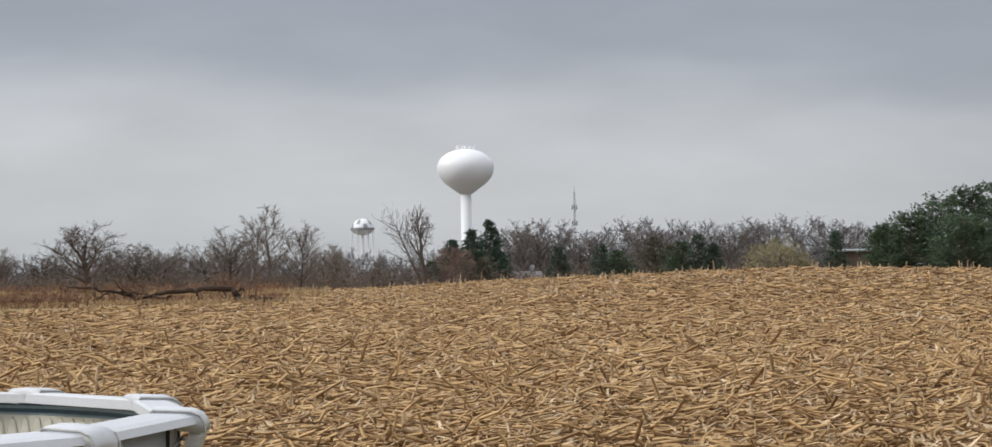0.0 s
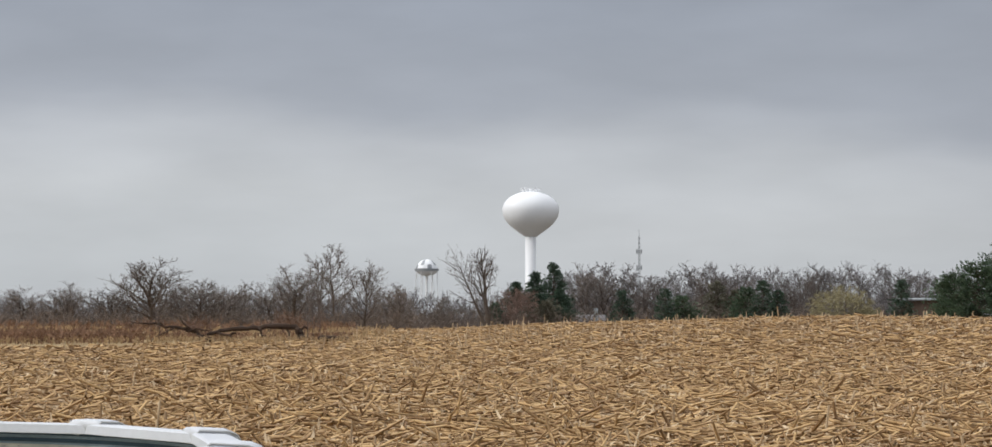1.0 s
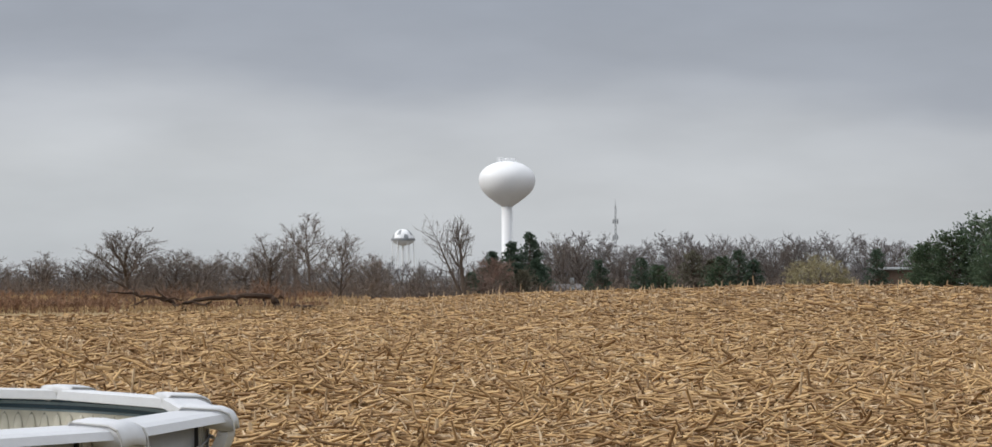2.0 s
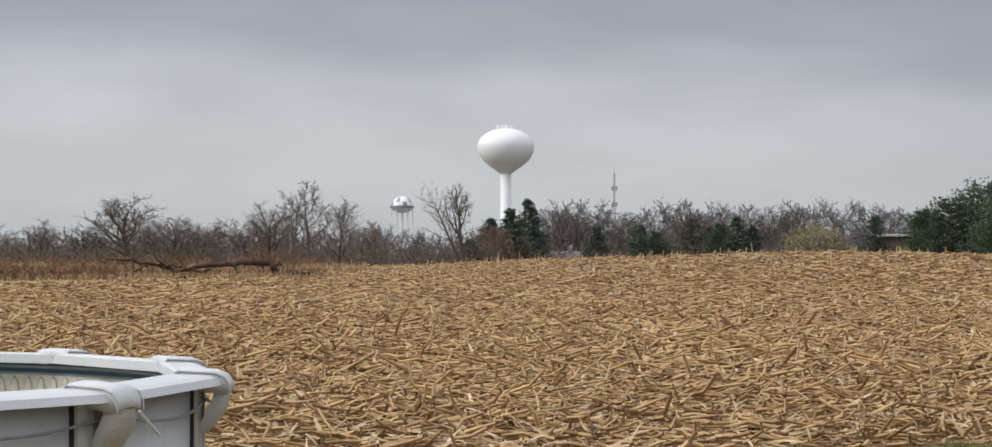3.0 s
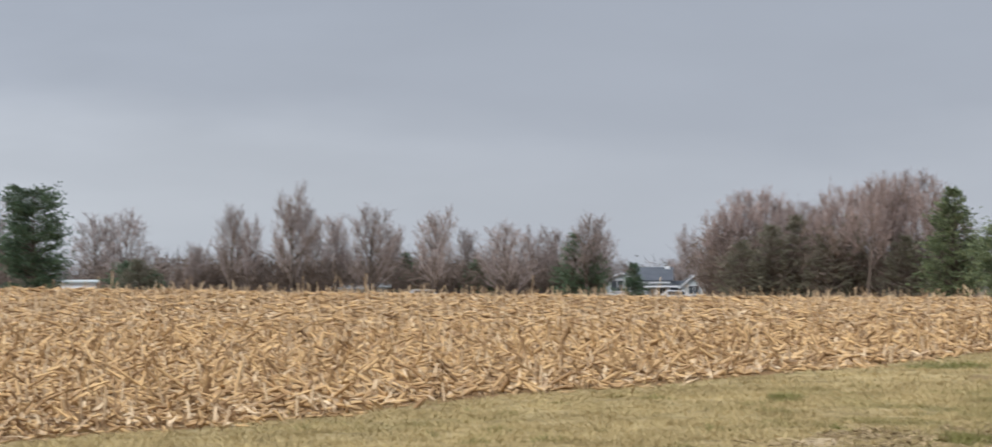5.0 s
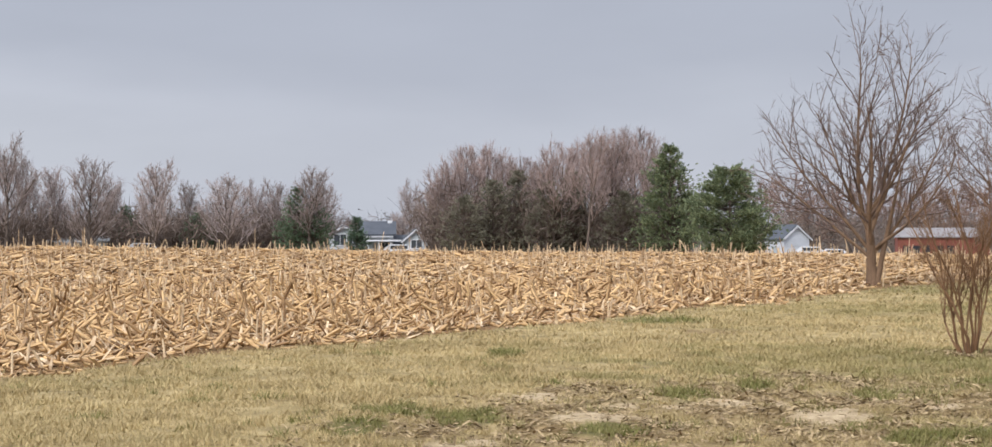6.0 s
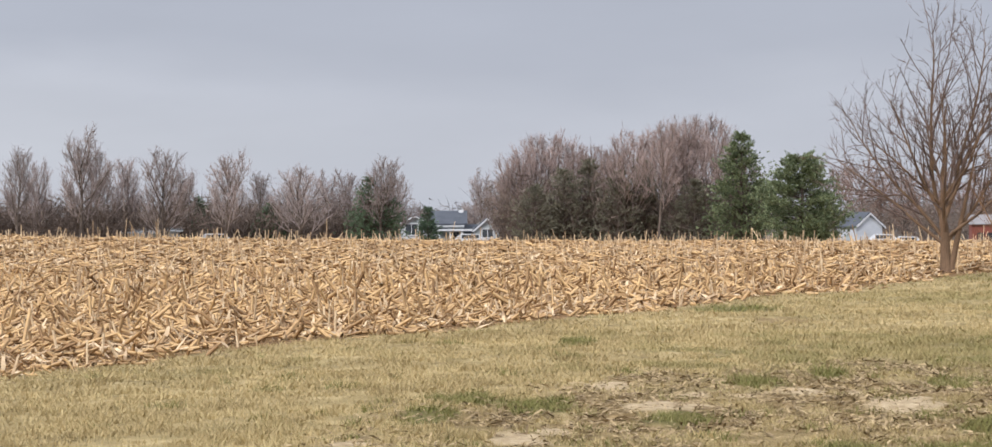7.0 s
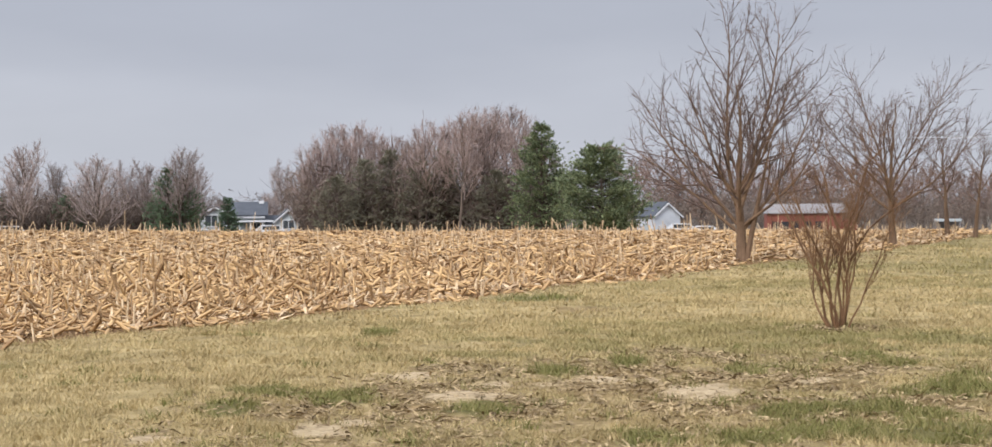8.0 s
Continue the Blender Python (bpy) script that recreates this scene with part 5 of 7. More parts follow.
def gable_body(w, d, h, rise, along="y", depth=-1.0):
    bm = bmesh.new()
    if along == "y":
        prof = [(-w / 2, depth), (w / 2, depth), (w / 2, h), (0, h + rise), (-w / 2, h)]
        rings = [[bm.verts.new((x, y, z)) for x, z in prof] for y in (-d / 2, d / 2)]
    else:
        prof = [(-d / 2, depth), (d / 2, depth), (d / 2, h), (0, h + rise), (-d / 2, h)]
        rings = [[bm.verts.new((x, y, z)) for y, z in prof] for x in (-w / 2, w / 2)]
    n = 5
    for i in range(n):
        bm.faces.new((rings[0][i], rings[0][(i + 1) % n], rings[1][(i + 1) % n], rings[1][i]))
    bm.faces.new(rings[0][::-1])
    bm.faces.new(rings[1])
    return bm


def rake_boards(parent, x, y, w, z0, rise, over=0.35, mat=None):
    """Two white boards along the slopes of a gable that faces the viewer."""
    half = w / 2 + over
    drop = rise / (w / 2) * half
    for s in (-1, 1):
        bm = bmesh.new()
        ring = []
        for yy in (y - 0.10, y - 0.02):
            ring.append([bm.verts.new(p) for p in ((x, yy, z0 + rise - 0.14), (x, yy, z0 + rise + 0.06), (x + s * half, yy, z0 + rise - drop + 0.06), (x + s * half, yy, z0 + rise - drop - 0.14))])
        a, b = ring
        for i in range(4):
            bm.faces.new((a[i], a[(i + 1) % 4], b[(i + 1) % 4], b[i]))
        bm.faces.new(a)
        bm.faces.new(b[::-1])
        part("rake_board", bm, mat or TRIM, parent)


def moved(ob, x, y, z=0.0, turn=0.0):
    ob.matrix_basis = pose(x, y, z, 0, 0, turn)
    return ob


def window(parent, x, y, z, w, h, frame_mat=None):
    """A framed window on a front wall: frame, pane, sill."""
    f = part("window", box(box(box(box(bmesh.new(), (x - w / 2 - 0.1, y - 0.07, z - 0.1), (x - w / 2, y + 0.05, z + h + 0.1)), (x + w / 2, y - 0.07, z - 0.1), (x + w / 2 + 0.1, y + 0.05, z + h + 0.1)), (x - w / 2, y - 0.07, z + h), (x + w / 2, y + 0.05, z + h + 0.1)), (x - 0.03, y - 0.05, z), (x + 0.03, y + 0.05, z + h)), frame_mat or WHITE, parent)
    part("pane", boxed((x - w / 2, y - 0.02, z), (x + w / 2, y + 0.05, z + h)), GLASS, f, "dark glass pane")
    part("sill", boxed((x - w / 2 - 0.12, y - 0.12, z - 0.12), (x + w / 2 + 0.12, y + 0.05, z)), frame_mat or WHITE, f)
    return f


def boards(parent, x0, x1, y, z0, z1, step=0.35, gap=0.03, mat=None):
    """Lapped boards on a front wall, joined as one part."""
    bm = bmesh.new()
    z = z0
    while z + step * 0.5 < z1:
        box(bm, (x0, y - 0.035, z), (x1, y + 0.01, min(z + step - gap, z1)))
        z += step
    return part("siding_boards", bm, mat or SIDING, parent)


def house_at(az, r, base_el, name, label, turn=0.0):
    x, y, _ = at(az, r)
    z = 1.8 + r * math.tan(radians(base_el))
    return thing(name, label, "house" if "house" in name else "building", x, y, z, -az + turn)


def split_level_house():
    """The grey house behind the middle of the field: a tall wing, a porch and a gabled garage."""
    r = 262.0
    m = r * radians(1)
    e = house_at(42.1, r, -1.05, "house", "light grey two-storey house with dark roofs half hidden by the field")
    for x, w, d, y, h, rise, along in ((-0.92, 0.82, 6.0, 0.0, 0.86, 0.20, "y"), (0.0, 0.86, 7.0, 2.0, 0.84, 0.32, "x"), (1.06, 0.66, 6.0, -1.0, 0.70, 0.28, "y")):
        moved(part("wall", gable_body(w * m, d, h * m, rise * m, along), GREY_SIDING, e), x * m, y)
        moved(part("roof", gable_prism(w * m, d, h * m, rise * m, 0.4, along=along), SHINGLE, e), x * m, y)
        if along == "y":
            rake_boards(e, x * m, y - d / 2 - 0.4, w * m, h * m, rise * m, 0.4)
    moved(part("wall", gable_body(0.95 * m, 5.0, 0.52 * m, 0.26 * m, "x"), GREY_SIDING, e), 0.62 * m, 1.2)
    moved(part("roof", gable_prism(0.95 * m, 5.0, 0.52 * m, 0.26 * m, 0.4, along="x"), SHINGLE, e), 0.62 * m, 1.2)
    part("porch_roof", box(bmesh.new(), (-0.30 * m, -4.0, 0.66 * m), (0.74 * m, -1.2, 0.71 * m), 0.05), SHINGLE, e)
    for px in (-0.26, 0.04, 0.36, 0.70):
        part("porch_post", boxed((px * m - 0.09, -3.9, -1), (px * m + 0.09, -3.72, 0.66 * m)), TRIM, e)
    window(e, -1.02 * m, -3.06, 0.54 * m, 1.5, 1.35, TRIM)
    window(e, -0.68 * m, -3.06, 0.56 * m, 0.9, 1.25, TRIM)
    window(e, 1.06 * m, -4.06, 0.46 * m, 1.3, 1.0, TRIM)
    window(e, 0.20 * m, -1.56, 0.40 * m, 1.6, 1.0, TRIM)
    part("fascia", boxed((-0.43 * m, -1.98, 0.755 * m), (0.43 * m, -1.92, 0.79 * m)), TRIM, e)
    part("porch_fascia", boxed((-0.31 * m, -4.08, 0.645 * m), (0.75 * m, -4.02, 0.69 * m)), TRIM, e)
    part("belt_board", boxed((-1.33 * m, -3.08, 0.44 * m), (-0.51 * m, -3.03, 0.48 * m)), TRIM, e)
    part("chimney", boxed((0.28 * m, 1.4, 0.9 * m), (0.28 * m + 0.6, 2.2, 1.22 * m)), TRIM, e)
    boards(e, -1.32 * m, -0.52 * m, -3.02, 0.28 * m, 0.44 * m)


def cape_house():
    """White gabled house with a long grey roof to its side."""
    r = 244.0
    m = r * radians(1)
    e = house_at(22.75, r, -0.75, "house", "white gabled house with a blue-grey shingle roof behind the field", turn=38)
    moved(part("wall", gable_body(1.12 * m, 1.35 * m, 0.55 * m, 0.58 * m, "y"), WHITE_SIDING, e), 0, 0.3 * m)
    moved(part("roof", gable_prism(1.12 * m, 1.35 * m, 0.55 * m, 0.58 * m, 0.35), SHINGLE, e), 0, 0.3 * m)
    front = 0.3 * m - 0.675 * m
    rake_boards(e, 0, front - 0.34, 1.12 * m, 0.55 * m, 0.58 * m)
    window(e, -0.12 * m, front - 0.03, 0.58 * m, 0.7, 1.0)
    window(e, 0.16 * m, front - 0.03, 0.58 * m, 0.7, 1.0)
    moved(part("vent", lathe([(0.15, 0), (0.15, 0.9)], 8), DARK, e), -0.26 * m, 0.25 * m, 0.78 * m)
    part("porch", box(bmesh.new(), (-0.1 * m, front - 0.25 * m, 0.26 * m), (0.62 * m, front - 0.01 * m, 0.34 * m), 0.05), SHINGLE, e)
    part("side_wall", boxed((-1.15 * m, front, -1), (-0.57 * m, front + 0.3 * m, 0.30 * m)), WHITE_SIDING, e)


def farm_house():
    """The wide pale-roofed house half hidden behind bare trees: a hipped roof, a white dormer, a porch."""
    r = 262.0
    m = r * radians(1)
    e = house_at(17.95, r, -0.85, "house", "wide white house with a pale hipped roof behind bare trees")
    part("wall", boxed((-1.35 * m, 0, -1), (1.35 * m, 9, 0.66 * m)), WHITE_SIDING, e)
    bm = bmesh.new()
    w, t, d = 1.6 * m, 1.05 * m, 10.0
    lo = [bm.verts.new(p) for p in ((-w, -0.6, 0.64 * m), (w, -0.6, 0.64 * m), (w, d, 0.64 * m), (-w, d, 0.64 * m))]
    hi = [bm.verts.new(p) for p in ((-t, d / 2 - 0.8, 1.5 * m), (t, d / 2 - 0.8, 1.5 * m), (t, d / 2 + 0.8, 1.5 * m), (-t, d / 2 + 0.8, 1.5 * m))]
    for i in range(4):
        bm.faces.new((lo[i], lo[(i + 1) % 4], hi[(i + 1) % 4], hi[i]))
    bm.faces.new(hi)
    bm.faces.new(lo[::-1])
    part("roof", bm, METAL_ROOF, e)
    for dx, wd in ((-0.42, 0.5), (0.62, 0.55)):
        moved(part("dormer_wall", gable_body(wd * m, 4.4, 0.72 * m, 0.36 * m, "y", 2.5), WHITE_SIDING, e), dx * m, 1.6)
        moved(part("dormer_roof", gable_prism(wd * m, 4.4, 0.72 * m, 0.36 * m, 0.3), SHINGLE, e), dx * m, 1.6)
        window(e, dx * m, -0.63, 0.66 * m, 0.9, 1.2)
    part("ridge_trim", boxed((-t, d / 2 - 0.9, 1.5 * m), (t, d / 2 - 0.7, 1.5 * m + 0.2)), WHITE, e)
    part("porch_roof", box(bmesh.new(), (-1.45 * m, -3.0, 0.40 * m), (-0.2 * m, -0.05, 0.50 * m), 0.05), WHITE, e)


def white_shed():
    r = 255.0
    m = r * radians(1)
    e = house_at(53.5, r, -1.0, "shed", "white gabled shed with a dark grey roof beside a pine", turn=32)
    moved(part("wall", gable_body(0.84 * m, 0.95 * m, 0.66 * m, 0.34 * m, "y"), SIDING, e), 0, 0.2 * m)
    moved(part("roof", gable_prism(0.84 * m, 0.95 * m, 0.66 * m, 0.34 * m, 0.28), SHINGLE, e), 0, 0.2 * m)
    front = 0.2 * m - 0.475 * m
    rake_boards(e, 0, front - 0.27, 0.84 * m, 0.66 * m, 0.34 * m, 0.28)
    part("side_door", boxed((-0.42 * m - 0.06, 0.0, -1), (-0.42 * m + 0.02, 0.3 * m, 0.42 * m)), GREY_SIDING, e)
    part("door", boxed((0.12 * m, front - 0.06, -1), (0.32 * m, front + 0.02, 0.40 * m)), WHITE, e)
    boards(e, -0.41 * m, 0.41 * m, front - 0.02, 0.45 * m, 0.66 * m)


def red_barn():
    r = 285.0
    m = r * radians(1)
    e = house_at(57.4, r, -1.0, "barn", "low red barn with a pale metal roof and open bays", turn=4)
    moved(part("wall", gable_body(2.05 * m, 7.5, 0.70 * m, 0.22 * m, "x"), BARN_RED, e), 0, 3.75)
    moved(part("roof", gable_prism(2.05 * m, 7.5, 0.70 * m, 0.22 * m, 0.45, 0.12, along="x"), METAL_ROOF, e), 0, 3.75)
    # the wall is closed; dark panels on it paint the shade inside the bays
    for i, x in enumerate((-0.88, -0.62, -0.36, 0.02, 0.3)):
        part("bay_shade_panel", boxed((x * m, -0.06, -1), (x * m + (1.0 if i < 3 else 0.85), 0.02, 0.46 * m)), DARK, e, "dark panel painted as the shade in an open bay")
    for x in (-0.92, -0.66, -0.4, -0.1, 0.25, 0.55):
        part("bay_post", boxed((x * m - 0.1, -0.16, -1), (x * m + 0.1, -0.04, 0.62 * m)), BARN_RED, e)
    moved(part("lean_to", gable_body(0.45 * m, 5.5, 0.40 * m, 0.12 * m, "y"), BARN_RED, e), 1.22 * m, 3.0)


def low_hut():
    """The little weathered roof and chimney below the tower."""
    r = 232.0
    m = r * radians(1)
    e = house_at(0.85, r, -0.55, "hut", "small low building with a weathered grey roof and chimney")
    moved(part("wall", gable_body(0.72 * m, 4, 0.22 * m, 0.30 * m, "x"), BARN_BROWN, e), 0, 2)
    moved(part("roof", gable_prism(0.72 * m, 4, 0.22 * m, 0.30 * m, 0.35, along="x"), METAL_ROOF, e), 0, 2)
    part("chimney", box(bmesh.new(), (0.10 * m, -0.3, -1), (0.22 * m, 0.4, 0.74 * m), 0.04), GREY_SIDING, e)
    for k in (-0.2, 0.12):
        window(e, k * m, 0, 0.05 * m, 0.1 * m, 0.12 * m)


def long_roof(az, r, el0, w_deg, label, mat, h=0.35, wall=GREY_SIDING, rise=0.10):
    m = r * radians(1)
    e = house_at(az, r, el0 - h, "farm_shed", label)
    moved(part("wall", gable_body(w_deg * m, 6, h * m, rise * m, "x", -3), wall, e), 0, 3)
    moved(part("roof", gable_prism(w_deg * m, 6, h * m, rise * m, 0.4, 0.15, along="x"), mat, e), 0, 3)
    part("door", boxed((-0.2 * m, -0.06, -2), (0.2 * m, 0.02, h * m * 0.8)), wall, e)
    return e


def car(az, r, el, label, body_mat=CAR_WHITE, turn=0.0):
    x, y, _ = at(az, r)
    z = 1.8 + r * math.tan(radians(el)) - 1.6
    e = thing("parked_car", label, "car", x, y, z, -az + turn)
    bm = bmesh.new()
    prof = [(-2.2, 0.35), (2.2, 0.35), (2.25, 0.8), (1.3, 0.95), (0.7, 1.5), (-1.3, 1.55), (-2.0, 1.0), (-2.25, 0.8)]
    rings = [[bm.verts.new((px, py, pz)) for px, pz in prof] for py in (-0.85, 0.85)]
    for i in range(8):
        bm.faces.new((rings[0][i], rings[0][(i + 1) % 8], rings[1][(i + 1) % 8], rings[1][i]))
    bm.faces.new(rings[0][::-1])
    bm.faces.new(rings[1])
    part("body", bm, body_mat, e)
    part("side_window", boxed((-1.2, -0.87, 1.02), (0.75, -0.8, 1.42)), GLASS, e)
    for wx in (-1.35, 1.35):
        for wy in (-0.82, 0.82):
            w = part("wheel", rod(bmesh.new(), (wx, wy - 0.1, 0.33), (wx, wy + 0.1, 0.33), 0.33, sides=14), TYRE, e)
    return e


split_level_house()
cape_house()
farm_house()
white_shed()
red_barn()
low_hut()
long_roof(9.95, 228, 0.42, 1.15, "long brown shed with a pale roof beside the pines", PALE_ROOF, 0.5, BARN_BROWN, 0.03)
long_roof(26.25, 240, -0.2, 1.0, "long white low shed beside the lone pine", GREY_SIDING, 0.3, WHITE_SIDING, 0.04)
long_roof(33.65, 224, -0.42, 0.85, "low building with a pale blue-grey roof between the upright trees", PALE_ROOF, 0.3)
long_roof(34.5, 224, -0.38, 0.4, "small low shed with a pale roof between the upright trees", PALE_ROOF, 0.3)
def overhead_wire():
    """A pale service wire that leaves the second lawn tree for a pole farther along the lawn."""
    a, b = at(60.2, 73.4), at(69.5, 66.0)
    e = thing("overhead_wire", "thin pale service wire hung over the lawn to a pole", "wire", *b)
    p0, p1 = Vector((a[0] - b[0], a[1] - b[1], 4.0 - b[2])), Vector((0, 0, 4.35 - b[2]))
    pts = [p0.lerp(p1, t / 12) - Vector((0, 0, 0.25 * math.sin(math.pi * t / 12))) for t in range(13)]
    v, f = tubes([tuple(p) for p in pts[:-1]], [tuple(p) for p in pts[1:]], [0.008] * 12, [0.008] * 12, 5)
    mesh_object("wire", v, f, TRIM, e)
    part("pole", rod(bmesh.new(), (0, 0, -0.2), (0, 0, 4.8), 0.11, 0.085, 10), BARK, e, "weathered wooden pole")


overhead_wire()
shelter = house_at(61.25, 270.0, -1.0, "shelter", "small open shelter with a pale flat roof beyond the lawn")
part("roof", box(bmesh.new(), (-1.7, -1.2, 2.0), (1.7, 1.6, 2.35), 0.05), GREY_SIDING, shelter)
part("back_wall", boxed((-1.6, 1.3, -1), (1.6, 1.45, 2.0)), METAL_ROOF, shelter)
for _x in (-1.5, 0.0, 1.5):
    part("post", boxed((_x - 0.08, -1.1, -1), (_x + 0.08, -0.94, 2.0)), METAL_ROOF, shelter)
car(54.1, 240, -0.55, "white parked car beside the shed")
car(54.75, 243, -0.62, "pale grey parked car beside the shed")
car(21.3, 270, -0.2, "pale parked car behind the field")
car(35.75, 219, -0.42, "white parked car behind the field")
car(42.75, 235, -0.48, "white parked car before the grey house")


def white_crate(az, r, el, w, label):
    x, y, _ = at(az, r)
    z = 1.8 + r * math.tan(radians(el))
    e = thing("storage_tank", label, "tank", x, y, z - 1.6, -az)
    part("shell", boxed((-w / 2, -0.5, 0), (w / 2, 0.5, 1.6), 0.08), WHITE, e)
    for s in (-1, 0, 1):
        part("rib", boxed((s * w * 0.33 - 0.05, -0.54, 0.1), (s * w * 0.33 + 0.05, -0.46, 1.5)), SIDING, e)


white_crate(40.2, 225, -0.48, 1.5, "white boxy storage tank at the field's far edge")
white_crate(40.55, 226, -0.55, 0.9, "small white storage tank at the field's far edge")


# ---------------------------------------------------------------- fallen logs in the weeds
def fallen_logs():
    """Fallen, branching trunks in the weeds at the field's corner; points are (heading, depth, height over the ground)."""
    r = 118.0
    rng = np.random.default_rng(61)

    def fallen(label, trunk_, radii, limbs=(), name="fallen_log"):
        a0 = trunk_[0][0]
        x0, y0, _ = at(a0, r)
        e = thing(name, label, "log", x0, y0, float(surface(x0, y0)), 0)

        def run(nm, pts, rad):
            path = []
            for az, dep, h in pts:
                x, y, _ = at(az, r + dep)
                path.append(np.array([x - x0, y - y0, float(surface(x, y)) - float(surface(x0, y0)) + h]))
            fine, fr = [path[0]], [rad[0]]
            for (p, q), (ra, rb) in zip(zip(path, path[1:]), zip(rad, rad[1:])):
                for t in (0.25, 0.5, 0.75, 1.0):
                    fine.append(p + (q - p) * t + rng.normal(0, 0.05, 3) * (1 if t < 1 else 0.3))
                    fr.append((ra + (rb - ra) * t) * rng.uniform(0.85, 1.12))
            fine = np.array(fine)
            n = 8
            ang = np.arange(n) * 2 * np.pi / n
            rings = []
            for i, (p, rad_) in enumerate(zip(fine, fr)):
                d = unit(fine[min(i + 1, len(fine) - 1)] - fine[max(i - 1, 0)])
                u = unit(np.cross(d, (0, 0, 1.0) if abs(d[2]) < 0.9 else (1.0, 0, 0)))
                w = np.cross(d, u)
                rings.append(p + (u[None] * np.cos(ang)[:, None] + w[None] * np.sin(ang)[:, None]) * rad_ * 0.72 * rng.uniform(0.85, 1.15, (n, 1)))
            bm = bmesh.new()
            rows = [[bm.verts.new(c) for c in ring] for ring in rings]
            for a, b in zip(rows, rows[1:]):
                for i in range(n):
                    bm.faces.new((a[i], a[(i + 1) % n], b[(i + 1) % n], b[i]))
            bm.faces.new(rows[0][::-1])
            bm.faces.new(rows[-1])
            part(nm, bm, LOG, e)

        run("trunk", trunk_, radii)
        for pts, ra, rb in limbs:
            run("branch", pts, np.linspace(ra, rb, len(pts)))

    fallen("long dark fallen trunk lying on its branches in dry weeds",
           [(-7.05, -0.3, 0.05), (-7.16, -0.1, 0.55), (-7.3, 0, 0.84), (-7.8, 0, 0.92), (-8.45, 0.1, 0.78), (-9.2, 0.2, 0.62), (-9.7, 0.2, 0.4), (-10.15, 0.2, 0.05)],
           [0.30, 0.26, 0.24, 0.2, 0.19, 0.16, 0.12, 0.07],
           ([((-7.5, 0, 0.8), (-7.45, -0.4, 0.4), (-7.5, -0.6, 0.0)), 0.1, 0.05], [((-8.3, 0, 0.75), (-8.1, -0.5, 0.35), (-8.2, -0.6, 0.0)), 0.09, 0.05], [((-8.9, 0, 0.65), (-9.1, 0.2, 0.25), (-9.05, 0.1, 0.0)), 0.1, 0.05],
            [((-9.4, 0, 0.5), (-9.0, -0.6, 0.2), (-8.6, -0.8, 0.02)), 0.1, 0.04], [((-7.25, 0, 0.8), (-7.05, 0.1, 0.95), (-6.95, 0.1, 0.75)), 0.08, 0.03]))
    fallen("dark fallen crown limb with upturned branches in dry weeds",
           [(-9.55, 0.4, 0.15), (-10.0, 0.5, 0.55), (-10.5, 0.5, 0.82), (-11.1, 0.5, 1.05), (-11.7, 0.5, 1.1)], [0.16, 0.15, 0.12, 0.08, 0.03],
           ([((-10.15, 0.5, 0.6), (-10.35, 0.2, 1.05), (-10.45, 0.1, 1.35)), 0.09, 0.03], [((-10.3, 0.5, 0.65), (-9.9, 0.1, 0.75), (-9.65, 0, 0.6)), 0.09, 0.04], [((-10.6, 0.5, 0.8), (-10.9, 0, 0.5), (-11.2, -0.3, 0.1)), 0.07, 0.03],
            [((-10.0, 0.5, 0.5), (-9.8, -0.3, 0.2), (-9.5, -0.8, 0.03)), 0.1, 0.05], [((-10.9, 0.5, 0.95), (-11.1, 0.3, 1.3), (-11.15, 0.2, 1.55)), 0.05, 0.02]))
    fallen("short dark log lying at the field's edge", [(-6.65, -2, 0.22), (-6.25, -2, 0.28), (-5.8, -2, 0.2)], [0.18, 0.2, 0.17])
    fallen("weathered fallen branch in dry weeds", [(-14.6, -1, 0.1), (-13.9, -1, 0.3), (-13.2, -1, 0.42), (-12.6, -1, 0.25), (-12.1, -1, 0.05)], [0.08, 0.12, 0.15, 0.12, 0.07],
           ([((-13.4, -1, 0.4), (-13.0, -0.6, 0.65), (-12.8, -0.4, 0.8)), 0.07, 0.03], [((-13.7, -1, 0.35), (-13.9, -1.4, 0.15), (-14.2, -1.6, 0.0)), 0.08, 0.03]))


fallen_logs()
thicket("dry_grass", "pale dry grass standing behind the fallen logs", ((-17, -4.6, 121, 34, -0.60, 75), (-17, -5.4, 110, 9, -0.92, 40)), DRY_GRASS, 12, 3, 0.02)
thicket("weeds", "tawny reddish dead weeds left of the fallen logs", ((-17, -11.4, 112, 12, -0.34, 120), (-11.4, -8.6, 118, 8, -0.42, 50), (-8.6, -5.8, 122, 10, -0.48, 40), (-17, -5.6, 160, 14, -0.15, 50)), WEED, 8, 4)
thicket("saplings", "thin reddish saplings beside the fallen logs", ((-11.9, -9.6, 122, 8, 0.0, 16), (-8.2, -6.6, 128, 10, 0.2, 18)), SAPLING, 9)
stand([P_SCRAG[2], P_SCRAG[0]], "slim reddish sapling beside the fallen trunk", "saplings by the logs", ((-11.0, 117, 0.75, 0.5), (-6.8, 121, 1.0, 0.4), (-6.95, 123, 0.8, 0.4), (-6.6, 125, 0.6, 0.5)), "sapling")


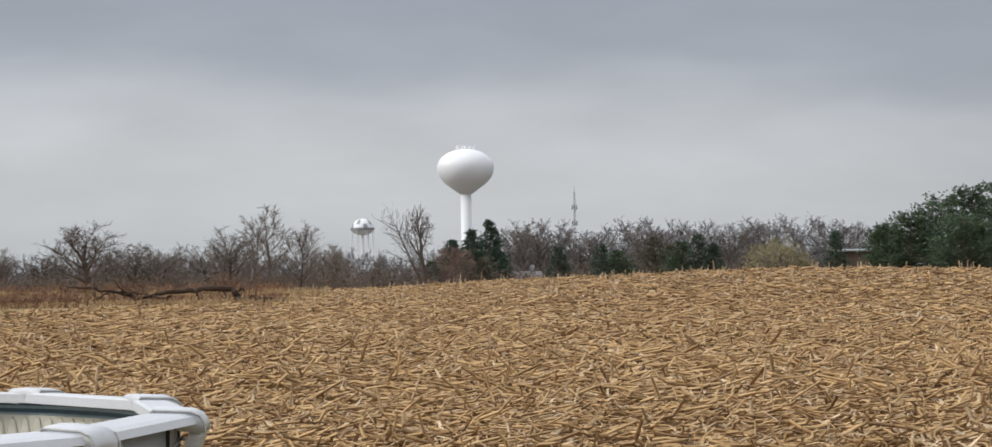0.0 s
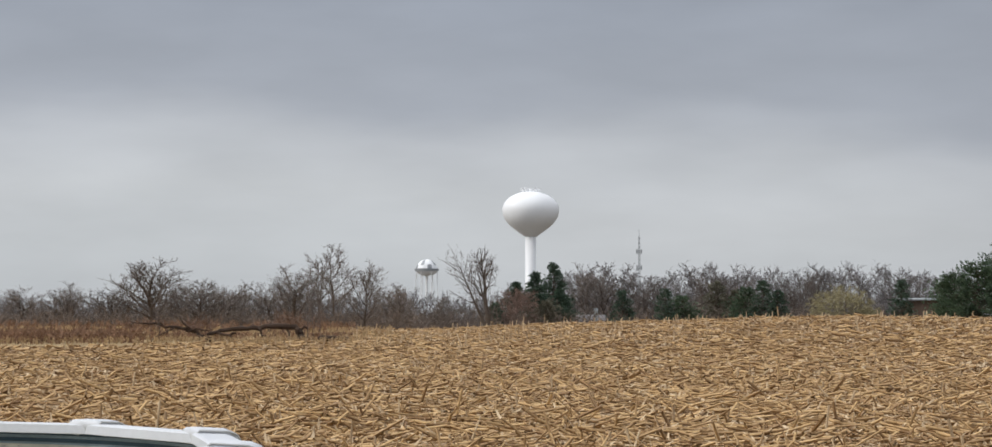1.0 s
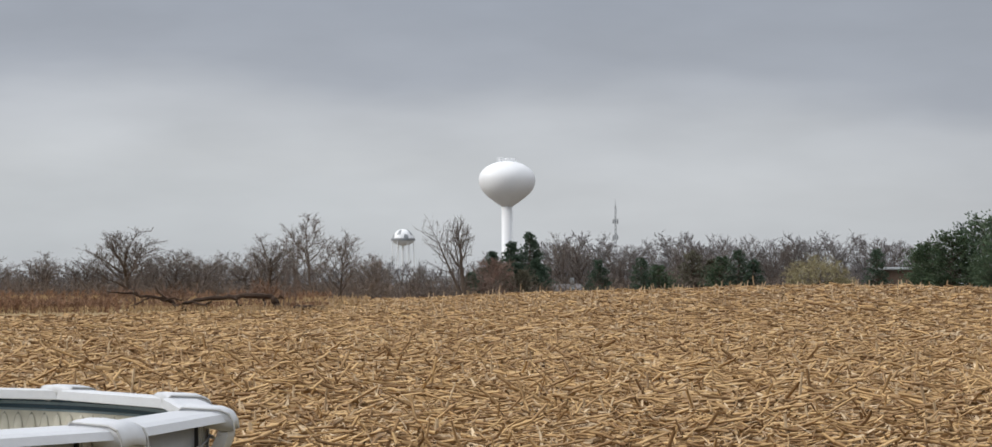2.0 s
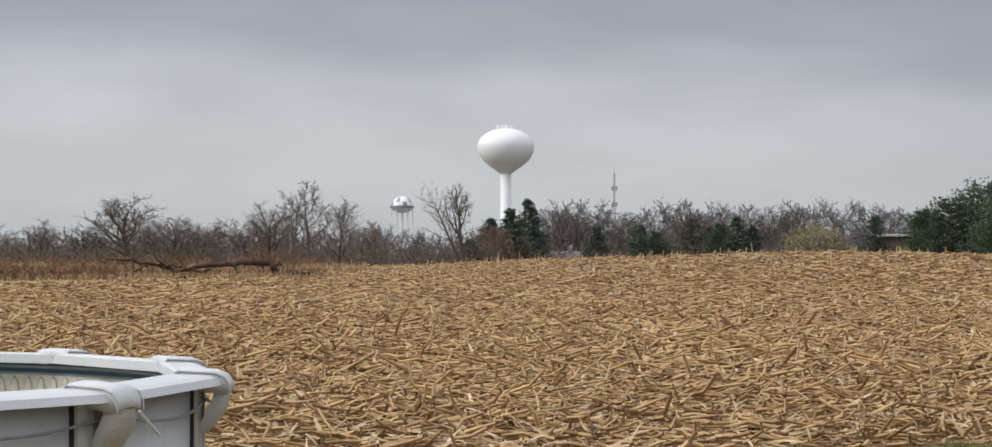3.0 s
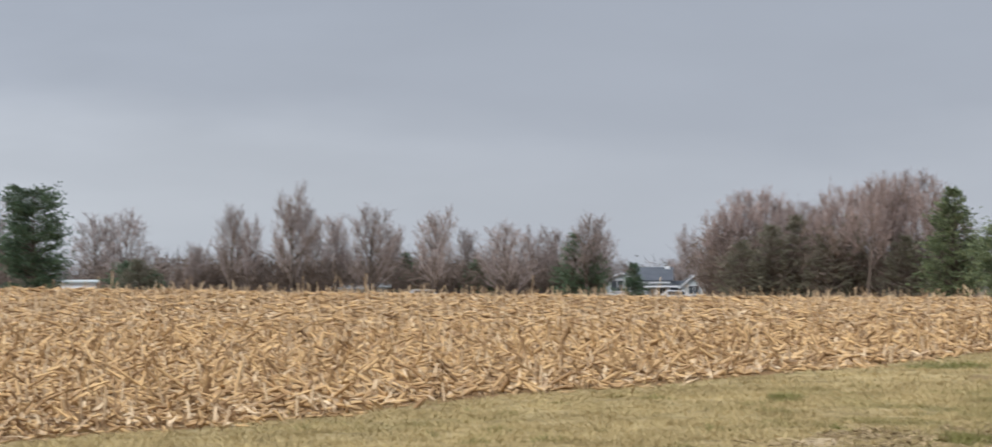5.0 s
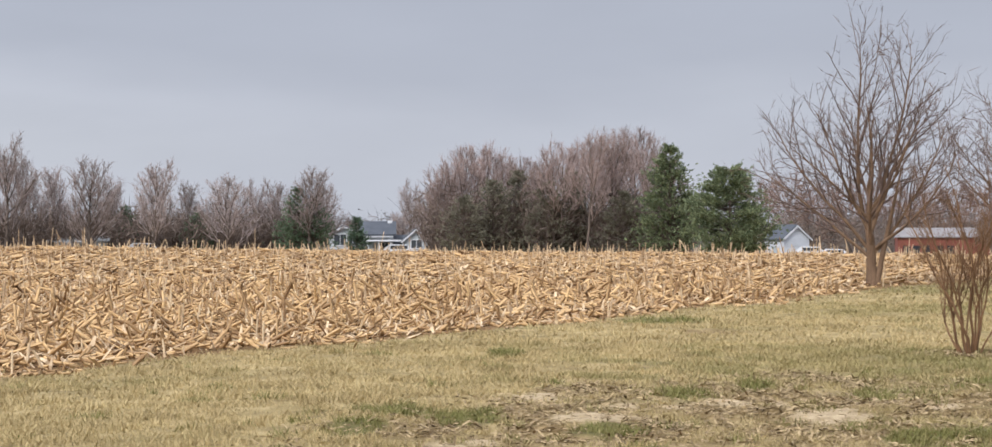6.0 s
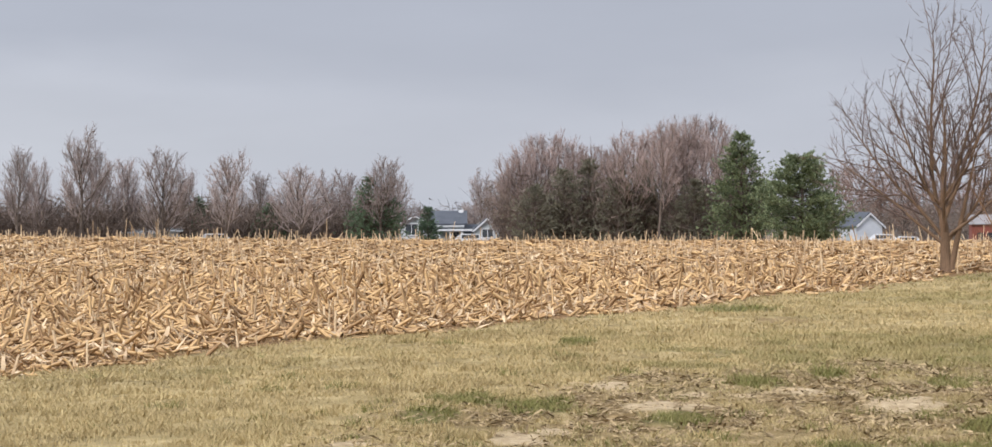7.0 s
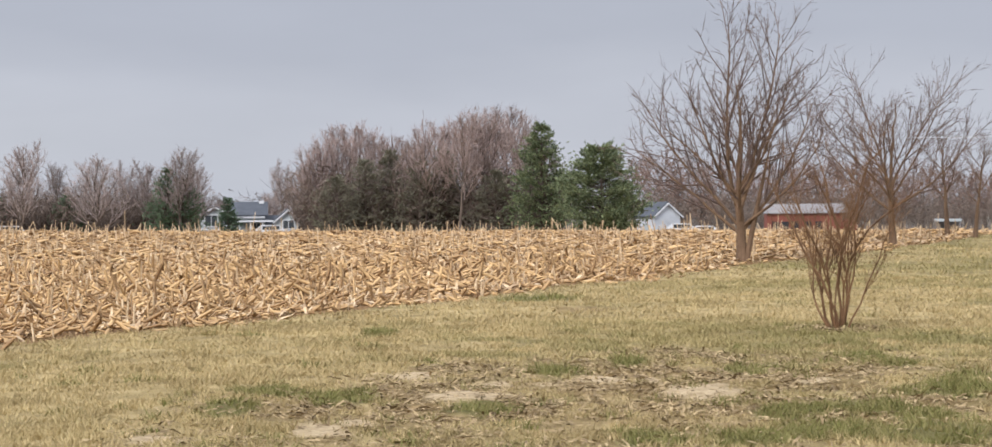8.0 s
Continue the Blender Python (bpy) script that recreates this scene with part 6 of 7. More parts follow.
# ---------------------------------------------------------------- the swimming pool
def pool():
    cx, cy = -4.42, 11.06
    R, n, phase = 2.74, 13, radians(-26.0)
    zt = 1.072
    zg = -0.215
    e = thing("swimming_pool", "round above-ground pool with white resin rails and grey steel wall", "pool", cx, cy, 0)

    def ring(bm, r0, r1, z0, z1, sides=104):
        a = [bm.verts.new((r * math.cos(2 * math.pi * i / sides), r * math.sin(2 * math.pi * i / sides), z)) for i in range(sides) for r, z in ((r0, z0), (r1, z0), (r1, z1), (r0, z1))]
        for i in range(sides):
            j = (i + 1) % sides
            for k in range(4):
                l = (k + 1) % 4
                bm.faces.new((a[4 * i + k], a[4 * j + k], a[4 * j + l], a[4 * i + l]))
        return bm

    part("wall", ring(bmesh.new(), R - 0.085, R - 0.073, zg, zt - 0.03), POOL_WALL, e, "grey steel pool wall", smooth=True)
    part("liner", ring(bmesh.new(), R - 0.100, R - 0.087, zt - 0.080, zt - 0.02), LINER, e, "dark blue liner band")
    part("liner", ring(bmesh.new(), R - 0.102, R - 0.087, zt - 0.098, zt - 0.082), LINER_PALE, e, "pale blue liner band")
    part("liner", ring(bmesh.new(), R - 0.100, R - 0.087, zt - 0.125, zt - 0.10), LINER, e, "dark blue liner band")
    part("liner", ring(bmesh.new(), R - 0.102, R - 0.087, zt - 0.140, zt - 0.127), LINER_PALE, e, "pale blue liner band")
    part("liner", ring(bmesh.new(), R - 0.100, R - 0.087, zg, zt - 0.142), PEBBLE, e, "pebble-patterned liner")
    part("floor", lathe([(R - 0.105, zg), (R - 0.105, zg + 0.03)], 64), PEBBLE, e)
    corner = lambda k, r: (r * math.cos(phase + 2 * math.pi * k / n), r * math.sin(phase + 2 * math.pi * k / n))
    # the raised pebble columns of the liner
    for i in range(60):
        a = radians(20 + i * 2.4)
        bm = bmesh.new()
        x, y = (R - 0.105) * math.cos(a), (R - 0.105) * math.sin(a)
        bmesh.ops.create_uvsphere(bm, u_segments=8, v_segments=6, radius=1.0, matrix=Matrix.Translation((x, y, zt - 0.33)) @ Matrix.Rotation(a, 4, "Z") @ Matrix.Diagonal((0.008, 0.045, 0.18, 1)))
        part("pebble_column", bm, PEBBLE, e, smooth=True)
    for k in range(n):
        # a top rail: a flat seat with a lip turned down outside
        p, q = Vector(corner(k, 1)), Vector(corner(k + 1, 1))
        bm = bmesh.new()
        prof = ((R - 0.155, zt - 0.062), (R - 0.168, zt - 0.058), (R - 0.168, zt - 0.004), (R - 0.15, zt + 0.008), (R + 0.03, zt - 0.002), (R + 0.075, zt - 0.016), (R + 0.098, zt - 0.056), (R + 0.085, zt - 0.058), (R + 0.065, zt - 0.035), (R - 0.13, zt - 0.025))
        va = [bm.verts.new((p.x * r, p.y * r, z)) for r, z in prof]
        vb = [bm.verts.new((q.x * r, q.y * r, z)) for r, z in prof]
        m = len(prof)
        for i in range(m):
            bm.faces.new((va[i], va[(i + 1) % m], vb[(i + 1) % m], vb[i]))
        bm.faces.new(va[::-1])
        bm.faces.new(vb)
        part("top_rail", bm, RESIN, e)
        # the cap over the joint
        bm = bmesh.new()
        a = phase + 2 * math.pi * k / n
        prof = ((R - 0.172, -0.050), (R - 0.180, 0.010), (R - 0.160, 0.027), (R + 0.035, 0.014), (R + 0.086, -0.006), (R + 0.112, -0.05), (R + 0.116, -0.094), (R + 0.08, -0.094))
        w0 = 0.100
        cols = []
        for s, dz, dr in ((-1.0, -0.012, -0.008), (-0.86, 0.004, 0.0), (0, 0.012, 0.004), (0.86, 0.004, 0.0), (1.0, -0.012, -0.008)):
            c = []
            for i, (r, z) in enumerate(prof):
                t = s * (w0 * (1.35 if i < 3 else 1.0))
                rr = r + dr
                c.append(bm.verts.new((rr * math.cos(a) - t * math.sin(a), rr * math.sin(a) + t * math.cos(a), zt + z + dz)))
            cols.append(c)
        for c0, c1 in zip(cols, cols[1:]):
            for i in range(len(prof)):
                j = (i + 1) % len(prof)
                bm.faces.new((c0[i], c0[j], c1[j], c1[i]))
        bm.faces.new(cols[0][::-1])
        bm.faces.new(cols[-1])
        cap = part("rail_cap", bm, RESIN, e, smooth=True)
        # a darker welt along either edge of the cap
        for s in (-1, 1):
            pts = []
            for i, (r, z) in enumerate(prof[1:7]):
                t = s * w0 * (1.37 if i < 2 else 1.03)
                pts.append((r * math.cos(a) - t * math.sin(a), r * math.sin(a) + t * math.cos(a), zt + z - 0.006))
            v, f = tubes(pts[:-1], pts[1:], [0.006] * 5, [0.006] * 5, 5)
            mesh_object("welt", v, f, RESIN_GREY, cap, "grey welt")
        # the boot below it: a hollow tongue that sweeps from the cap's outer edge in to the upright
        bm = bmesh.new()
        rows_ = []
        for z, depth, back, half in ((zt - 0.088, 0.106, 0.030, 0.086), (zt - 0.13, 0.104, 0.020, 0.096), (zt - 0.18, 0.088, -0.002, 0.102), (zt - 0.23, 0.060, -0.030, 0.100), (zt - 0.28, 0.020, -0.055, 0.090), (zt - 0.32, -0.020, -0.068, 0.070)):
            prof2 = []
            for t, d in ((-half, back), (-half, depth - 0.022), (-half * 0.55, depth), (half * 0.55, depth), (half, depth - 0.022), (half, back)):
                rr = R + d
                prof2.append(bm.verts.new((rr * math.cos(a) - t * math.sin(a), rr * math.sin(a) + t * math.cos(a), z)))
            rows_.append(prof2)
        for c0, c1 in zip(rows_, rows_[1:]):
            for i in range(6):
                bm.faces.new((c0[i], c0[(i + 1) % 6], c1[(i + 1) % 6], c1[i]))
        bm.faces.new(rows_[0])
        bm.faces.new(rows_[-1][::-1])
        part("boot", bm, RESIN_GREY, e, "grey moulded boot")
        bm = bmesh.new()
        box(bm, (R - 0.086, -0.195, zg), (R - 0.052, 0.195, zt - 0.045), 0.010)
        bmesh.ops.transform(bm, matrix=Matrix.Rotation(a, 4, "Z"), verts=bm.verts)
        part("upright", bm, RESIN_GREY, e)
        # two ribs down the upright and the dark gap along its edge
        for t in (-0.08, 0.08):
            bm = bmesh.new()
            box(bm, (R - 0.053, t - 0.012, zg), (R - 0.043, t + 0.012, zt - 0.05), 0.004)
            bmesh.ops.transform(bm, matrix=Matrix.Rotation(a, 4, "Z"), verts=bm.verts)
            part("rib", bm, RESIN_GREY, e)
        bm = bmesh.new()
        box(bm, (R - 0.088, -0.211, zg), (R - 0.062, -0.196, zt - 0.04))
        bmesh.ops.transform(bm, matrix=Matrix.Rotation(a, 4, "Z"), verts=bm.verts)
        part("seam", bm, DARK, e, "dark wall seam")
    # the cable of the winter cover, drawn round the wall and knotted at a boot
    bm = bmesh.new()
    pts = []
    for i in range(0, 131):
        a = phase + 2 * math.pi * i / 130
        sag = 0.055 * abs(math.sin(n * (a - phase) / 2))
        pts.append(((R - 0.024) * math.cos(a), (R - 0.024) * math.sin(a), zt - 0.135 - sag))
    v, f = tubes(pts[:-1], pts[1:], [0.008] * 130, [0.008] * 130, 6)
    mesh_object("cover_cable", v, f, CABLE, e, "grey wound cable")
    a = phase + 0.008
    part("cable_end", rod(bmesh.new(), ((R + 0.15) * math.cos(a), (R + 0.15) * math.sin(a), zt - 0.10), ((R + 0.17) * math.cos(a + 0.05), (R + 0.17) * math.sin(a + 0.05), zt - 0.228), 0.009, 0.009, 6), RESIN, e)


pool()


# ---------------------------------------------------------------- stubble, straw and grass
def scatter(rng, n, a0, a1, r0, r1):
    az = np.radians(rng.uniform(a0, a1, n))
    r = np.sqrt(rng.uniform(r0 * r0, r1 * r1, n))
    return r * np.sin(az), r * np.cos(az)


def corn_litter():
    """Cut stalks lying crosswise over the field, thick near the viewer, thinner far off."""
    rng = np.random.default_rng(71)
    P0, P1, RA = [], [], []
    for r0, r1, dens, lo, hi, rad, bent in ((17, 27, 36, 0.28, 0.80, 0.0175, True), (27, 40, 29, 0.32, 0.9, 0.021, False), (40, 58, 17, 0.36, 0.95, 0.027, False), (58, 90, 6.2, 0.4, 1.0, 0.034, False), (90, 150, 2.7, 0.45, 1.1, 0.046, False)):
        area = 0.5 * radians(82) * (r1 * r1 - r0 * r0)
        x, y = scatter(rng, int(area * dens), -16, 66, r0, r1)
        inside = in_field(x, y)
        keep = inside + 1.3 * (ripple(x, y, 1.6, 17) - 0.5) > np.abs(rng.normal(0, 0.55, len(x))) - 0.35
        x, y, inside = x[keep], y[keep], np.clip(inside[keep] / 2.0, 0, 1)
        n = len(x)
        z = surface(x, y)
        lawnward = np.interp(np.degrees(np.arctan2(x, y)), (10, 26), (0.0, 1.0))
        L = rng.uniform(lo, hi, n) * rng.uniform(0.45, 1.0, n) * (0.5 + 0.5 * inside) * 0.76
        a = rng.uniform(0, 2 * np.pi, n)
        tilt = np.abs(rng.normal(0, 0.10, n)) * np.where(rng.random(n) < 0.10, 3.5, 1.0)
        # stalks stand up more where the field faces the lawn, and lie flat far off
        tilt = np.minimum(tilt * (1.2 + 1.5 * lawnward), 1.3 if r1 < 60 else 0.2)
        lift = rng.uniform(0.0, 0.13, n) * (0.25 + 0.75 * inside)
        d = np.stack([np.cos(a) * np.cos(tilt), np.sin(a) * np.cos(tilt), np.sin(tilt)], 1)
        p = np.stack([x, y, z + lift], 1)
        rr = rad * rng.uniform(0.5, 1.5, n) * (1 + 0.22 * lawnward)
        q = p + d * (L * (0.5 if bent else 1.0))[:, None]
        q[:, 2] = np.maximum(q[:, 2], surface(q[:, 0], q[:, 1]) + 0.01)
        P0.append(p); P1.append(q); RA.append(rr)
        if bent:
            d2 = d + rng.normal(0, 0.4, (n, 3)) * np.array([1, 1, 0.5])
            d2 /= np.linalg.norm(d2, axis=1, keepdims=True)
            e = q + d2 * (L * 0.5)[:, None]
            e[:, 2] = np.maximum(e[:, 2], surface(e[:, 0], e[:, 1]) + 0.01)
            P0.append(q); P1.append(e); RA.append(rr * 0.9)
    p0, p1, ra = np.concatenate(P0), np.concatenate(P1), np.concatenate(RA)
    v, f = tubes(p0, p1, ra, ra * 0.92, 3)
    tagged(mesh_object("corn_litter", v, f, STRAW), "thick litter of cut tan corn stalks over the field", "corn stalks", kind="stuff")


def corn_leaves():
    """Dry husks and leaves, curled strips with a fold along them."""
    rng = np.random.default_rng(72)
    V = []
    for r0, r1, dens, w in ((17, 28, 28, 0.028), (28, 45, 22, 0.038), (45, 80, 9, 0.050), (80, 150, 2.5, 0.073)):
        area = 0.5 * radians(84) * (r1 * r1 - r0 * r0)
        x, y = scatter(rng, int(area * dens), -17, 67, r0, r1)
        keep = in_field(x, y) + 1.3 * (ripple(x, y, 1.6, 17) - 0.5) > rng.normal(0.6, 0.5, len(x))
        x, y = x[keep], y[keep]
        n = len(x)
        z = surface(x, y) + rng.uniform(0.03, 0.10, n)
        L = rng.uniform(0.16, 0.55, n)
        a = rng.uniform(0, 2 * np.pi, n)
        tilt = rng.normal(0.1, 0.35, n) * np.interp(np.degrees(np.arctan2(x, y)), (12, 26), (1.0, 1.6)) * (1.0 if r1 < 81 else 0.6)
        d = np.stack([np.cos(a) * np.cos(tilt), np.sin(a) * np.cos(tilt), np.sin(tilt)], 1)
        s = np.stack([-np.sin(a), np.cos(a), rng.normal(0, 0.5, n)], 1)
        s /= np.linalg.norm(s, axis=1, keepdims=True)
        up = np.cross(d, s)
        c = np.stack([x, y, z], 1)
        ww = (w * rng.uniform(0.5, 1.3, n) * np.interp(np.degrees(np.arctan2(x, y)), (8, 24), (0.74, 1.0)))[:, None]
        e0 = c - d * (L * 0.5)[:, None] - up * ww * 0.8
        e1 = c + d * (L * 0.5)[:, None] - up * ww * 1.2
        V.append(np.stack([e0 - s * ww * 0.5, e0 + s * ww * 0.5, c + s * ww, c - s * ww], 1))
        V.append(np.stack([c - s * ww, c + s * ww, e1 + s * ww * 0.25, e1 - s * ww * 0.25], 1))
    v = np.concatenate(V).reshape(-1, 3)
    tagged(mesh_object("corn_husks", v, np.arange(len(v)).reshape(-1, 4), HUSK), "dry pale corn leaves and husks strewn over the field", "corn leaves", kind="stuff")


def corn_stubble():
    """Stumps of stalks still rooted, leaning at all angles."""
    rng = np.random.default_rng(73)
    x, y = np.concatenate([np.stack(scatter(rng, n, a0, a1, r0, r1)) for n, a0, a1, r0, r1 in ((900, -17, 20, 22, 60), (2200, -17, 22, 60, 150), (2600, -8, 24, 100, 150), (1700, 20, 67, 22, 50), (4600, 22, 67, 50, 92), (1500, 22, 67, 76, 90))], axis=1)
    keep = in_field(x, y) > 0.15
    x, y = x[keep], y[keep]
    n = len(x)
    z = surface(x, y)
    az = np.degrees(np.arctan2(x, y))
    L = rng.uniform(0.12, 0.42, n) * np.where(rng.random(n) < 0.11, 1.7, 1.0) * np.interp(az, (10, 30), (0.75, 1.05))
    L = L * np.where((np.hypot(x, y) > 64) & (az > 22) & (rng.random(n) < 0.22), 1.55, 1.0)
    L = L * np.where((np.hypot(x, y) > 98) & (az < 24) & (rng.random(n) < 0.3), 1.7, 1.0)
    lean = np.abs(rng.normal(0, 0.35, n)) * np.where(rng.random(n) < 0.45, 2.2, 0.6)
    a = rng.uniform(0, 2 * np.pi, n)
    d = np.stack([np.cos(a) * np.sin(lean), np.sin(a) * np.sin(lean), np.cos(lean)], 1)
    p = np.stack([x, y, z - 0.02], 1)
    q = p + d * L[:, None]
    rr = rng.uniform(0.013, 0.024, n) * np.where(np.hypot(x, y) > 98, 1.5, 1.0)
    v, f = tubes(p, q, rr * 1.1, rr * 0.9, 4)
    tagged(mesh_object("corn_stubble", v, f, HUSK), "upright and leaning stumps of cut corn stalks", "corn stubble", kind="stuff")


def grass_material():
    m = material("grass_blade", (0.205, 0.15, 0.067), (0.55, 0.43, 0.215), 0.55, 0.8, 0, 5, 0.38)
    nt = m.node_tree
    b = nt.nodes["Principled BSDF"]
    src = b.inputs["Base Color"].links[0].from_socket
    at_ = nt.nodes.new("ShaderNodeAttribute")
    at_.attribute_name = "green"
    k = nt.nodes.new("ShaderNodeMix")
    k.data_type = "RGBA"
    w_ = nt.nodes.new("ShaderNodeAttribute")
    w_.attribute_name = "scuffed"
    half = nt.nodes.new("ShaderNodeMath")
    half.operation = "MULTIPLY"
    half.inputs[1].default_value = 0.6
    nt.links.new(w_.outputs["Fac"], half.inputs[0])
    dead = nt.nodes.new("ShaderNodeMix")
    dead.data_type = "RGBA"
    nt.links.new(half.outputs[0], dead.inputs["Factor"])
    nt.links.new(src, dead.inputs["A"])
    dead.inputs["B"].default_value = (0.25, 0.185, 0.09, 1)
    nt.links.new(at_.outputs["Fac"], k.inputs["Factor"])
    nt.links.new(dead.outputs["Result"], k.inputs["A"])
    k.inputs["B"].default_value = (0.132, 0.130, 0.034, 1)
    nt.links.new(k.outputs["Result"], b.inputs["Base Color"])
    return m


def lawn_grass():
    """Short dormant blades, greener here and there, missing where the ground is bare, with longer green tussocks."""
    rng = np.random.default_rng(74)
    V, G, W = [], [], []

    def blades(x, y, h, w, green, scuffed, spread=0.6):
        n = len(x)
        a = rng.uniform(0, 2 * np.pi, n)
        lean = rng.normal(0, spread, (n, 2)) * h[:, None]
        p = np.stack([x, y, surface(x, y) - 0.004], 1)
        s = np.stack([np.cos(a), np.sin(a), np.zeros(n)], 1) * (w * rng.uniform(0.6, 1.4, n))[:, None]
        V.append(np.stack([p - s, p + s, p + np.concatenate([lean, h[:, None]], 1)], 1))
        W.append(np.repeat(scuffed, 3))
        G.append(np.repeat(np.clip(green + rng.normal(0.04, 0.10, n), 0, 1), 3))

    for r0, r1, dens, h, w in ((14.5, 21, 1700, 0.05, 0.006), (21, 32, 900, 0.055, 0.008), (32, 50, 280, 0.06, 0.0125), (50, 95, 60, 0.07, 0.02)):
        area = 0.5 * radians(62) * (r1 * r1 - r0 * r0)
        x, y = scatter(rng, int(area * dens), 6, 68, r0, r1)
        keep = in_field(x, y) + 1.3 * (ripple(x, y, 1.6, 17) - 0.5) < rng.normal(-0.3, 0.35, len(x))
        x, y = x[keep], y[keep]
        green, bare, scuffed = lawn_tones(x, y)
        f = ripple(x, y, 0.35, 7) - 0.5 + 0.6 * (ripple(x, y, 0.14, 8) - 0.5)
        keep = rng.random(len(x)) < np.clip(0.7 + 1.2 * f - 0.95 * scuffed - 1.4 * bare, 0.02, 1)
        x, y, f, green, scuffed = x[keep], y[keep], f[keep], green[keep], scuffed[keep]
        blades(x, y, h * rng.uniform(0.45, 1.25, len(x)) * (1 + np.clip(f, -0.45, 0.8)) * (1 + 0.25 * green), w, green, scuffed)
    # tussocks
    cx, cy = scatter(rng, 5200, 30, 66, 14.8, 30)
    keep = ((rng.random(len(cx)) < 0.02 + 0.06 * worn_lawn(cx, cy)) | (rng.random(len(cx)) < 0.8 * patches(cx, cy, TUFTED, 31))) & (in_field(cx, cy) < -0.3)
    for px, py in zip(cx[keep], cy[keep]):
        size = rng.uniform(0.05, 0.15)
        n = int(700 * size ** 1.2)
        d = rng.normal(0, size, (n, 2))
        blades(px + d[:, 0], py + d[:, 1], rng.uniform(0.06, 0.13) * rng.uniform(0.5, 1.2, n) * np.exp(-(d ** 2).sum(1) / (2 * size * size) * 0.5), 0.007, np.full(n, rng.uniform(0.5, 1.0)), np.zeros(n), 0.5)
    v = np.concatenate(V).reshape(-1, 3)
    ob = mesh_object("lawn_grass", v, np.arange(len(v)).reshape(-1, 3), grass_material())
    ob.data.attributes.new("green", "FLOAT", "POINT").data.foreach_set("value", np.concatenate(G).astype(np.float32))
    ob.data.attributes.new("scuffed", "FLOAT", "POINT").data.foreach_set("value", np.concatenate(W).astype(np.float32))
    tagged(ob, "short dormant tan lawn grass with green tufts", "grass", kind="stuff")


def lawn_litter():
    """Flakes of thatch and dead leaves over the scuffed lawn and round the shrub's foot."""
    rng = np.random.default_rng(75)
    x, y = scatter(rng, 34000, 34, 67, 14.6, 27)
    _, mat_, scuff_ = lawn_tones(x, y)
    keep = rng.random(len(x)) < 0.12 * worn_lawn(x, y) + 0.8 * scuff_ * (1 - mat_) + 0.08 * mat_
    fx, fy = scatter(rng, 60000, 8, 66, 17, 62)
    rim = np.exp(-((in_field(fx, fy) + 0.5) / 0.45) ** 2) > rng.random(len(fx))
    sx, sy, _ = at(58.4, 29.2)
    x = np.concatenate([x[keep], fx[rim], sx + rng.normal(0, 0.38, 1000)])
    y = np.concatenate([y[keep], fy[rim], sy + rng.normal(0, 0.38, 1000)])
    n = len(x)
    c = np.stack([x, y, surface(x, y) + rng.uniform(0.005, 0.035, n)], 1)
    a, tilt = rng.uniform(0, 2 * np.pi, n), rng.normal(0, 0.25, n)
    d = np.stack([np.cos(a) * np.cos(tilt), np.sin(a) * np.cos(tilt), np.sin(tilt)], 1)
    s = np.cross(d, rng.normal(0, 0.2, (n, 3)) + np.array([0, 0, 1.0]))
    s /= np.linalg.norm(s, axis=1, keepdims=True)
    up = np.cross(s, d)
    L, w = rng.uniform(0.025, 0.11, n)[:, None], rng.uniform(0.005, 0.017, n)[:, None]
    v = np.concatenate([np.stack([c - d * L - up * w, c - s * w, c + s * w * 0.2, c - d * L * 0.6 + s * w], 1), np.stack([c - s * w, c + d * L - up * w * 0.8, c + d * L * 0.5 + s * w, c + s * w * 0.2], 1)]).reshape(-1, 3)
    mat = material("thatch", (0.115, 0.075, 0.034), (0.43, 0.32, 0.175), 3.0, 0.85, 0, 6, 0.7)
    tagged(mesh_object("lawn_litter", v, np.arange(len(v)).reshape(-1, 4), mat), "brown dead leaves and thatch scattered on the scuffed lawn", "leaf litter", kind="stuff")


lawn_litter()


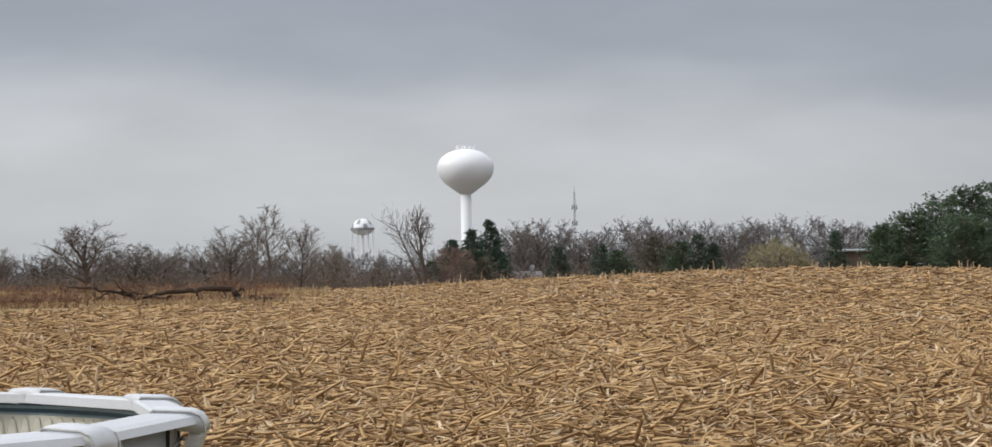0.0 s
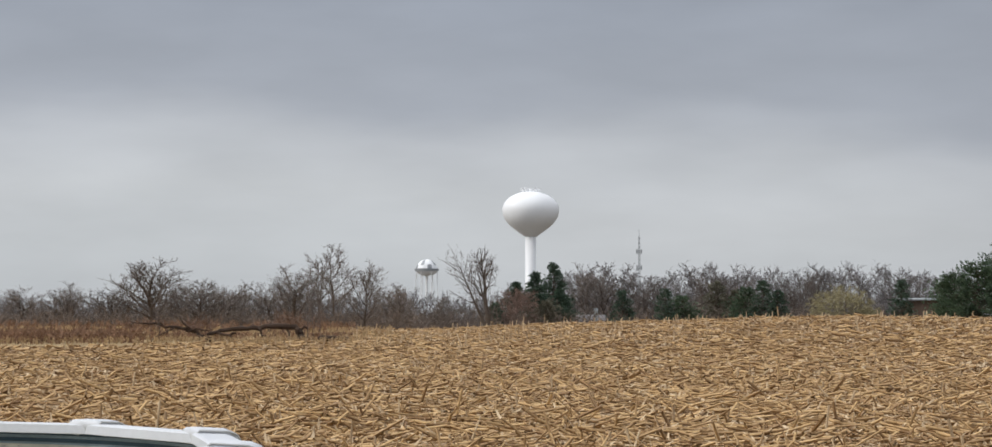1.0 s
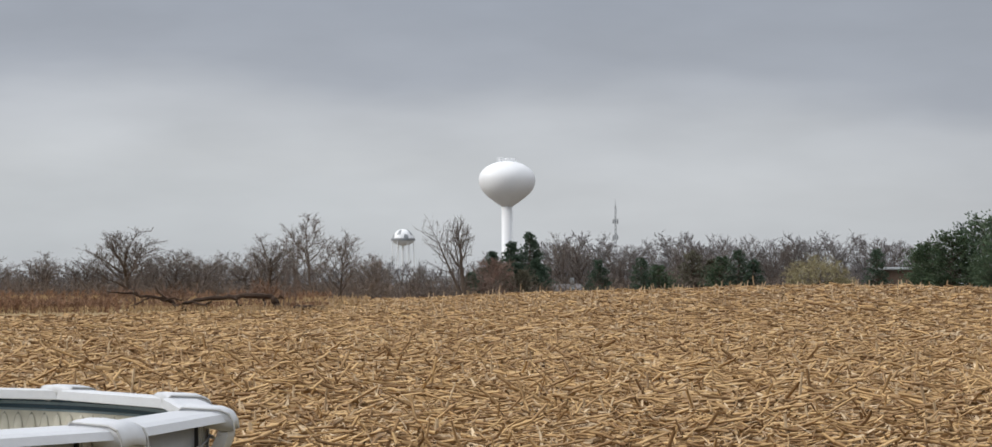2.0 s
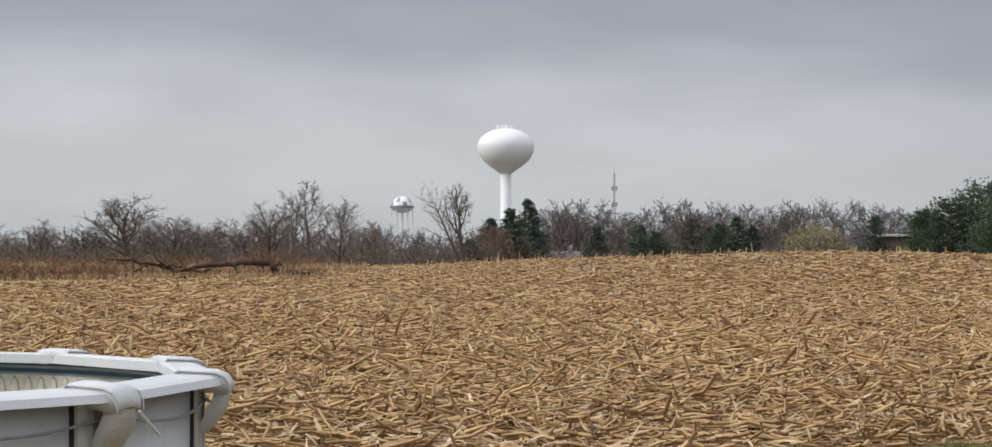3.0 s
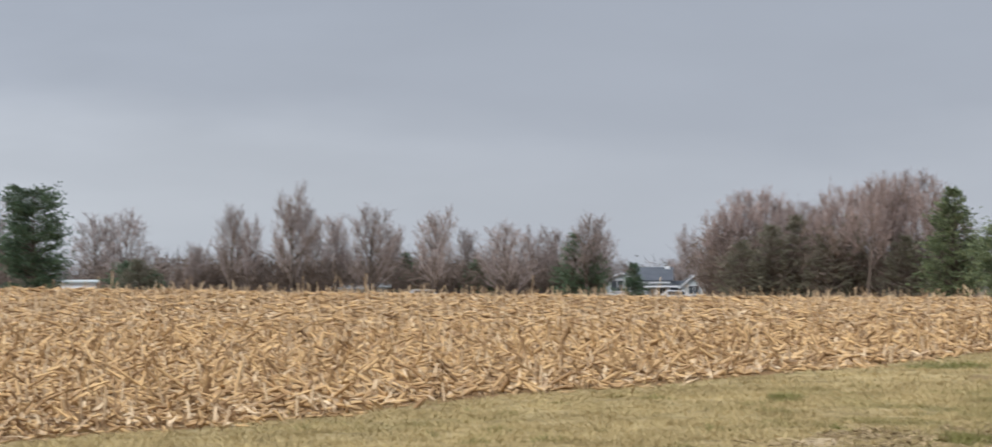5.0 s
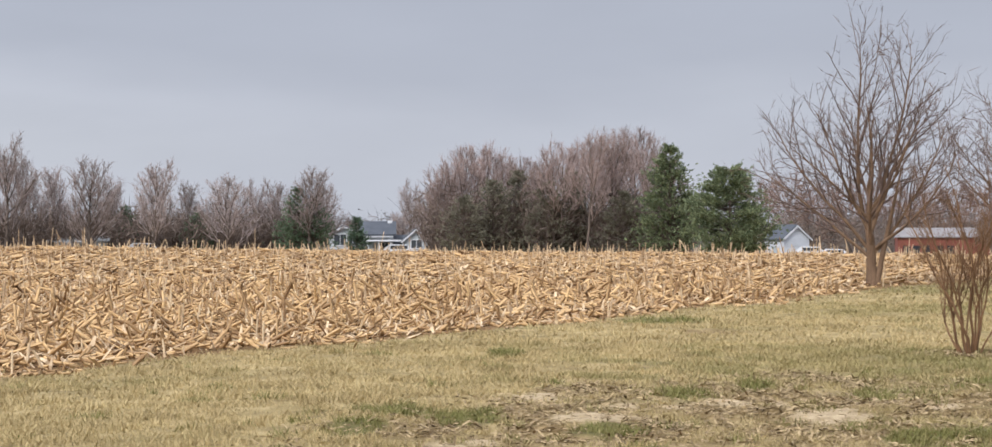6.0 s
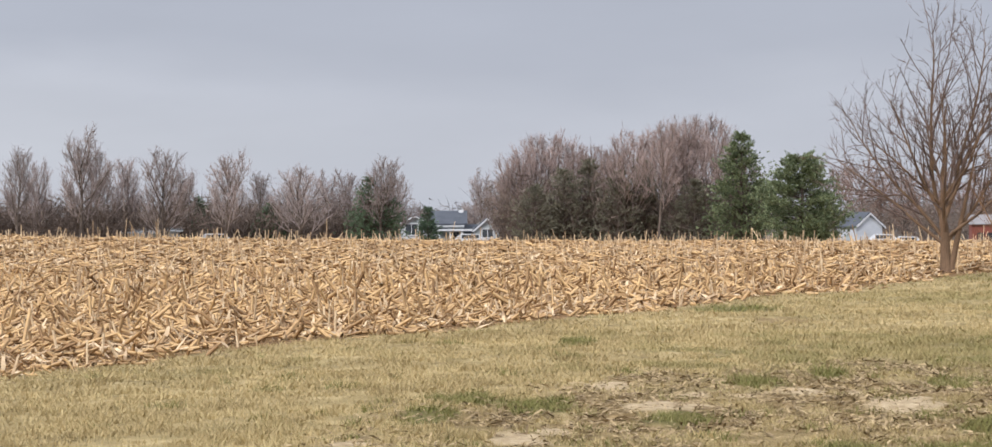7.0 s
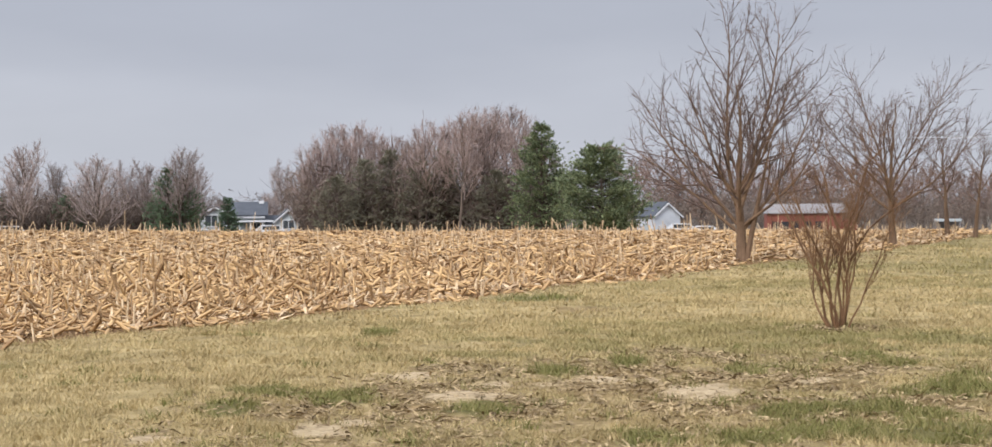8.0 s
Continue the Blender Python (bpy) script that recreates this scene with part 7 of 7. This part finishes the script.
def corn_stalks():
    """Broken stalks that still stand clear of the litter: a jointed stem with a torn dry leaf."""
    rng = np.random.default_rng(76)
    protos = []
    for bend in (0.05, 0.16, -0.1, 0.02):
        e = new("corn_stalk")
        tagged(e, "pale broken corn stalk standing in the stubble", "corn stalk", "standing corn stalks")
        pts, rad = [], []
        for i in range(13):
            t = i / 12
            pts.append((bend * t * t, 0.3 * bend * t, t))
            rad.append((0.040 - 0.012 * t) * (1.28 if i in (3, 7, 11) else 1.0))
        n = 7
        bm = bmesh.new()
        rows = [[bm.verts.new((x + r * math.cos(2 * math.pi * k / n), y + r * math.sin(2 * math.pi * k / n), z)) for k in range(n)] for (x, y, z), r in zip(pts, rad)]
        for a, b in zip(rows, rows[1:]):
            for k in range(n):
                bm.faces.new((a[k], a[(k + 1) % n], b[(k + 1) % n], b[k]))
        bm.faces.new([v for v in rows[-1]])
        part("stem", bm, HUSK, e)
        bm = bmesh.new()
        strip = []
        side = 1 if bend > 0 else -1
        for i in range(7):
            t = i / 6
            x = side * (0.03 + 0.34 * t) + bend * 0.3
            z = 0.58 + 0.32 * t - 0.85 * t * t
            w = 0.045 * (1 - t) ** 0.6 + 0.004
            strip.append([bm.verts.new((x, -w, z + 0.02)), bm.verts.new((x, 0, z)), bm.verts.new((x, w, z + 0.02))])
        for a, b in zip(strip, strip[1:]):
            for k in (0, 1):
                bm.faces.new((a[k], a[k + 1], b[k + 1], b[k]))
        part("leaf", bm, STRAW, e, "torn dry leaf")
        protos.append(e)
    x, y = np.concatenate([np.stack(scatter(rng, k, a0, a1, r0, r1)) for k, a0, a1, r0, r1 in ((70, -12, 30, 21, 45), (150, 20, 60, 24, 50), (140, 26, 62, 50, 84))], axis=1)
    keep = in_field(x, y) > 0.8
    for i, (px, py) in enumerate(zip(x[keep], y[keep])):
        tall, fat = rng.uniform(0.22, 0.5), rng.uniform(0.36, 0.5)
        m = pose(px, py, float(surface(px, py)) - 0.02, rng.normal(0, 16), rng.normal(0, 16), rng.uniform(0, 360)) @ Matrix.Diagonal((fat, fat, tall, 1))
        if i < len(protos):
            protos[i].matrix_basis = m
        else:
            copy_thing(protos[i % len(protos)], m)


corn_stalks()
corn_litter()
corn_leaves()
corn_stubble()
lawn_grass()
